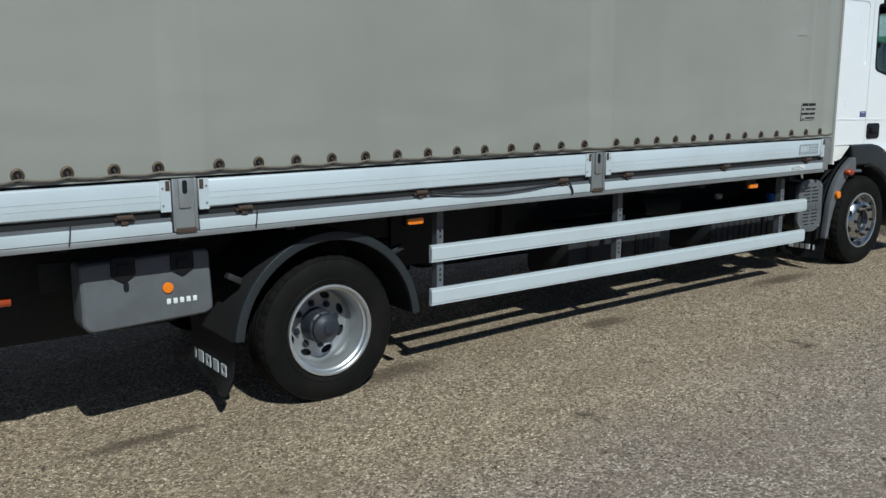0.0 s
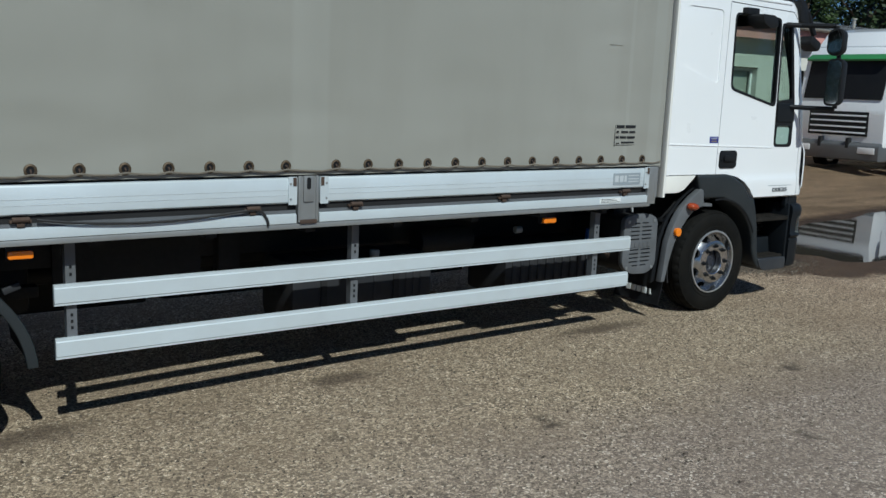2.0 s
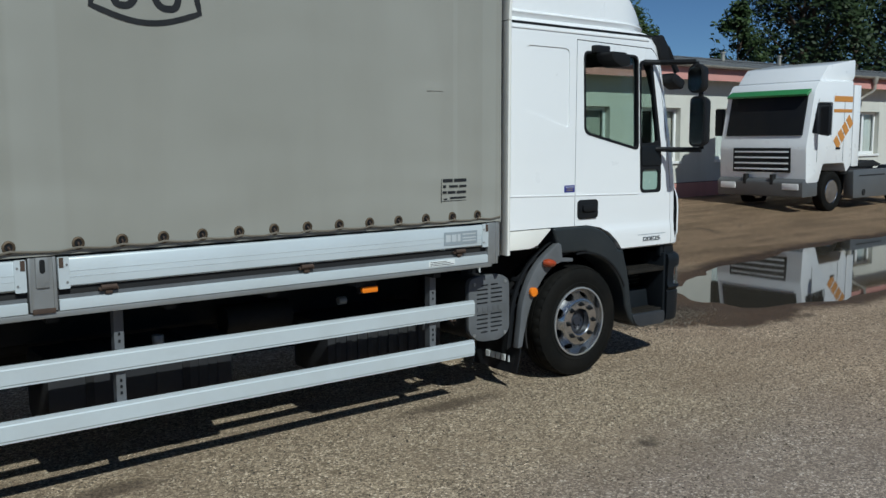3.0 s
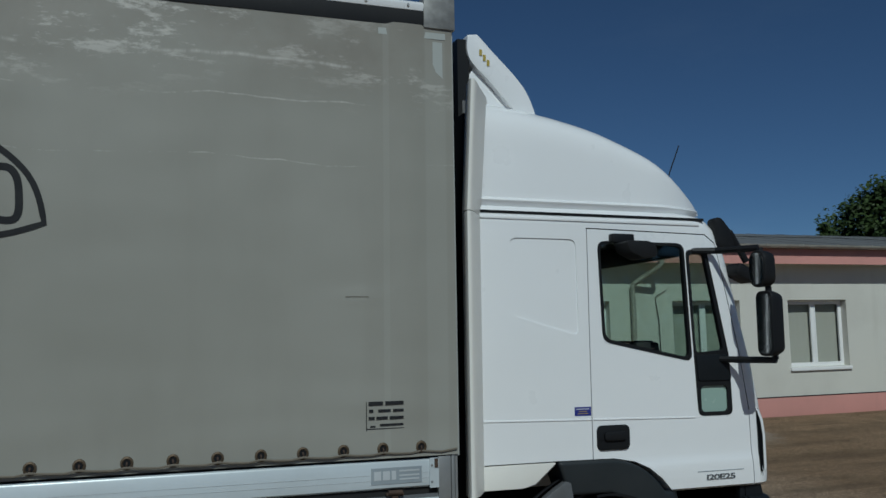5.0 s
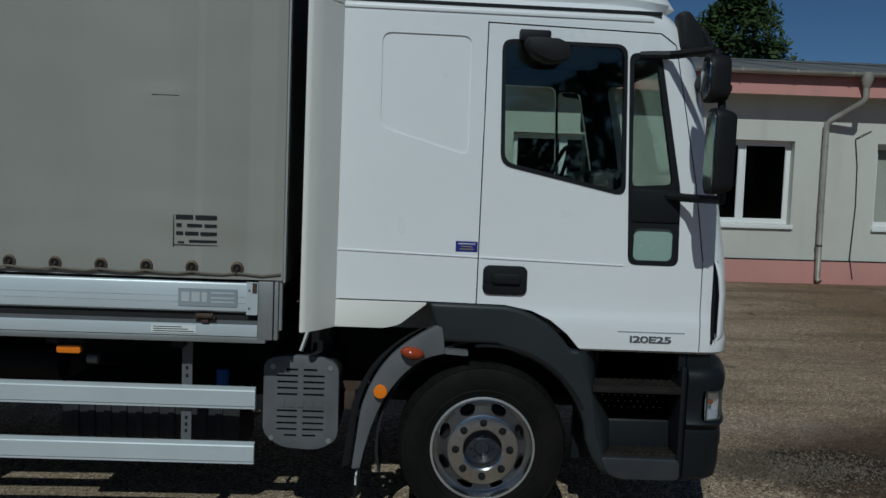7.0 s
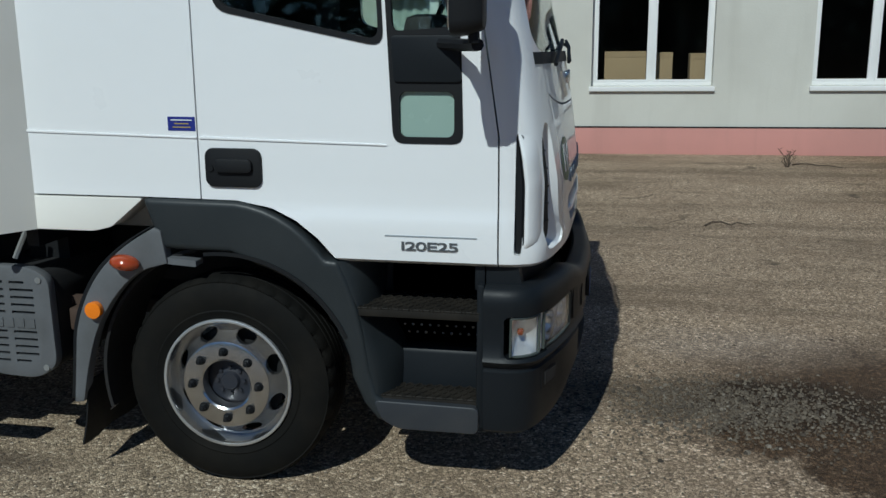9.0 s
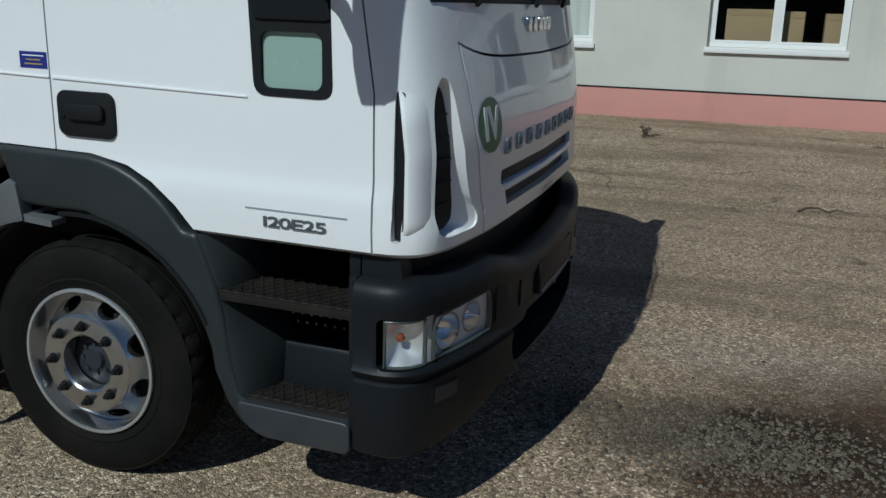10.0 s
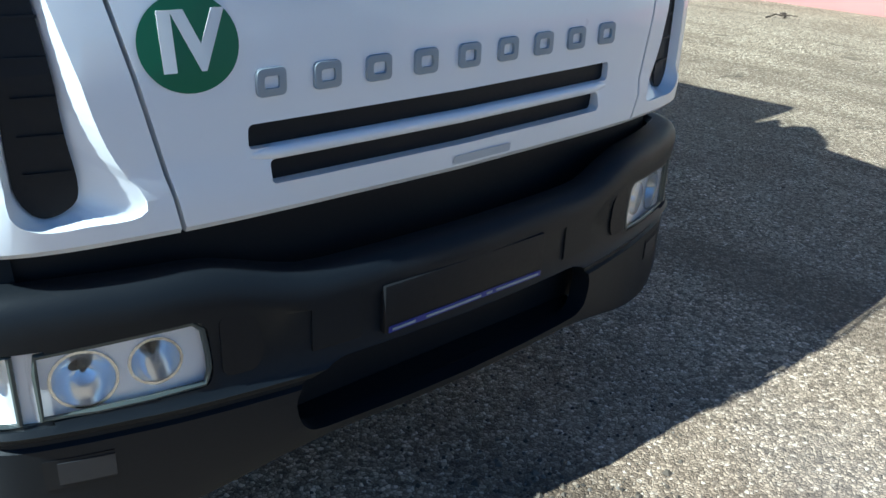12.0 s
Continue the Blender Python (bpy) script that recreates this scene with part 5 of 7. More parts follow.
for k in range(4):
    a = radians(148 + 8 * k)
    place = Matrix.Translation((FRONT_HUB + 0.7 * math.cos(a), 0, HUB_Z + 0.7 * math.sin(a))) @ Matrix.Rotation(-a, 4, "Y")
    tpart("guard_clip", moved(box(-0.03, 0.045, CAB + 0.06, CAB + 0.14, -0.018, 0.018, 0.004), place), BLACK, guard)
tpart("mudguard_cover", prism(round_corners([(8.43, 0.99), (8.57, 0.98), (8.57, 0.954), (8.44, 0.962)], 0.006), "y", CAB - 0.02, CAB + 0.05), GREY)
tpart("round_reflector", disc((8.115, CAB - 0.048, 0.757), 0.036, -0.012, 0.018, n=24, bevel=0.004), ORANGE)
tpart("side_repeater", moved(join(revolve([(0.001, -0.065), (0.02, -0.06), (0.036, -0.045), (0.044, -0.02), (0.04, 0.0)], (0, 0, 0), 24), revolve([(0.0, -0.068), (0.006, -0.069), (0.006, -0.05)], (0, 0, 0), 10)), Matrix.Translation((8.275, CAB - 0.035, 0.968)) @ Matrix.Rotation(radians(8), 4, "Y") @ Matrix.Diagonal((1.45, 1, 0.78, 1))), REDLENS, label="red-amber side repeater lamp")
front_flap = tpart("front_mudflap", sheet([[(8.03 - 0.045 * f * f + 0.008 * math.sin(i), CAB - 0.01 + 0.051 * i, 0.42 - 0.3 * f) for i in range(11)] for f in (0, 0.2, 0.4, 0.6, 0.8, 1.0)], 0.008), BLACK, label="black rubber flap with white marks before the wheel")
for k in range(5):
    y = 4.445 + 0.06 * k
    tpart("flap_mark", box(7.99, 8.0, y + (0.012 if k == 0 else 0), y + (0.025 if k == 0 else 0.047), 0.2, 0.25, 0.001), STICKWHITE, front_flap, smooth=0)

STEP_BACK = CAB + 0.25
step = tpart("step_well", join(box(9.2, 9.76, STEP_BACK, STEP_BACK + 0.03, 0.34, 1.0), box(9.3, 9.72, CAB + 0.005, STEP_BACK, 0.36, 0.385), box(9.2, 9.76, CAB + 0.12, STEP_BACK + 0.03, 0.985, 1.01)), DARKGREY, label="dark grey cab step well")
riser = soften(prism([(CAB + 0.15, 0.43), (CAB + 0.175, 0.585), (CAB + 0.19, 0.6), (STEP_BACK, 0.605), (STEP_BACK, 0.43)], "x", 9.38, 9.745), 0.012)
tpart("step_riser", riser, DARKGREY, step, "dusty dark grey riser between the steps")
side_rows = []
for k in range(11):
    z = 0.4 + 0.06 * k
    x0 = lerp_table([(0.4, 9.312), (0.45, 9.302), (0.55, 9.278), (0.69, 9.255), (0.82, 9.225), (0.92, 9.19), (1.0, 9.158)], z)
    x1 = 9.4 - 0.1 * ease((z - 0.55) / 0.25)
    side_rows.append([(x0 + (x1 - x0) * u, CAB + dy, z) for u, dy in ((0.0, -0.012), (0.1, -0.008), (0.24, 0.004), (0.45, 0.035), (0.68, 0.085), (0.87, 0.14), (0.97, 0.19), (1.0, 0.252))])
tpart("step_side", sheet(side_rows, 0.006), ARCHGREY, step, "smooth dark grey side wall of the steps", smooth=70)
tpart("step_jamb", join(box(9.722, 9.752, CAB - 0.012, STEP_BACK, 0.33, 0.93, 0.01), box(9.71, 9.75, CAB + 0.02, CAB + 0.07, 0.9, 1.01, 0.006)), DARKGREY, step)
tpart("step_lip", prism(round_corners([(9.3, 0.43), (9.735, 0.425), (9.735, 0.312), (9.41, 0.312), (9.34, 0.345)], 0.03), "y", CAB - 0.03, CAB + 0.012, 0.012, 3), STEPGREY, step, "scuffed grey lower step edge")


def grip_bars(x0, x1, y0, y1, z, left):
    """Crossing raised bars on a tread whose inner left corner is cut back by left."""
    bars = bmesh.new()
    for way in (1, -1):
        run = (y1 - y0) * 0.62
        count = int((x1 - x0 + run) / 0.042)
        for i in range(count + 1):
            a = x0 - run + 0.042 * i
            ends = [(a, y0), (a + run, y1)] if way > 0 else [(a + run, y0), (a, y1)]
            pts = []
            for k in range(13):
                p = Vector(ends[0]).lerp(Vector(ends[1]), k / 12)
                low = x0 + left * (p.y - y0) / (y1 - y0)
                if low + 0.006 < p.x < x1 - 0.006:
                    pts.append(p)
            if len(pts) > 1:
                p, q = pts[0], pts[-1]
                n = Vector((-(q - p).y, (q - p).x)).normalized() * 0.0035
                low = [bars.verts.new((c.x, c.y, z - 0.001)) for c in (p - n * 1.5, q - n * 1.5, q + n * 1.5, p + n * 1.5)]
                top = [bars.verts.new((c.x, c.y, z + 0.006)) for c in (p - n, q - n, q + n, p + n)]
                bars.faces.new(top)
                for k in range(4):
                    bars.faces.new((low[k], low[(k + 1) % 4], top[(k + 1) % 4], top[k]))
    bmesh.ops.recalc_face_normals(bars, faces=bars.faces)
    return bars


for x0, x1, z, y0, left in ((9.245, 9.735, 0.812, CAB - 0.012, 0.05), (9.305, 9.735, 0.44, CAB + 0.006, 0.1)):
    y1 = STEP_BACK - 0.005 if left < 0.08 else CAB + 0.165
    plate = soften(prism([(x0, y0), (x1, y0), (x1, y1), (x0 + left, y1)], "z", z - 0.032, z), 0.005)
    tread = tpart("step_tread", plate, STEPDIRT, step, "brownish black step tread with crossed grip bars")
    tpart("tread_rim", tube([(x1, y0 + 0.004, z + 0.001), (x0, y0 + 0.004, z + 0.001), (x0 + left, y1, z + 0.001)], 0.005, 6), STEPDIRT, tread)
    tagged(tpart("tread_grip", grip_bars(x0, x1, y0, y1, z, left), STEPDIRT, tread, smooth=0), kind="stuff")
# pale steel beads imitate daylight showing through the punched back panel
holes = bmesh.new()
for i in range(10):
    for j in range(4):
        bmesh.ops.create_icosphere(holes, subdivisions=1, radius=0.0075, matrix=Matrix.Translation((9.36 + 0.037 * i + 0.018 * (j % 2), STEP_BACK + 0.002, 0.64 + 0.033 * j)))
tagged(tpart("hole_glint", holes, STEEL, step), kind="stuff")

BUMP_PLAN = smooth_curve([(9.752, 4.338), (9.84, 4.333), (9.905, 4.35), (9.95, 4.395), (9.99, 4.49), (10.025, 4.6), (10.062, 4.74), (10.108, 5.0), (10.128, 5.25), (10.135, C)], 4)
BUMP_PLAN += [Vector((p.x, 2 * C - p.y)) for p in BUMP_PLAN[-2::-1]]


def bump_point(i, off, z):
    a, b = BUMP_PLAN[max(i - 1, 0)], BUMP_PLAN[min(i + 1, len(BUMP_PLAN) - 1)]
    t = (b - a).normalized()
    p = BUMP_PLAN[i] + Vector((t.y, -t.x)) * off
    return (p.x, p.y, z)


def bump_patch(i0, i1, z0, z1, off, thick, slope=0.0):
    rows = [[bump_point(i, off, z0 + (z1 - z0) * k / 4 + slope * (i - i0) / max(i1 - i0, 1)) for i in range(i0, i1 + 1)] for k in range(5)]
    return sheet(rows, thick)


bump_rings = []
for i, p in enumerate(BUMP_PLAN):
    u = min(1.0, abs(p.y - C) / (C - 4.5))
    low, top = 0.315 + 0.10 * ease((1 - u) * 1.6), 0.87 + 0.06 * ease((u - 0.45) / 0.3)
    prof = [(-0.055, low + 0.03), (-0.035, low), (-0.006, low + 0.02), (0.004, low + 0.08), (0.006, 0.585), (-0.004, 0.592), (-0.004, 0.602), (0.008, 0.61), (0.022, 0.63), (0.008, 0.648), (0.006, 0.72), (0.009, 0.79), (0.016, top - 0.085), (0.0165, top - 0.06), (0.012, top - 0.037), (0.001, top - 0.017), (-0.017, top - 0.005), (-0.04, top), (-0.07, top - 0.002), (-0.085, top - 0.02), (-0.06, top - 0.06), (-0.06, low + 0.1)]
    bump_rings.append([bump_point(i, o, z) for o, z in prof])
bumper_bm = loft(bump_rings)
# lamp openings, plate recess and lower intake
lamp_side = prism(rounded(9.832, 10.2, 0.642, 0.814, 0.024), "y", 4.2, 4.47)
lamp_front = prism(round_corners([(4.44, 0.648), (4.44, 0.806), (4.748, 0.822), (4.77, 0.80), (4.778, 0.70), (4.768, 0.66)], 0.02), "x", 9.9, 10.3)
for near in (True, False):
    for bm in (lamp_side, lamp_front):
        c = bm.copy()
        bumper_bm = boolean(bumper_bm, c if near else mirrored(c, C))
lamp_side.free(), lamp_front.free()
bumper_bm = boolean(bumper_bm, prism(round_corners([(4.98, 0.455), (4.95, 0.57), (5.04, 0.645), (5.92, 0.645), (6.01, 0.57), (5.98, 0.455)], 0.065), "x", 9.95, 10.3))
bumper = tpart("bumper", bumper_bm, DARKGREY, label="dark grey plastic front bumper with lamp recesses", smooth=40)
tpart("intake", join(box(9.955, 9.985, 4.92, 6.04, 0.4, 0.68), box(9.985, 10.07, 4.92, 6.04, 0.425, 0.45)), BLACK, bumper, smooth=0)
tpart("plate_holder", box(10.13, 10.152, 5.18, 5.725, 0.675, 0.8, 0.006), BLACK, bumper, "empty black number plate holder")
tpart("plate_strip", box(10.148, 10.154, 5.19, 5.715, 0.677, 0.693), BLUE, bumper, "thin blue dealer strip with pale bars")
for y0, y1 in ((5.2, 5.27), (5.305, 5.49), (5.51, 5.53), (5.545, 5.705)):
    tpart("strip_bar", box(10.153, 10.156, y0, y1, 0.682, 0.688), FADED, bumper, smooth=0)
for i0, i1, z0, z1 in ((28, 30, 0.685, 0.808), (42, 44, 0.685, 0.808)):
    tpart("cover_gap", bump_patch(i0, i1, z0 - 0.005, z1 + 0.005, 0.0095, 0.003), BLACK, bumper, smooth=60)
    tpart("bumper_cover", bump_patch(i0, i1, z0, z1, 0.0125, 0.003), DARKGREY, bumper, smooth=60)


def lamp_sheet(i0, i1, low, high, off, thick, dish=0.0):
    """A strip of the bumper's outline between two heights that change along it; dish hollows it out."""
    rows = []
    for k in range(9):
        f, row = k / 8, []
        for i in range(i0, i1 + 1):
            u = (i - i0) / (i1 - i0)
            z0, z1 = low[0] + (low[1] - low[0]) * u, high[0] + (high[1] - high[0]) * u
            row.append(bump_point(i, off - dish * (1 - (2 * f - 1) ** 2) * (1 - (2 * u - 1) ** 4), z0 + (z1 - z0) * f))
        rows.append(row)
    return sheet(rows, thick)


def lamp_rim(i0, i1, low, high, off, r):
    pts = [bump_point(i, off, low[0] + (low[1] - low[0]) * (i - i0) / (i1 - i0)) for i in range(i0, i1 + 1)]
    pts += [bump_point(i, off, high[0] + (high[1] - high[0]) * (i - i0) / (i1 - i0)) for i in range(i1, i0 - 1, -1)]
    return tube(pts, r, 6, True)


def lamp_place(y, z, off):
    i = min(k for k in range(len(BUMP_PLAN)) if BUMP_PLAN[k].y >= y and k > 8)
    a, b = BUMP_PLAN[i - 1], BUMP_PLAN[i]
    f = (y - a.y) / (b.y - a.y)
    t = (b - a).normalized()
    n = Vector((t.y, -t.x))
    p = a.lerp(b, f) + n * off
    return pose(p.x, p.y, z, 0, 0, math.degrees(math.atan2(n.y, n.x)))


LENS_OUT = [(4.452, 0.656), (4.452, 0.76), (4.456, 0.8), (4.55, 0.806), (4.65, 0.812), (4.742, 0.816), (4.762, 0.797), (4.77, 0.73), (4.77, 0.7), (4.76, 0.667), (4.65, 0.66), (4.55, 0.658)]
for near in (True, False):
    put = (lambda bm: bm) if near else (lambda bm: mirrored(bm, C))
    panel = bump_patch(13, 25, 0.64, 0.835, -0.014, 0.003)
    for y, r, z in ((4.533, 0.062, 0.725), (4.668, 0.05, 0.738)):
        place = lamp_place(y, z, -0.013)
        bowl = revolve([(r, 0.0), (r * 0.95, -0.015), (r * 0.8, -0.036), (r * 0.5, -0.055), (0.012, -0.064), (0.012, -0.068), (r * 0.52, -0.059), (r * 0.84, -0.039), (r + 0.002, -0.014), (r + 0.003, 0.0)], (0, 0, 0), 28, "x", True)
        bezel = revolve([(r + 0.005, -0.002), (r + 0.005, 0.003), (r - 0.001, 0.003), (r - 0.001, -0.002)], (0, 0, 0), 28, "x", True)
        panel = boolean(panel, moved(disc((0, 0, 0), r + 0.001, -0.05, 0.03, "x", 28), place))
        tpart("reflector", put(moved(bowl, place)), REFLECTOR, bumper, "mirrored round lamp reflector")
        tpart("lamp_ring", put(moved(bezel, place)), CHROME, bumper)
        tpart("bulb", put(moved(revolve([(0.0, -0.034), (0.005, -0.036), (0.0065, -0.042), (0.0125, -0.06), (0.0125, -0.066)], (0, 0, 0), 14, "x"), place)), TRIMDARK, bumper)
    tpart("headlamp", put(panel), LAMPFRAME, bumper, "silver headlamp panel with two round reflectors", smooth=60)
    lens = tpart("lamp_lens", put(lamp_sheet(14, 25, (0.657, 0.664), (0.802, 0.82), 0.004, 0.003)), LENS, bumper, smooth=60)
    lens.visible_shadow = False
    tpart("lens_edge", put(tube([lamp_place(y, z, 0.002).translation for y, z in LENS_OUT], 0.007, 6, True)), LAMPEDGE, bumper)
    tpart("indicator_back", put(lamp_sheet(5, 13, (0.65, 0.65), (0.807, 0.807), -0.008, 0.003, 0.05)), SOFTSILVER, bumper, smooth=60)
    tpart("indicator_bulb", put(moved(revolve([(0.001, -0.014), (0.012, -0.009), (0.015, 0.006), (0.008, 0.014)], (0, 0, 0), 14), Matrix.Translation((9.893, 4.378, 0.742)))), BULB, bumper, "amber indicator bulb")
    ind = tpart("indicator_lens", put(bump_patch(5, 13, 0.651, 0.805, 0.003, 0.004)), LENS, bumper, "clear indicator lens wrapping the corner", smooth=60)
    ind.visible_shadow = False
    tpart("lens_edge", put(lamp_rim(5, 13, (0.651, 0.651), (0.806, 0.806), 0.003, 0.006)), LAMPEDGE, bumper)
    tpart("lamp_divider", put(bump_patch(13, 14, 0.65, 0.806, -0.02, 0.022)), LAMPEDGE, bumper)
    cover = prism(round_corners([(4.795, 0.675), (4.792, 0.822), (4.85, 0.826), (4.878, 0.79), (4.885, 0.715), (4.868, 0.678)], 0.025), "x", -0.01, 0.0)
    for v in cover.verts:
        v.co.x += lamp_place(v.co.y, v.co.z, 0.0).translation.x + 0.0135
    tpart("lamp_side_panel", put(cover), BLACK, bumper)
    tpart("fog_lamp_recess", put(bump_patch(14, 19, 0.488, 0.558, 0.0075, 0.003)), BLACK, bumper, smooth=60)
    tpart("fog_lamp", put(bump_patch(15, 19, 0.498, 0.55, 0.0105, 0.003)), TANK, bumper, "small fog lamp in the lower bumper", smooth=60)
bonnet_plate = bmesh.new()
bonnet_plate.faces.new([bonnet_plate.verts.new((0, y, z)) for y, z in ((5.45, 1.022), (5.65, 1.022), (5.65, 1.044), (5.45, 1.044))])
tpart("maker_plate", on_nose(bonnet_plate, 0.017), PLATEGREY, cab_shell, smooth=0)
gap_rows = [[(front_x(4.43 + 2.1 * k / 40, 1.0) - 0.085, 4.43 + 2.1 * k / 40, z) for k in range(41)] for z in (0.8, 0.9, 1.02)]
tpart("front_gap_panel", sheet(gap_rows, 0.006), BLACK, smooth=60)
tpart("corner_filler", prism([(9.755, 0.9), (9.9, 0.9), (9.88, 1.0), (9.755, 1.0)], "y", CAB + 0.02, CAB + 0.1), DARKGREY)
tpart("engine_block", join(box(9.3, 9.9, CAB + 0.25, 2 * C - CAB - 0.25, 0.5, 1.2, 0.03), box(8.1, 9.3, 5.05, 5.85, 0.55, 1.2, 0.04), box(9.75, 9.93, CAB + 0.12, 2 * C - CAB - 0.12, 0.4, 0.83)), CHASSIS, smooth=0)

# ---- load body ----
REAR, NOSE_END = -1.5, 7.62
FAR = 2 * C - SIDE
CLIPS = (-1.44, 1.505, 4.565)
# the bed lies a touch lower at the rear than the cab's line
BED = Matrix.Translation((7.4, 0, -0.008)) @ Matrix.Rotation(radians(-0.2), 4, "Y") @ Matrix.Translation((-7.4, 0, 0))


def bed_part(name, bm, material, parent=truck, label="", smooth=35):
    return tpart(name, moved(bm, BED), material, parent, label, smooth)


def tarp_off(x, z):
    """How far the tarpaulin sags out or in, metres."""
    fold = 0.006 * noise.noise((x * 0.9, 0, z * 0.7)) + 0.0035 * noise.noise((x * 2.3, 4, z * 5.0))
    low = math.exp(-((z - 1.55) / 0.12) ** 2) * 0.014 * noise.noise((x * 0.7, 9, 0))
    post = -0.006 * sum(math.exp(-((x - c) / 0.1) ** 2) for c in (*CLIPS, 7.35))
    crease = 0.005 * math.exp(-((z - 2.24 - 0.01 * (x - 7)) / 0.008) ** 2) * math.exp(-((x - 7.05) / 0.14) ** 2)
    hem = 0.008 * noise.noise((x * 1.6, 2, z * 6.0)) * math.exp(-((z - 1.58) / 0.2) ** 2)
    return fold + low + post - crease + hem


xs = [REAR + (NOSE_END - REAR) * i / 180 for i in range(181)]
zs = [1.352, 1.36] + [1.38 + (3.84 - 1.38) * i / 60 for i in range(61)]
tarp_rows = [[(x, SIDE - 0.004 + tarp_off(x, z), z) for x in xs] for z in zs]
tarp = bed_part("tarpaulin", sheet(tarp_rows, 0.004), TARP, label="grey tarpaulin side with rusty eyelets and scuffs", smooth=80)
bed_part("body_skin", join(box(REAR + 0.01, NOSE_END - 0.012, SIDE + 0.03, FAR, 1.3, 3.98, 0.02)), TARP, label="grey tarpaulin over the load body frame")
bed_part("front_edge", prism([(NOSE_END - 0.03, SIDE + 0.002), (NOSE_END + 0.012, SIDE + 0.004), (NOSE_END + 0.012, SIDE + 0.06), (NOSE_END - 0.03, SIDE + 0.06)], "z", 1.34, 3.86, 0.006), PATCH)
# thin dark strip drawn as the shade line of the fold at this height
bed_part("crease_shade_strip", box(6.97, 7.1, SIDE - 0.0096 + tarp_off(7.03, 2.24), SIDE - 0.0074 + tarp_off(7.03, 2.24), 2.239, 2.242), CORD, tarp, smooth=0)
for x0, x1, z0, z1 in ((7.17, 7.58, 3.762, 3.8), (7.5, 7.56, 3.47, 3.745)):
    bed_part("tarp_patch", box(x0, x1, SIDE - 0.012, SIDE - 0.006, z0, z1), PATCH, tarp, smooth=0)
bed_part("roof_flap", prism([(SIDE - 0.012, 3.825), (SIDE - 0.018, 3.87), (SIDE - 0.014, 3.925), (SIDE + 0.03, 3.925), (SIDE + 0.03, 3.825)], "x", REAR, 7.45), BLACK, label="black rubber flap below the roof rail")
bed_part("roof_rail", prism([(SIDE - 0.014, 3.926), (SIDE - 0.02, 3.965), (SIDE + 0.0, 3.985), (SIDE + 0.05, 3.985), (SIDE + 0.05, 3.926)], "x", REAR, 7.45, 0.004), WHITE, label="pale aluminium roof rail")
for i in range(34):
    x = 7.35 - 0.255 * i
    bed_part("rail_rivet", disc((x, SIDE - 0.018, 3.952), 0.008, -0.006, 0.004, n=8), STEEL)
bed_part("corner_cap", box(7.445, NOSE_END + 0.02, SIDE - 0.022, SIDE + 0.1, 3.825, 4.02, 0.006), CAPMETAL, label="dull metal corner cap of the load body")

# eyelets and cord
eyelet_x = []
x = 1.375
while x > REAR + 0.05:
    eyelet_x.append(x)
    x -= 0.22
eyelet_x += [1.7 + 0.2265 * i for i in range(13)] + [4.745 + 0.221 * i for i in range(13)]
eyelet_x.sort()
ring_profile = [(0.033, 0.0), (0.031, -0.007), (0.023, -0.009), (0.018, -0.004), (0.018, 0.0)]
ring_mesh = revolve(ring_profile, (0, 0, 0), 16, closed=True)
hook_mesh = tube([(0.0, -0.012, -0.026), (0, -0.016, -0.005), (0, -0.002, 0.004)], 0.005, 6)
hole_mesh = disc((0, 0, 0), 0.019, -0.0035, 0.001, n=14)
eyelet_data = {}
for nm, bm, material in (("eyelet", ring_mesh, BRASS), ("eyelet_hole", hole_mesh, BLACK), ("turn_button", hook_mesh, RUST)):
    ob = link_mesh(nm, bm, material)
    eyelet_data[nm] = ob.data
    bpy.data.objects.remove(ob)
for i, x in enumerate(eyelet_x):
    y = SIDE - 0.006 + tarp_off(x, 1.405)
    ring_ob = new("eyelet", eyelet_data["eyelet"])
    ring_ob.parent = tarp
    ring_ob.location = BED @ Vector((x, y, 1.404)) - TRUCK_AT
    ring_ob.rotation_euler = (0, 0, 0)
    ring_ob.scale = (1, 1, 1.08)
    for nm in ("eyelet_hole", "turn_button"):
        piece = new(nm, eyelet_data[nm])
        piece.parent = tarp
        piece.location = BED @ Vector((x, y, 1.404)) - TRUCK_AT
        piece.rotation_euler = (0, 0.5 * noise.noise((i * 1.7, 0, 0)), 0)
cord = []
for a, b in zip(eyelet_x, eyelet_x[1:]):
    cord += [(a, SIDE - 0.026, 1.385), (a * 0.7 + b * 0.3, SIDE - 0.022, 1.377 - 0.004 * abs(noise.noise((a, 1, 0)))), (a * 0.3 + b * 0.7, SIDE - 0.022, 1.374 - 0.006 * abs(noise.noise((a, 5, 0))))]
cord += [(eyelet_x[-1], SIDE - 0.02, 1.383), (7.52, SIDE - 0.014, 1.372), (7.61, SIDE - 0.012, 1.384)]
bed_part("cord", tube(cord, 0.006, 6), CORD, tarp, "thin cord threaded along the tarpaulin hem")

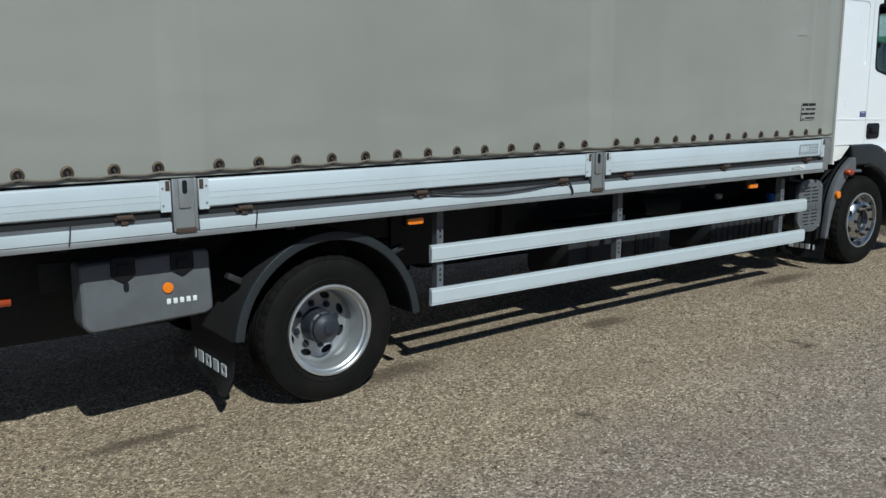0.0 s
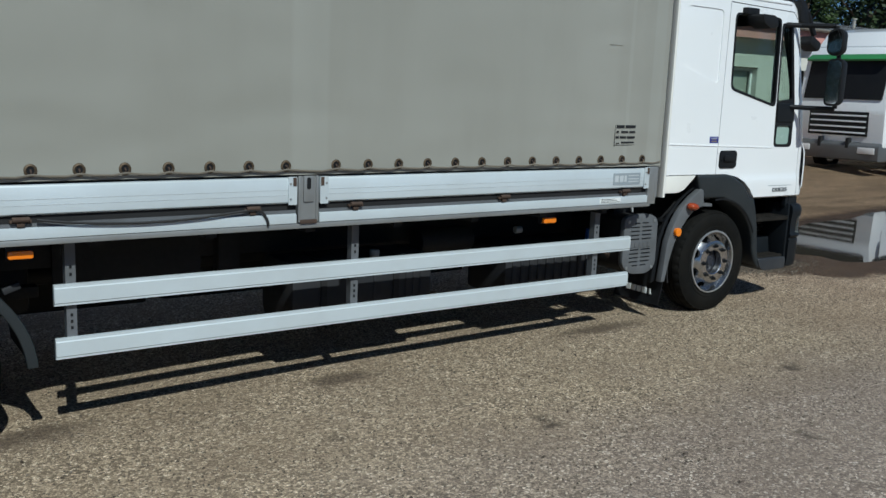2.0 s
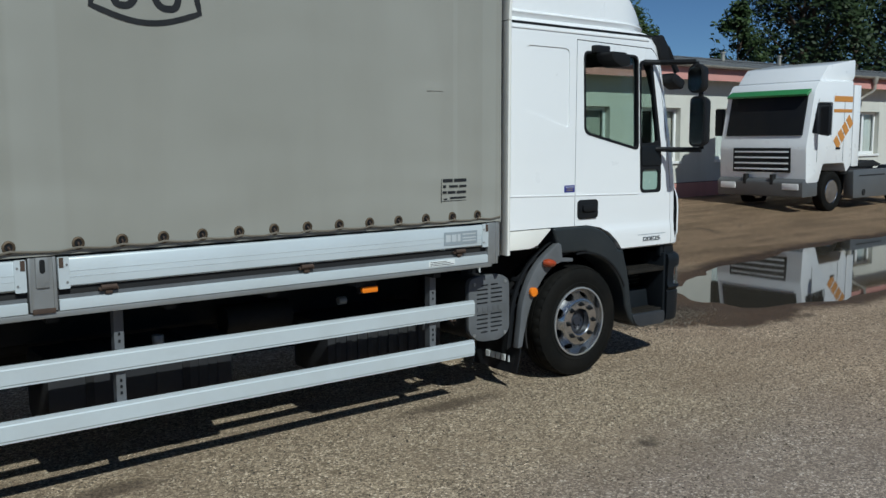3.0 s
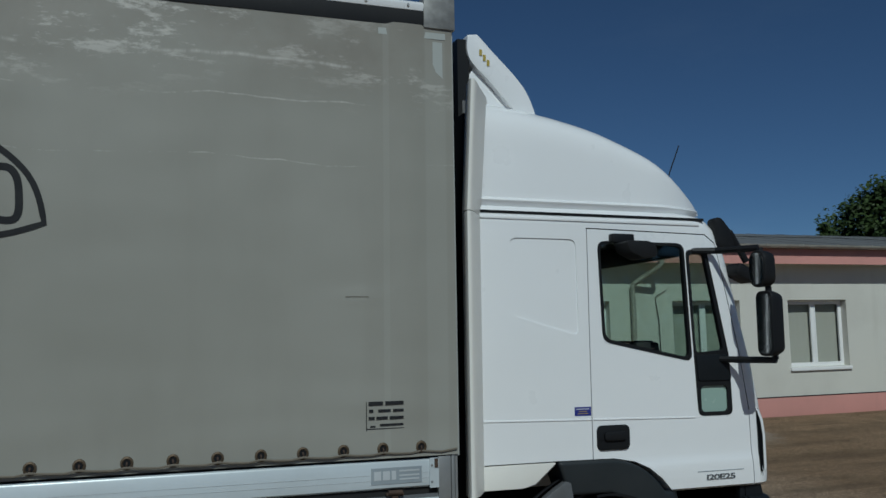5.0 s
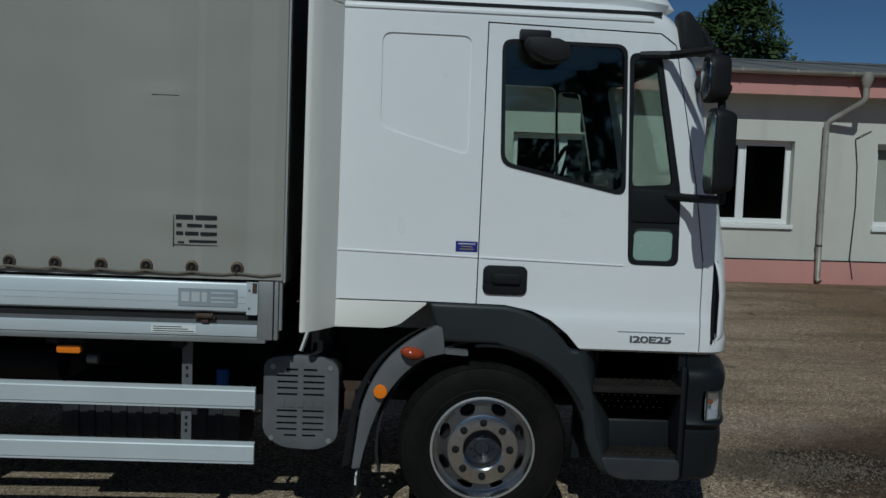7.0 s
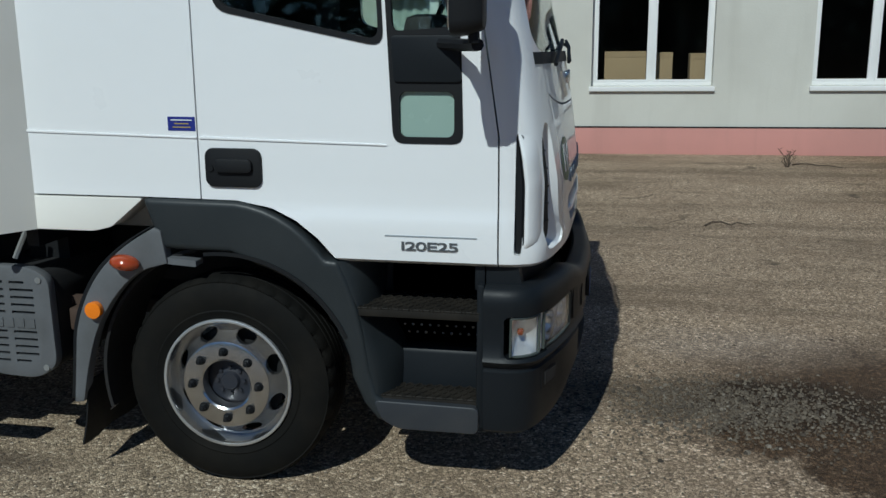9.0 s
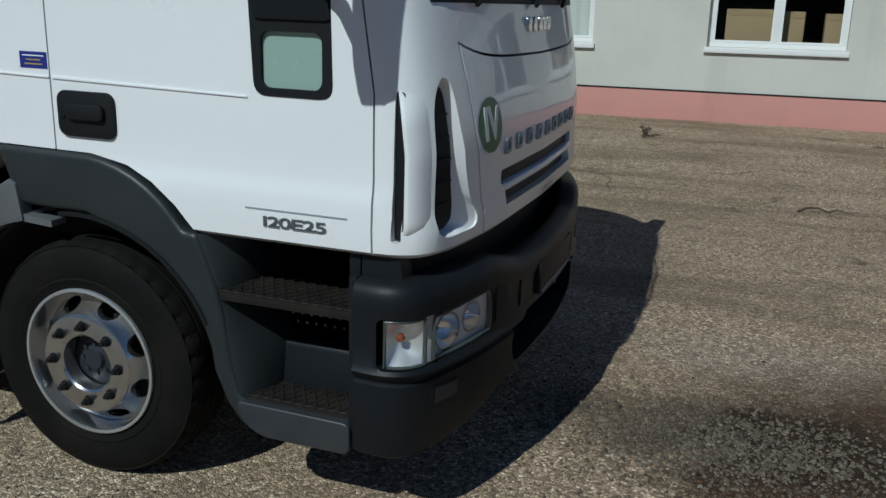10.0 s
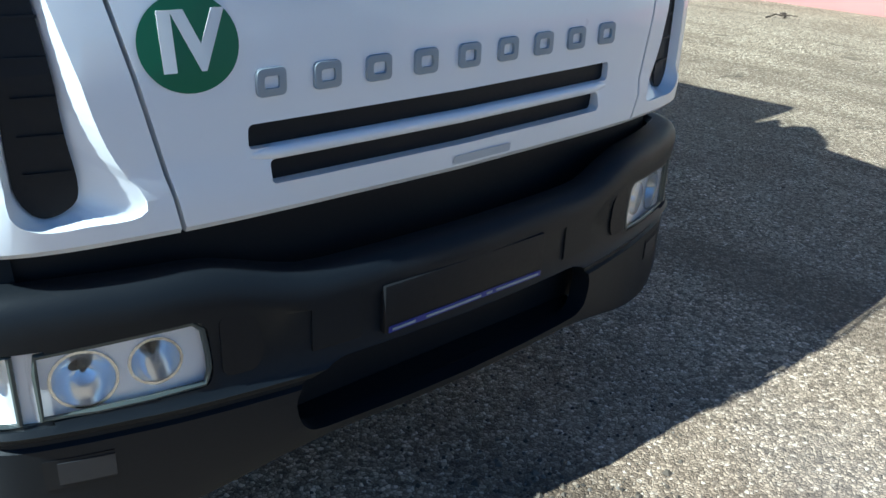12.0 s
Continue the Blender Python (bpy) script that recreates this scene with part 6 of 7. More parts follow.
# faded emblem and printed address block, as plain shapes
def ring_shape(pts, width, y):
    path = [Vector(p) for p in pts]
    n = len(path)
    bm = bmesh.new()
    outer, inner = [], []
    for i in range(n):
        t = (path[(i + 1) % n] - path[i - 1]).normalized()
        nrm = Vector((t.y, -t.x)) * width / 2
        outer.append(bm.verts.new((path[i].x + nrm.x, y + tarp_off(path[i].x, path[i].y), path[i].y + nrm.y)))
        inner.append(bm.verts.new((path[i].x - nrm.x, y + tarp_off(path[i].x, path[i].y), path[i].y - nrm.y)))
    for i in range(n):
        j = (i + 1) % n
        bm.faces.new((outer[i], outer[j], inner[j], inner[i]))
    bmesh.ops.recalc_face_normals(bm, faces=bm.faces)
    bmesh.ops.solidify(bm, geom=bm.faces[:], thickness=0.001)
    return bm


ey = SIDE - 0.0105
tri = [Vector((5.15, 3.025)), Vector((4.865, 2.603)), Vector((5.437, 2.603))]
emblem_path = []
for i in range(3):
    a, b = tri[i], tri[(i + 1) % 3]
    out = ((a + b) / 2 - Vector((5.15, 2.745))).normalized()
    emblem_path += [tuple(a.lerp(b, t / 12) + out * 0.07 * math.sin(math.pi * t / 12)) for t in range(12)]
bed_part("emblem_frame", ring_shape(emblem_path, 0.03, ey), INK, tarp, "worn black rounded triangle emblem")
for cx0, w, lean in ((5.047, 0.062, 0.02), (5.25, 0.069, -0.015)):
    oval = [(cx0 + w * math.copysign(abs(math.cos(t)) ** 0.7, math.cos(t)) + lean * math.sin(t), 2.748 + 0.135 * math.copysign(abs(math.sin(t)) ** 0.7, math.sin(t))) for t in (2 * math.pi * i / 32 for i in range(32))]
    bed_part("emblem_shape", ring_shape(oval, 0.036, ey), INK, tarp, "worn black plain shape of the emblem")
for a, b, z, h in ((7.095, 7.178, 1.652, 0.021), (7.19, 7.295, 1.652, 0.021), (7.098, 7.122, 1.612, 0.016), (7.15, 7.222, 1.612, 0.014), (7.235, 7.295, 1.612, 0.014), (7.096, 7.13, 1.572, 0.016), (7.14, 7.205, 1.572, 0.016), (7.215, 7.295, 1.572, 0.016), (7.16, 7.295, 1.534, 0.012), (7.105, 7.135, 1.527, 0.008)):
    y = ey + tarp_off((a + b) / 2, z)
    bed_part("printed_bar", box(a, b, y - 0.0015, y + 0.0015, z - h / 2, z + h / 2), INK, tarp, smooth=0)
for x0, x1, z0, z1 in ((7.082, 7.086, 1.505, 1.662), (7.086, 7.3, 1.513, 1.516)):
    y = ey + tarp_off((x0 + x1) / 2, (z0 + z1) / 2)
    bed_part("printed_line", box(x0, x1, y - 0.0015, y + 0.0015, z0, z1), INK, tarp, smooth=0)

# dropsides, hinges, posts and the sill
panels = [(REAR, CLIPS[0] - 0.06), (CLIPS[0] + 0.065, CLIPS[1] - 0.075), (CLIPS[1] + 0.075, CLIPS[2] - 0.075), (CLIPS[2] + 0.075, 7.5)]
bed_part("sill_core", box(REAR, 7.54, SIDE + 0.018, FAR - 0.018, 1.06, 1.345), CHASSIS, smooth=0)
for a, b in panels[1:]:
    prof = [(SIDE, 1.186), (SIDE - 0.006, 1.192), (SIDE - 0.006, 1.322), (SIDE - 0.001, 1.332), (SIDE + 0.012, 1.338), (SIDE + 0.018, 1.338), (SIDE + 0.018, 1.18)]
    drop = bed_part("dropside", prism(prof, "x", a, b, 0.002), PALE, label="white ribbed aluminium dropside panel")
    for z in (1.232, 1.262):
        bed_part("groove", box(a + 0.01, b - 0.01, SIDE - 0.0075, SIDE - 0.0055, z, z + 0.0025), PLATEGREY, drop, smooth=0)
    rail = [(SIDE, 1.063), (SIDE - 0.008, 1.066), (SIDE - 0.008, 1.119), (SIDE + 0.004, 1.123), (SIDE + 0.018, 1.123), (SIDE + 0.018, 1.063)]
    bed_part("sill_rail", prism(rail, "x", a, b, 0.002), PALE, label="white sill rail below the dropside")
    bed_part("sill_step", box(a, b, SIDE + 0.006, SIDE + 0.02, 1.124, 1.142), GREY, smooth=0)
    for s, e in ((a, a + 0.055), (b - 0.055, b)):
        plate = bed_part("end_plate", prism(rounded(s, e, 1.176, 1.34, 0.005, 2), "y", SIDE - 0.013, SIDE - 0.0058), PALE, drop)
        for zz in (1.21, 1.3):
            bed_part("rivet", disc(((s + e) / 2 + (0.014 if s == a else -0.014), SIDE - 0.013, zz), 0.006, -0.004, 0.002, n=8), STEEL, drop)
        slot = s + 0.004 if s == a else e - 0.026
        bed_part("lock_slot", box(slot, slot + 0.022, SIDE - 0.0155, SIDE - 0.012, 1.285, 1.336), RUST, drop, smooth=0)
bed_part("sill_edge", box(REAR, 7.54, SIDE - 0.004, SIDE + 0.05, 1.032, 1.062, 0.004), STEEL, label="dirty galvanised lower edge of the load bed")
for c in CLIPS[1:]:
    post = bed_part("side_post", join(box(c - 0.066, c - 0.05, SIDE - 0.012, SIDE + 0.02, 1.07, 1.345, 0.003), box(c + 0.05, c + 0.066, SIDE - 0.012, SIDE + 0.02, 1.07, 1.345, 0.003), box(c - 0.05, c + 0.05, SIDE - 0.004, SIDE + 0.02, 1.07, 1.345)), STEEL, label="dull galvanised folding side post")
    bed_part("post_latch", prism(rounded(c - 0.032, c + 0.032, 1.19, 1.345, 0.008), "y", SIDE - 0.014, SIDE - 0.003, 0.004), STEEL, post)
    bed_part("latch_slot", prism(rounded(c - 0.013, c + 0.013, 1.265, 1.335, 0.012), "y", SIDE - 0.0165, SIDE - 0.0135), BLACK, post)
    bed_part("post_foot", box(c - 0.055, c + 0.055, SIDE - 0.016, SIDE + 0.0, 1.06, 1.085, 0.004), RUST, post)
for x in (0.046, 1.19, 1.834, 3.004, 4.215, 4.886, 6.057, 7.243):
    bed_part("hinge", join(box(x - 0.05, x + 0.05, SIDE - 0.016, SIDE + 0.01, 1.148, 1.164, 0.003), disc((x, SIDE - 0.016, 1.166), 0.013, -0.04, 0.04, "x", 10), box(x - 0.018, x + 0.018, SIDE - 0.014, SIDE, 1.128, 1.15, 0.003)), RUST, label="rusty dropside hinge")
for x in (0.93, 1.907):
    bed_part("wire_tie", tube([(x, SIDE - 0.012, 1.15), (x - 0.005, SIDE - 0.014, 1.1), (x - 0.012, SIDE - 0.012, 1.05)], 0.004, 5), CABLE)
cable = [(3.077, SIDE - 0.018, 1.16), (3.286, SIDE - 0.022, 1.135), (3.599, SIDE - 0.022, 1.12), (3.912, SIDE - 0.022, 1.13), (4.173, SIDE - 0.02, 1.155), (4.257, SIDE - 0.018, 1.15), (4.299, SIDE - 0.016, 1.1), (4.309, SIDE - 0.014, 1.06)]
bed_part("loose_cable", tube([tuple(p) for p in smooth_curve(cable, 4)], 0.008, 6), CABLE, label="loose black cable hung along the sill")
bed_part("front_post", join(box(7.5, 7.575, SIDE - 0.006, SIDE + 0.06, 1.05, 1.345, 0.006), box(7.58, 7.6, SIDE + 0.0, SIDE + 0.05, 1.05, 1.36, 0.003), box(7.604, 7.618, SIDE + 0.005, SIDE + 0.05, 1.1, 1.36)), STEEL, label="galvanised front corner post")
bed_part("maker_plate", box(7.11, 7.4, SIDE - 0.0095, SIDE - 0.007, 1.212, 1.3), FADED, label="grey maker's plate with pale bars")
for a, b, z in ((7.125, 7.165, 1.258), (7.175, 7.215, 1.258), (7.225, 7.25, 1.258), (7.27, 7.385, 1.28), (7.27, 7.385, 1.255), (7.27, 7.385, 1.235)):
    bed_part("plate_bar", box(a, b, SIDE - 0.0108, SIDE - 0.009, z - (0.024 if b < 7.26 else 0.004), z + (0.024 if b < 7.26 else 0.004)), PLATEGREY, smooth=0)
bed_part("info_label", box(6.98, 7.2, SIDE - 0.0115, SIDE - 0.008, 1.076, 1.114), STICKWHITE, smooth=0)
for k in range(3):
    bed_part("label_bar", box(6.99, 7.19 - 0.03 * k, SIDE - 0.0125, SIDE - 0.011, 1.082 + 0.011 * k, 1.086 + 0.011 * k), INK, smooth=0)

# ---- chassis and under-run gear ----
GUARD_Y = 4.256
for y in (4.98, 5.83):
    tpart("chassis_rail", join(box(REAR + 0.2, 9.4, y, y + 0.07, 0.72, 0.98, 0.006)), CHASSIS)
for x in np.arange(REAR + 0.5, 7.5, 0.62):
    tpart("cross_bearer", box(float(x), float(x) + 0.06, SIDE + 0.05, FAR - 0.05, 0.98, 1.06), CHASSIS, smooth=0)


for z in (0.654, 0.364):
    rows = [(0.017, 0), (0.002, 0.004), (0.002, 0.014), (-0.003, 0.02), (-0.003, 0.096), (0.002, 0.102), (0.002, 0.112), (0.017, 0.116), (0.029, 0.116), (0.029, 0)]
    tpart("side_guard", prism([(GUARD_Y + dy, z + dz) for dy, dz in rows], "x", 3.165, 7.475), PALE, label="white aluminium side guard rail")
for x in (3.255, 4.97, 7.12):
    y = GUARD_Y + 0.03
    post = tpart("guard_post", join(box(x - 0.026, x + 0.026, y, y + 0.012, 0.375, 1.04), box(x - 0.026, x - 0.02, y + 0.006, y + 0.056, 0.375, 1.04)), GREY, label="perforated steel side guard post")
    for z in (0.52, 0.555, 0.59, 0.81, 0.85):
        tpart("slot", box(x - 0.006, x + 0.006, y - 0.003, y + 0.001, z, z + 0.016), BLACK, post, smooth=0)
for x in (3.005, 6.55):
    tpart("side_marker", prism(rounded(x - 0.06, x + 0.06, 0.932, 0.972, 0.012), "y", 4.2, 4.228, 0.006), ORANGE, label="orange side marker lamp")
    tpart("marker_base", box(x - 0.066, x + 0.066, 4.226, 4.26, 0.926, 1.03), BLACK)

# dim parts under the bed
tank = tpart("fuel_tank", soften(prism(rounded(4.5, 4.98, 0.29, 0.72, 0.09), "x", 4.64, 5.72), 0.02), TANK, label="dusty dark fuel tank under the bed")
tpart("tank_cap", disc((5.28, 4.56, 0.735), 0.035, -0.04, 0.03, "z", 16, 0.006), STEEL, tank)
for x in (4.84, 5.4):
    tpart("tank_strap", prism(rounded(4.492, 4.985, 0.282, 0.728, 0.095), "x", x, x + 0.045), CHASSIS, tank)
for x in (5.24, 5.5, 5.56, 5.62):
    tpart("tank_pressing", box(x, x + 0.018, 4.494, 4.502, 0.4, 0.62, 0.004), TANK, tank)
tpart("bed_bracket", join(box(3.3, 4.2, 4.95, 4.98, 0.5, 0.95), box(4.3, 4.45, 4.9, 5.0, 0.6, 0.95, 0.01)), CHASSIS)
box_ob = tpart("battery_box", box(6.4, 7.36, 4.5, 4.98, 0.32, 0.68, 0.03), TANK, label="ribbed dark battery box under the bed")
for k in range(10):
    tpart("rib", box(6.46 + 0.085 * k, 6.5 + 0.085 * k, 4.488, 4.505, 0.36, 0.6, 0.008), TANK, box_ob)
tpart("box_lid", box(6.39, 7.37, 4.49, 4.99, 0.66, 0.7, 0.012), CHASSIS, box_ob)
tpart("air_tank", disc((6.05, 4.85, 0.74), 0.1, -0.24, 0.24, "x", 20, 0.02), CHASSIS)
tpart("blue_filler_cap", disc((7.26, 4.5, 0.79), 0.035, -0.09, 0.02, "z", 14, 0.008), BLUECAP)
tpart("rusty_hook", tube([(7.43, 4.5, 0.66), (7.43, 4.48, 0.6), (7.45, 4.46, 0.57), (7.47, 4.48, 0.59)], 0.012, 6), RUST)
# unseen far-side boxes, added low to block light and view under the bed
for nm, x0, x1, z0, z1, r in (("tool_box", 3.1, 4.15, 0.2, 0.95, 0.03), ("fuel_tank", 4.25, 5.75, 0.2, 0.9, 0.06), ("light_blocker_box", 5.85, 7.1, 0.2, 0.92, 0.04), ("light_blocker_box", -0.6, 1.9, 0.45, 0.95, 0.03)):
    tpart(nm, box(x0, x1, 5.95, 6.41, z0, z1, r), CHASSIS)
tpart("valve", disc((6.55, 4.56, 0.83), 0.028, -0.03, 0.03, "x", 12, 0.006), STEEL)
tpart("gearbox", join(box(6.2, 8.2, 5.1, 5.8, 0.5, 0.95, 0.08), tube([(2.6, C, 0.55), (6.3, C, 0.66)], 0.06, 12)), CHASSIS)
for hub, hz in ((REAR_HUB, REAR_Z), (FRONT_HUB, HUB_Z)):
    tpart("axle", join(tube([(hub, 4.55, hz), (hub, 2 * C - 4.55, hz)], 0.08, 12), box(hub - 0.75, hub + 0.75, 4.95, 5.05, 0.55, 0.62, 0.01), box(hub - 0.75, hub + 0.75, 5.83, 5.93, 0.55, 0.62, 0.01)), CHASSIS)
tpart("differential", revolve([(0.001, -0.25), (0.16, -0.2), (0.22, 0.0), (0.16, 0.2), (0.001, 0.25)], (REAR_HUB, C, REAR_Z), 20), CHASSIS)
tpart("rear_crossmember", box(REAR + 0.1, REAR + 0.25, 4.4, 2 * C - 4.4, 0.42, 0.6, 0.01), CHASSIS)
# guessed bulk below the rear bed, enlarged to darken the ground there
tpart("underbody_blocker", join(box(-0.9, 1.7, 4.85, 6.1, 0.36, 0.9, 0.06), box(1.75, 3.2, 5.1, 5.9, 0.42, 0.9, 0.05)), CHASSIS)

# grilled box behind the cab
filter_ob = tpart("vent_box", prism(round_corners([(7.5, 0.9), (7.86, 0.9), (7.9, 0.82), (7.9, 0.5), (7.83, 0.43), (7.6, 0.43), (7.5, 0.5)], 0.05), "y", 4.4, 4.95, 0.02), CHASSIS, label="dark box behind the cab with grey slotted cover")
cover = prism(round_corners([(7.5, 0.9), (7.6, 0.925), (7.8, 0.925), (7.895, 0.88), (7.9, 0.48), (7.8, 0.42), (7.6, 0.43), (7.5, 0.5)], 0.06, 5), "y", 4.35, 4.4, 0.012)
slots = []
for k in range(5):
    for a, b in ((7.575, 7.68), (7.71, 7.82)):
        inset = 0.04 if k == 0 else 0.0
        slots.append(box(a + (inset if a < 7.6 else 0), b - (inset if a > 7.6 else 0), 4.3, 4.45, 0.845 - 0.033 * k, 0.857 - 0.033 * k))
        slots.append(box(a + (inset if a < 7.6 else 0), b - (inset if a > 7.6 else 0), 4.3, 4.45, 0.493 + 0.033 * k, 0.505 + 0.033 * k))
tpart("slotted_cover", boolean(cover, join(*slots)), GREY, filter_ob, "grey plastic cover with rows of slots")
tpart("cover_mark", join(*[box(7.58 + 0.05 * k, 7.615 + 0.05 * k, 4.346, 4.352, 0.652, 0.692) for k in range(5)]), GREY, filter_ob)
for x, z in ((7.55, 0.865), (7.85, 0.865), (7.55, 0.485), (7.85, 0.475)):
    tpart("cover_screw", disc((x, 4.35, z), 0.014, -0.005, 0.003, n=10), STEEL, filter_ob)
tpart("box_stay", tube([(7.68, 4.45, 0.93), (7.72, 4.5, 1.06)], 0.012, 6), STEEL)
tpart("mudguard_stay", join(box(7.9, 8.05, 4.5, 4.53, 0.72, 0.76), box(7.92, 7.98, 4.44, 4.54, 0.62, 0.72, 0.01)), RUST)

# tool box, rear fender and mudflap
def outward(bm):
    """The box hangs below the sill."""
    return moved(bm, Matrix.Translation((-0.155, -0.06, -0.09)))


tool = tpart("tool_box", outward(prism(round_corners([(1.16, 0.965), (1.86, 0.985), (1.875, 0.635), (1.83, 0.61), (1.2, 0.59), (1.16, 0.63)], 0.035), "y", 4.42, 4.62, 0.03, 3)), GREY, label="scuffed grey plastic tool box under the bed")
for x in (1.38, 1.7):
    tpart("latch", outward(prism(round_corners([(x - 0.065, 0.985), (x + 0.065, 0.985), (x + 0.065, 0.885), (x, 0.845), (x - 0.065, 0.885)], 0.012), "y", 4.408, 4.424, 0.006)), BLACK, tool, "black box latch")
    tpart("latch_tongue", outward(box(x - 0.03, x + 0.03, 4.4, 4.41, 0.9, 0.95, 0.004)), BLACK, tool)
tpart("keyhole_flap", outward(prism(rounded(1.378, 1.405, 0.8, 0.85, 0.012), "y", 4.412, 4.422)), BLACK, tool)
tpart("round_reflector", outward(disc((1.615, 4.418, 0.79), 0.03, -0.008, 0.004, n=20, bevel=0.003)), ORANGE, tool)
for k in range(5):
    tpart("box_mark", outward(box(1.605 + 0.037 * k, 1.628 + 0.037 * k, 4.416, 4.422, 0.697, 0.727, 0.002)), STICKWHITE, tool)
tpart("red_hose_coupling", join(disc((0.65, 4.42, 0.72), 0.024, -0.03, 0.03, "x", 12), box(0.57, 0.63, 4.4, 4.44, 0.725, 0.75, 0.006)), REDLENS)
tpart("coupling_bracket", box(0.86, 1.1, 4.62, 4.66, 0.7, 0.86, 0.01), CHASSIS)
FENDER = (2.443, 0.289)
fender = tpart("rear_fender", prism(band(*FENDER, 0.586, 0.642, 4, 175, 32), "y", 4.272, 4.31, 0.01, 3), ARCHGREY, label="dark grey round rear wheel fender")
tpart("fender_shell", prism(band(*FENDER, 0.62, 0.636, 3, 176, 32), "y", 4.312, 4.98), CHASSIS, fender)
tpart("rear_fender_far", prism(band(*FENDER, 0.624, 0.642, 3, 176, 32), "y", 2 * C - 4.98, 2 * C - 4.292), DARKGREY)
flap_rows = []
for k in range(11):
    f = k / 10
    row = []
    for i in range(13):
        y = 4.44 + 0.66 * i / 12
        tip = 0.05 * max(0.0, 1 - abs(i - 3) / 4) * ease((f - 0.8) / 0.2)
        row.append((1.845 + 0.012 * math.sin(3 * f) - 0.05 * ease((f - 0.75) / 0.25) * (0.4 + 0.6 * math.cos(i * 0.5)), y, 0.4 - 0.41 * f - tip))
    flap_rows.append(row)
flap = tpart("rear_mudflap", sheet(flap_rows, 0.008), BLACK, label="black rubber mudflap with white marks behind the rear wheel")
for k in range(5):
    y = 5.0 - 0.122 * k
    mark = box(1.836, 1.842, y + 0.012, y + (0.088 if k else 0.035), 0.066, 0.138)
    if k in (2, 4):
        mark = boolean(mark, box(1.83, 1.85, y + 0.028, y + 0.068, 0.085, 0.118))
    tpart("flap_mark", mark, PLATEGREY, flap, smooth=0)
for y in (4.5, 4.62, 4.74):
    tpart("flap_rivet", disc((1.838, y, 0.36), 0.008, -0.006, 0.004, "x", 8), STEEL, flap)
for x, z, tilt in ((1.86, 0.695, 28), (2.985, 0.745, -20)):
    tpart("fender_bracket", moved(box(-0.045, 0.045, -0.03, 0.03, -0.018, 0.018, 0.006), pose(x, 4.41, z, 0, tilt, 0)), TANK)


# ---- wheels ----
def wheel(hub_x, near, rear):
    """A wheel on the hub; its outer face looks to -y for the near side."""
    w = new("wheel")
    w.parent = truck
    out = 0.036 if rear else 0.012
    w.location = Vector((hub_x - 0.015, CAB - out if near else 2 * C - CAB + out, REAR_Z if rear else HUB_Z)) - TRUCK_AT
    w.scale = (1.035, 1.0, 1.035) if rear else (1.01, 1.0, 1.01)
    w.rotation_euler = (0, -PITCH, 0) if near else (0, PITCH, math.pi)
    tagged(w, "dusty black tyre on a silver steel rim")
    P = lambda nm, bm, material, label="": part(nm, bm, material, w, label)
    tread = []
    for c in (0.085, 0.125, 0.165, 0.2):
        tread += [(0.4515, c - 0.006), (0.441, c - 0.004), (0.441, c + 0.004), (0.4515, c + 0.006)]
    tyre = [(0.272, 0.035), (0.283, 0.012), (0.305, 0.006), (0.312, 0.003), (0.318, 0.006), (0.35, 0.0), (0.385, 0.003), (0.41, 0.01), (0.428, 0.02), (0.433, 0.018), (0.436, 0.024), (0.444, 0.036), (0.45, 0.055)]
    tyre += tread + [(0.45, 0.225), (0.438, 0.25), (0.4, 0.275), (0.34, 0.282), (0.29, 0.272), (0.272, 0.25)]
    bm = revolve(tyre, (0, 0, 0), 144, closed=True)
    for v in bm.verts:
        r = math.hypot(v.co.x, v.co.z)
        if r > 0.434 and (v.co.y < 0.07 or v.co.y > 0.215) and round(math.atan2(v.co.z, v.co.x) / (2 * math.pi) * 144) % 4 == 0:
            k = (r - 0.009) / r
            v.co.x, v.co.z = v.co.x * k, v.co.z * k
    for v in bm.verts:
        if v.co.z < -0.44:
            v.co.z = -0.448 + 0.2 * (v.co.z + 0.44)
            v.co.x *= 1.05
    P("tyre", bm, RUBBER, "dusty black rubber tyre")
    holes = bmesh.new()
    if rear:
        prof = [(0.232, 0.16), (0.226, 0.192), (0.214, 0.206), (0.19, 0.212), (0.12, 0.206), (0.085, 0.204), (0.085, 0.216), (0.12, 0.218), (0.19, 0.224), (0.235, 0.212), (0.24, 0.16)]
        barrel = [(0.279, 0.02), (0.277, 0.004), (0.268, 0.002), (0.26, 0.01), (0.257, 0.034), (0.245, 0.042), (0.242, 0.066), (0.233, 0.078), (0.23, 0.16), (0.231, 0.19), (0.24, 0.19), (0.244, 0.08), (0.252, 0.07), (0.266, 0.04)]
        P("rim_barrel", revolve(barrel, (0, 0, 0), 56, closed=True), RIM, "silver painted rim barrel")
        hr, n, size = 0.185, 8, 0.027
    else:
        prof = [(0.279, 0.02), (0.277, 0.004), (0.268, 0.002), (0.263, 0.01), (0.26, 0.048), (0.252, 0.07), (0.242, 0.068), (0.216, 0.038), (0.19, 0.004), (0.186, -0.005), (0.176, -0.009), (0.112, -0.009), (0.104, -0.003), (0.102, 0.05), (0.112, 0.05), (0.114, 0.008), (0.172, 0.008), (0.205, 0.05), (0.235, 0.084), (0.256, 0.084), (0.266, 0.045)]
        hr, n, size = 0.216, 8, 0.031
    rim = revolve(prof, (0, 0, 0), 56, closed=True)
    for i in range(n):
        a = 2 * math.pi * (i + 0.5) / n
        c = disc((0, 0, 0), size, -0.1, 0.3, n=14)
        c = moved(c, Matrix.Translation((hr * math.cos(a), 0, hr * math.sin(a))) @ Matrix.Rotation(-a, 4, "Y") @ Matrix.Diagonal((0.8, 1, 1.4, 1)))
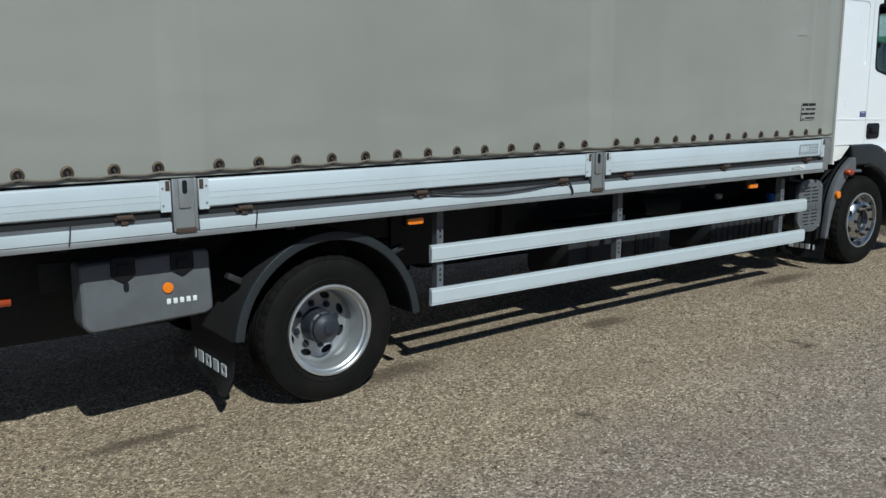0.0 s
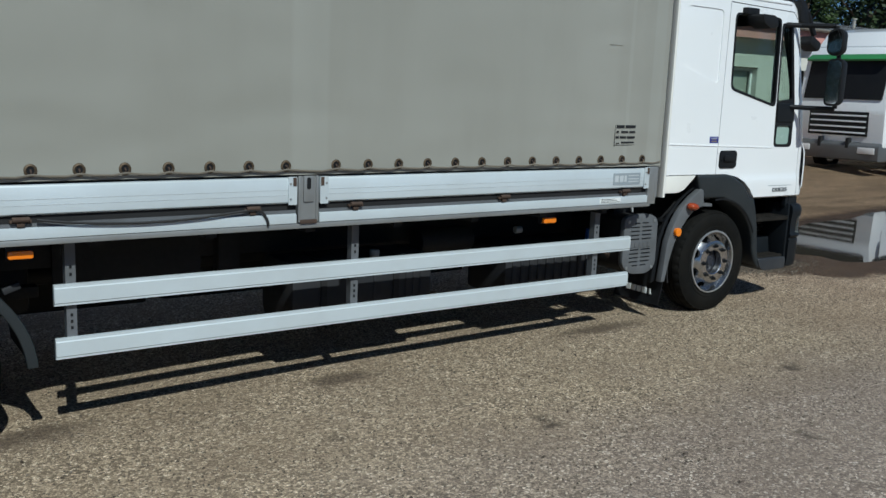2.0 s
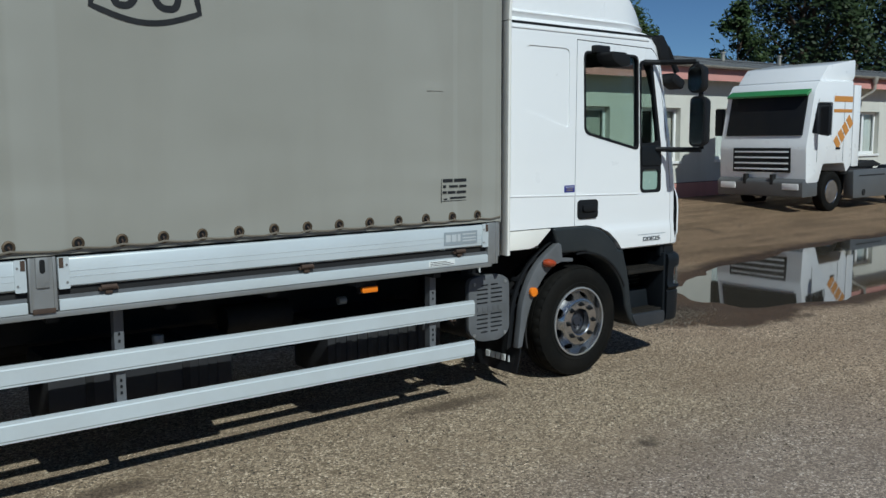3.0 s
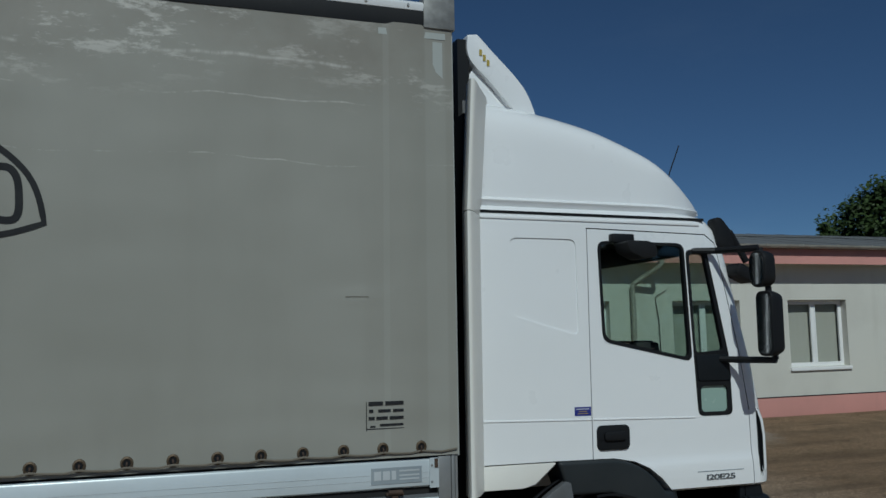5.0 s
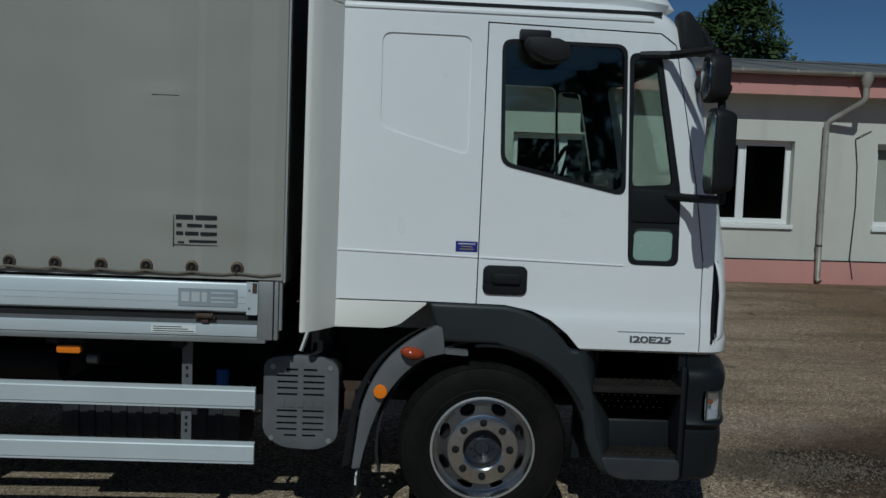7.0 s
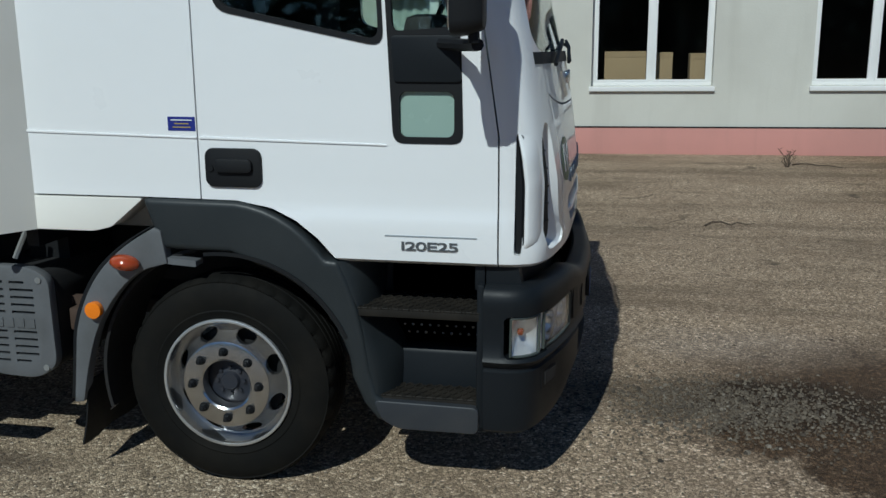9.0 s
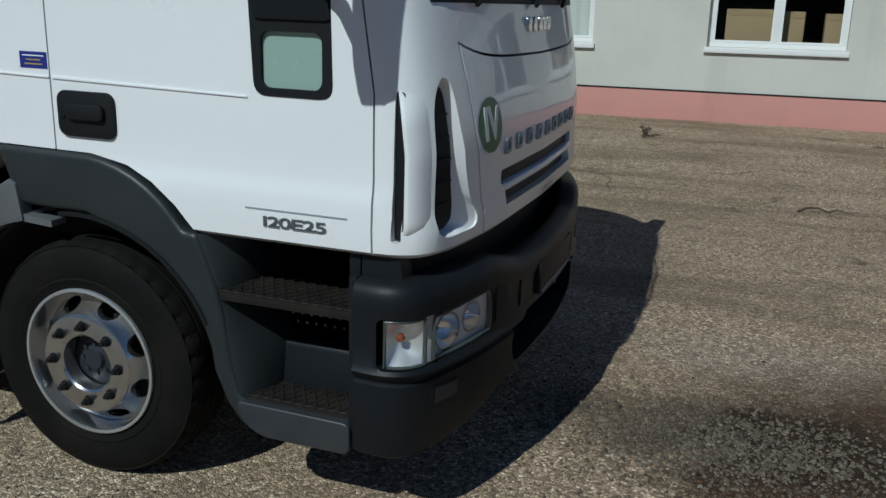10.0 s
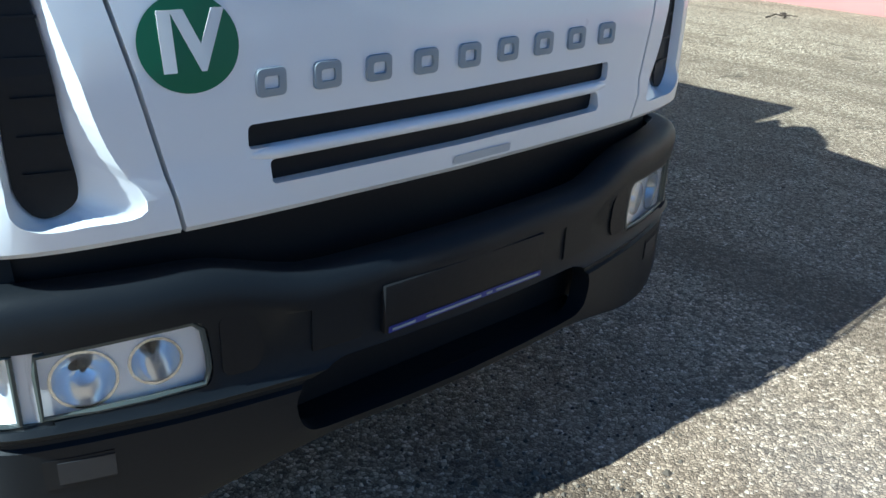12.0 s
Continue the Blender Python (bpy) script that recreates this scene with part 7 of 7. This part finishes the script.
        holes = join(holes, c)
    P("rim", boolean(rim, holes), RIMSHADE if rear else RIMDARK, "silver painted steel rim with round holes")
    P("rim_edge", revolve([(0.2795, 0.012), (0.278, 0.001), (0.273, -0.001), (0.267, 0.0), (0.266, 0.006), (0.272, 0.012)], (0, 0, 0), 56, closed=True), RIM)
    P("brake_drum", disc((0, 0, 0), 0.22, 0.235 if rear else 0.095, 0.27, n=28), CHASSIS)
    if rear:
        P("hub", revolve([(0.0, 0.035), (0.03, 0.036), (0.062, 0.045), (0.078, 0.06), (0.086, 0.062), (0.088, 0.085), (0.1, 0.092), (0.106, 0.19), (0.106, 0.21)], (0, 0, 0), 32), HUB, "blue-grey hub cap")
        P("hub_boss", disc((0, 0, 0), 0.03, 0.026, 0.04, n=20, bevel=0.004), HUB)
        ring_r, depth, nut_r, m_nut = 0.137, 0.205, 0.016, HUB
        for i in range(10):
            a = 2 * math.pi * i / 10
            P("hub_bolt", disc((0.092 * math.cos(a), 0, 0.092 * math.sin(a)), 0.007, 0.078, 0.09, n=6), HUB)
    else:
        P("hub", revolve([(0.0, 0.03), (0.035, 0.03), (0.042, 0.045), (0.07, 0.055), (0.103, 0.06), (0.103, 0.08)], (0, 0, 0), 32), HUB, "blue-grey recessed hub")
        for i in range(8):
            a = 2 * math.pi * i / 8
            P("hub_bolt", disc((0.058 * math.cos(a), 0, 0.058 * math.sin(a)), 0.008, 0.04, 0.055, n=6), HUB)
        ring_r, depth, nut_r, m_nut = 0.144, -0.009, 0.014, BLACK
    for i in range(8):
        a = 2 * math.pi * (i + (0.25 if rear else 0.0)) / 8
        c = (ring_r * math.cos(a), 0, ring_r * math.sin(a))
        P("wheel_nut", join(disc(c, nut_r + 0.006, depth - 0.003, depth + 0.002, n=14), disc(c, nut_r, depth - 0.022, depth, n=6), disc(c, nut_r * 0.6, depth - 0.034, depth - 0.02, n=10)), m_nut)
    return w


for hub in (REAR_HUB, FRONT_HUB):
    for near in (True, False):
        wheel(hub, near, hub == REAR_HUB)


# ---- tractor unit parked by the building ----
TX, TY, TZ = 28.3, 10.9, 0.02
tractor = thing("tractor_unit", "white tractor unit with orange markings and grey skirts near the building", "truck", (TX, TY, TZ))


def upart(name, bm, material, parent=tractor, label="", smooth=35):
    return part(name, bm, material, parent, label, smooth)


cab2 = [(-4.85, 0.75), (-4.9, 1.6), (-4.82, 1.95), (-4.6, 2.95), (-4.4, 3.2), (-2.8, 3.25), (-2.75, 1.15), (-3.0, 0.95), (-3.1, 1.2), (-4.1, 1.2), (-4.3, 0.75)]
cab2_bm = prism(round_corners(cab2, 0.08), "y", 0.05, 2.45, 0.04)
cab2_bm = boolean(cab2_bm, prism(round_corners([(-4.68, 1.95), (-4.45, 2.7), (-3.75, 2.7), (-3.75, 1.85)], 0.06), "y", -0.2, 0.12))
upart("cab", cab2_bm, WHITE, label="white high-roof tractor cab")
upart("cab_window", prism(round_corners([(-4.66, 1.97), (-4.44, 2.68), (-3.77, 2.68), (-3.77, 1.87)], 0.05), "y", 0.1, 0.115), BLACK, label="dark side window")
upart("roof_fairing", prism(round_corners([(-4.3, 3.2), (-3.9, 3.6), (-2.62, 3.78), (-2.62, 3.35), (-2.8, 3.2)], 0.08), "y", 0.12, 2.38, 0.05), WHITE, label="white roof fairing")
upart("cab_stripe", box(-3.7, -2.82, 0.043, 0.049, 2.72, 2.86), ORANGEPRINT)
upart("cab_stripe", box(-3.7, -2.82, 0.043, 0.049, 2.46, 2.54), ORANGEPRINT)
for k in range(4):
    m = Matrix.Translation((-3.5 + 0.19 * k, 0.046, 1.72 + 0.17 * k)) @ Matrix.Rotation(radians(-42), 4, "Y")
    upart("orange_mark", moved(box(-0.1, 0.1, -0.003, 0.003, -0.15, 0.15, 0.0), m), ORANGEPRINT, smooth=0)
upart("windscreen", prism(round_corners([(-4.83, 1.9), (-4.865, 1.9), (-4.64, 2.9), (-4.605, 2.9)], 0.01), "y", 0.2, 2.3, 0.01), BLACK, label="dark windscreen")
upart("sun_visor", prism(round_corners([(-4.6, 2.93), (-4.78, 2.84), (-4.8, 2.89), (-4.58, 3.02)], 0.01), "y", 0.15, 2.35, 0.01), GREENVISOR, label="green sun visor")
grille2 = upart("grille", box(-4.905, -4.86, 0.45, 2.05, 1.0, 1.6, 0.015), BLACK, label="black radiator grille")
for k in range(4):
    upart("grille_slat", box(-4.918, -4.9, 0.5, 2.0, 1.06 + 0.14 * k, 1.1 + 0.14 * k, 0.006), WHITE, grille2)
upart("front_bumper", prism(round_corners([(-4.96, 0.4), (-4.99, 0.78), (-4.85, 0.86), (-4.3, 0.8), (-4.3, 0.42)], 0.04), "y", 0.06, 2.44, 0.03), SILVERSKIRT, label="silver grey front bumper")
for y in (0.16, 1.9):
    upart("headlamp", box(-5.0, -4.96, y, y + 0.44, 0.58, 0.74, 0.02), LAMPFRAME)
for x in (-4.42, -3.2):
    upart("door_seam", box(x, x + 0.012, 0.045, 0.0495, 1.25, 2.78), GREY, smooth=0)
upart("door_handle", box(-3.55, -3.35, 0.03, 0.049, 1.55, 1.6, 0.008), BLACK)
upart("side_deflector", box(-2.74, -2.4, 0.05, 0.1, 1.1, 3.15, 0.02), WHITE)
upart("frame_rails", join(box(-5.0, 0.9, 0.85, 0.93, 0.7, 0.95), box(-5.0, 0.9, 1.6, 1.68, 0.7, 0.95), box(-3.0, -0.8, 0.2, 2.3, 0.9, 1.0, 0.02)), CHASSIS)
upart("side_skirt", prism(round_corners([(-2.6, 0.28), (-2.65, 1.0), (-0.62, 1.0), (-0.62, 0.85), (-0.75, 0.28)], 0.06), "y", 0.03, 0.3, 0.02), SILVERSKIRT, label="silver grey side skirt")
upart("skirt_panel", box(-2.35, -1.0, 0.024, 0.03, 0.84, 0.87), CHASSIS, smooth=0)
upart("skirt_knob", disc((-2.1, 0.03, 0.42), 0.08, -0.02, 0.01, n=18), CHASSIS)
upart("fifth_wheel", join(prism(round_corners([(-0.9, 1.12), (-0.1, 1.2), (0.35, 1.08), (0.3, 1.02), (-0.9, 1.02)], 0.03), "y", 0.8, 1.75, 0.02), box(-0.5, 0.0, 0.85, 1.7, 0.95, 1.05)), CHASSIS, label="black fifth wheel coupling")
upart("air_lines", tube([(-2.6, 1.0, 1.1), (-2.5, 0.95, 1.5), (-2.2, 0.9, 1.6), (-1.9, 0.9, 1.3), (-1.6, 0.95, 1.05)], 0.03, 8), CABLE)
upart("rear_fender", prism(band(0, 0.5, 0.54, 0.58, 20, 160, 16), "y", 0.03, 0.6, 0.01), BLACK)
upart("mudflap", box(0.66, 0.69, 0.05, 0.6, 0.2, 0.85, 0.005), BLACK)
for x, y in ((0, 0.04), (0, 1.9), (-3.6, 0.06), (-3.6, 2.1)):
    tw = new("wheel")
    tw.parent = tractor
    tw.location = (x, y, 0.5)
    tagged(tw, "black tyre on a pale steel rim")
    part("tyre", revolve([(0.29, 0.03), (0.33, 0.005), (0.42, 0.0), (0.48, 0.02), (0.5, 0.05), (0.5, 0.24), (0.48, 0.27), (0.33, 0.28), (0.29, 0.26)], (0, 0, 0), 40, closed=True), RUBBER, tw)
    part("rim", revolve([(0.295, 0.02), (0.28, 0.01), (0.265, 0.05), (0.25, 0.1), (0.15, 0.12), (0.1, 0.06), (0.0, 0.05), (0.0, 0.2), (0.295, 0.2)], (0, 0, 0), 32), RIMDARK, tw)
for y in (-0.32, 2.62):
    upart("mirror", prism(rounded(-4.6, -4.45, 1.9, 2.6, 0.05), "y", y, y + 0.22, 0.02), BLACK)

# ---- loose bits on the yard ----
rng = random.Random(11)
for x, y, ln, a in ((11.3, 10.35, 0.5, 4), (12.85, 13.9, 0.75, -38), (9.56, 13.1, 0.3, 50), (9.52, 13.2, 0.26, -15), (6.35, 13.7, 0.35, 40), (6.5, 13.85, 0.25, 120)):
    path = [(0, 0, 0.0)]
    for k in range(6):
        path.append((ln * (k + 1) / 6, 0.12 * noise.noise((x, k * 0.8, 0)), 0.02 + 0.03 * abs(noise.noise((x, k, 3)))))
    tw = solid("twig", tube(path, [0.012 - 0.0013 * k for k in range(7)], 5), TWIG, "dry brown twig lying on the gravel", "twig", group="twigs on the yard")
    tw.location, tw.rotation_euler = (x, y, ground_height(x, y) + 0.008), (0, 0, radians(a))
for wx, wy, grow in ((9.55, 13.3, 0.42), (12.75, 13.7, 0.8)):
    weed = bmesh.new()
    for i in range(9):
        a, tall, lean = i * 0.7 + 0.3 * rng.random(), grow * rng.uniform(0.1, 0.32), grow * rng.uniform(0.05, 0.2)
        stem = [(0.02 * math.cos(a), 0.02 * math.sin(a), 0.0), (lean * 0.4 * math.cos(a), lean * 0.4 * math.sin(a), tall * 0.6), (lean * math.cos(a + 0.3), lean * math.sin(a + 0.3), tall)]
        weed = join(weed, tube(stem, [0.007, 0.005, 0.003], 5))
        for k in range(3):
            p = Vector(stem[1]).lerp(Vector(stem[2]), 0.3 * k + 0.2)
            weed = join(weed, tube([p, p + Vector((0.05 * math.cos(a + k * 2), 0.05 * math.sin(a + k * 2), 0.03))], [0.005, 0.002], 4))
    weed_ob = solid("dry_weed", weed, TWIG, "small dry brown weed growing through the asphalt", "weed", group="dry weeds")
    weed_ob.location = (wx, wy, ground_height(wx, wy) - 0.005)
chip = solid("wood_splinter", prism([(-0.035, 0.0), (0.03, -0.003), (0.036, 0.002), (-0.02, 0.007)], "z", 0.0, 0.006), CARD, "pale wood splinter lying on the asphalt", "splinter", smooth=0)
chip.location, chip.rotation_euler = (9.79, 4.66, ground_height(9.79, 4.66) + 0.002), (0, 0, radians(75))
verts, faces = [], []
for _ in range(15000):
    if rng.random() < 0.22:
        x, y = rng.gauss(10.95, 0.36), rng.gauss(5.5, 0.22)
        s = rng.uniform(0.004, 0.0095) * (1.7 if rng.random() < 0.12 else 1)
    else:
        x, y = rng.uniform(0, 13.5), rng.uniform(2.2, 6.5)
        while x > 10.5 and puddle_distance(x, y) < 1.45:
            x, y = rng.uniform(0, 13.5), rng.uniform(2.2, 6.5)
        s = rng.uniform(0.003, 0.0075)
    c = Vector((x, y, ground_height(x, y) + s * 0.3))
    k = len(verts)
    sq = rng.uniform(0.5, 0.8)
    a0 = rng.random() * 6.28
    for i in range(4):
        r = s * rng.uniform(0.8, 1.4)
        verts.append(c + Vector((r * math.cos(a0 + i * 1.57), r * math.sin(a0 + i * 1.57), -s * 0.2)))
    for i in range(3):
        r = s * rng.uniform(0.4, 0.8)
        verts.append(c + Vector((r * math.cos(a0 + 0.5 + i * 2.1), r * math.sin(a0 + 0.5 + i * 2.1), s * sq)))
    faces += [(k, k + 1, k + 4), (k + 1, k + 5, k + 4), (k + 1, k + 2, k + 5), (k + 2, k + 6, k + 5), (k + 2, k + 3, k + 6), (k + 3, k, k + 4), (k + 3, k + 4, k + 6), (k + 4, k + 5, k + 6)]
me = bpy.data.meshes.new("gravel")
me.from_pydata(verts, [], faces)
me.materials.append(PEBBLE)
tagged(new("gravel", me), "loose tan gravel stones scattered over the yard", "gravel", kind="stuff")

# dry leaf scraps and bark crumbs
verts, faces = [], []
for _ in range(260):
    x, y = (rng.uniform(0, 12.5), rng.uniform(1.2, 4.2)) if rng.random() < 0.7 else (rng.uniform(8, 14), rng.uniform(6.5, 13.5))
    s, a0, k = rng.uniform(0.006, 0.02), rng.random() * 6.28, len(verts)
    z = ground_height(x, y) + 0.005
    for i in range(5):
        r = s * rng.uniform(0.5, 1.2) * (1.0 if i % 2 else 0.6)
        verts.append((x + r * math.cos(a0 + i * 1.257), y + r * math.sin(a0 + i * 1.257), z + rng.uniform(0.0, 0.35) * s))
    verts.append((x, y, z + 0.5 * s))
    faces += [(k + i, k + (i + 1) % 5, k + 5) for i in range(5)]
me = bpy.data.meshes.new("leaf_litter")
me.from_pydata(verts, [], faces)
me.materials.append(TWIG)
tagged(new("leaf_litter", me), "dark dry leaf scraps scattered over the yard", "leaf litter", kind="stuff")
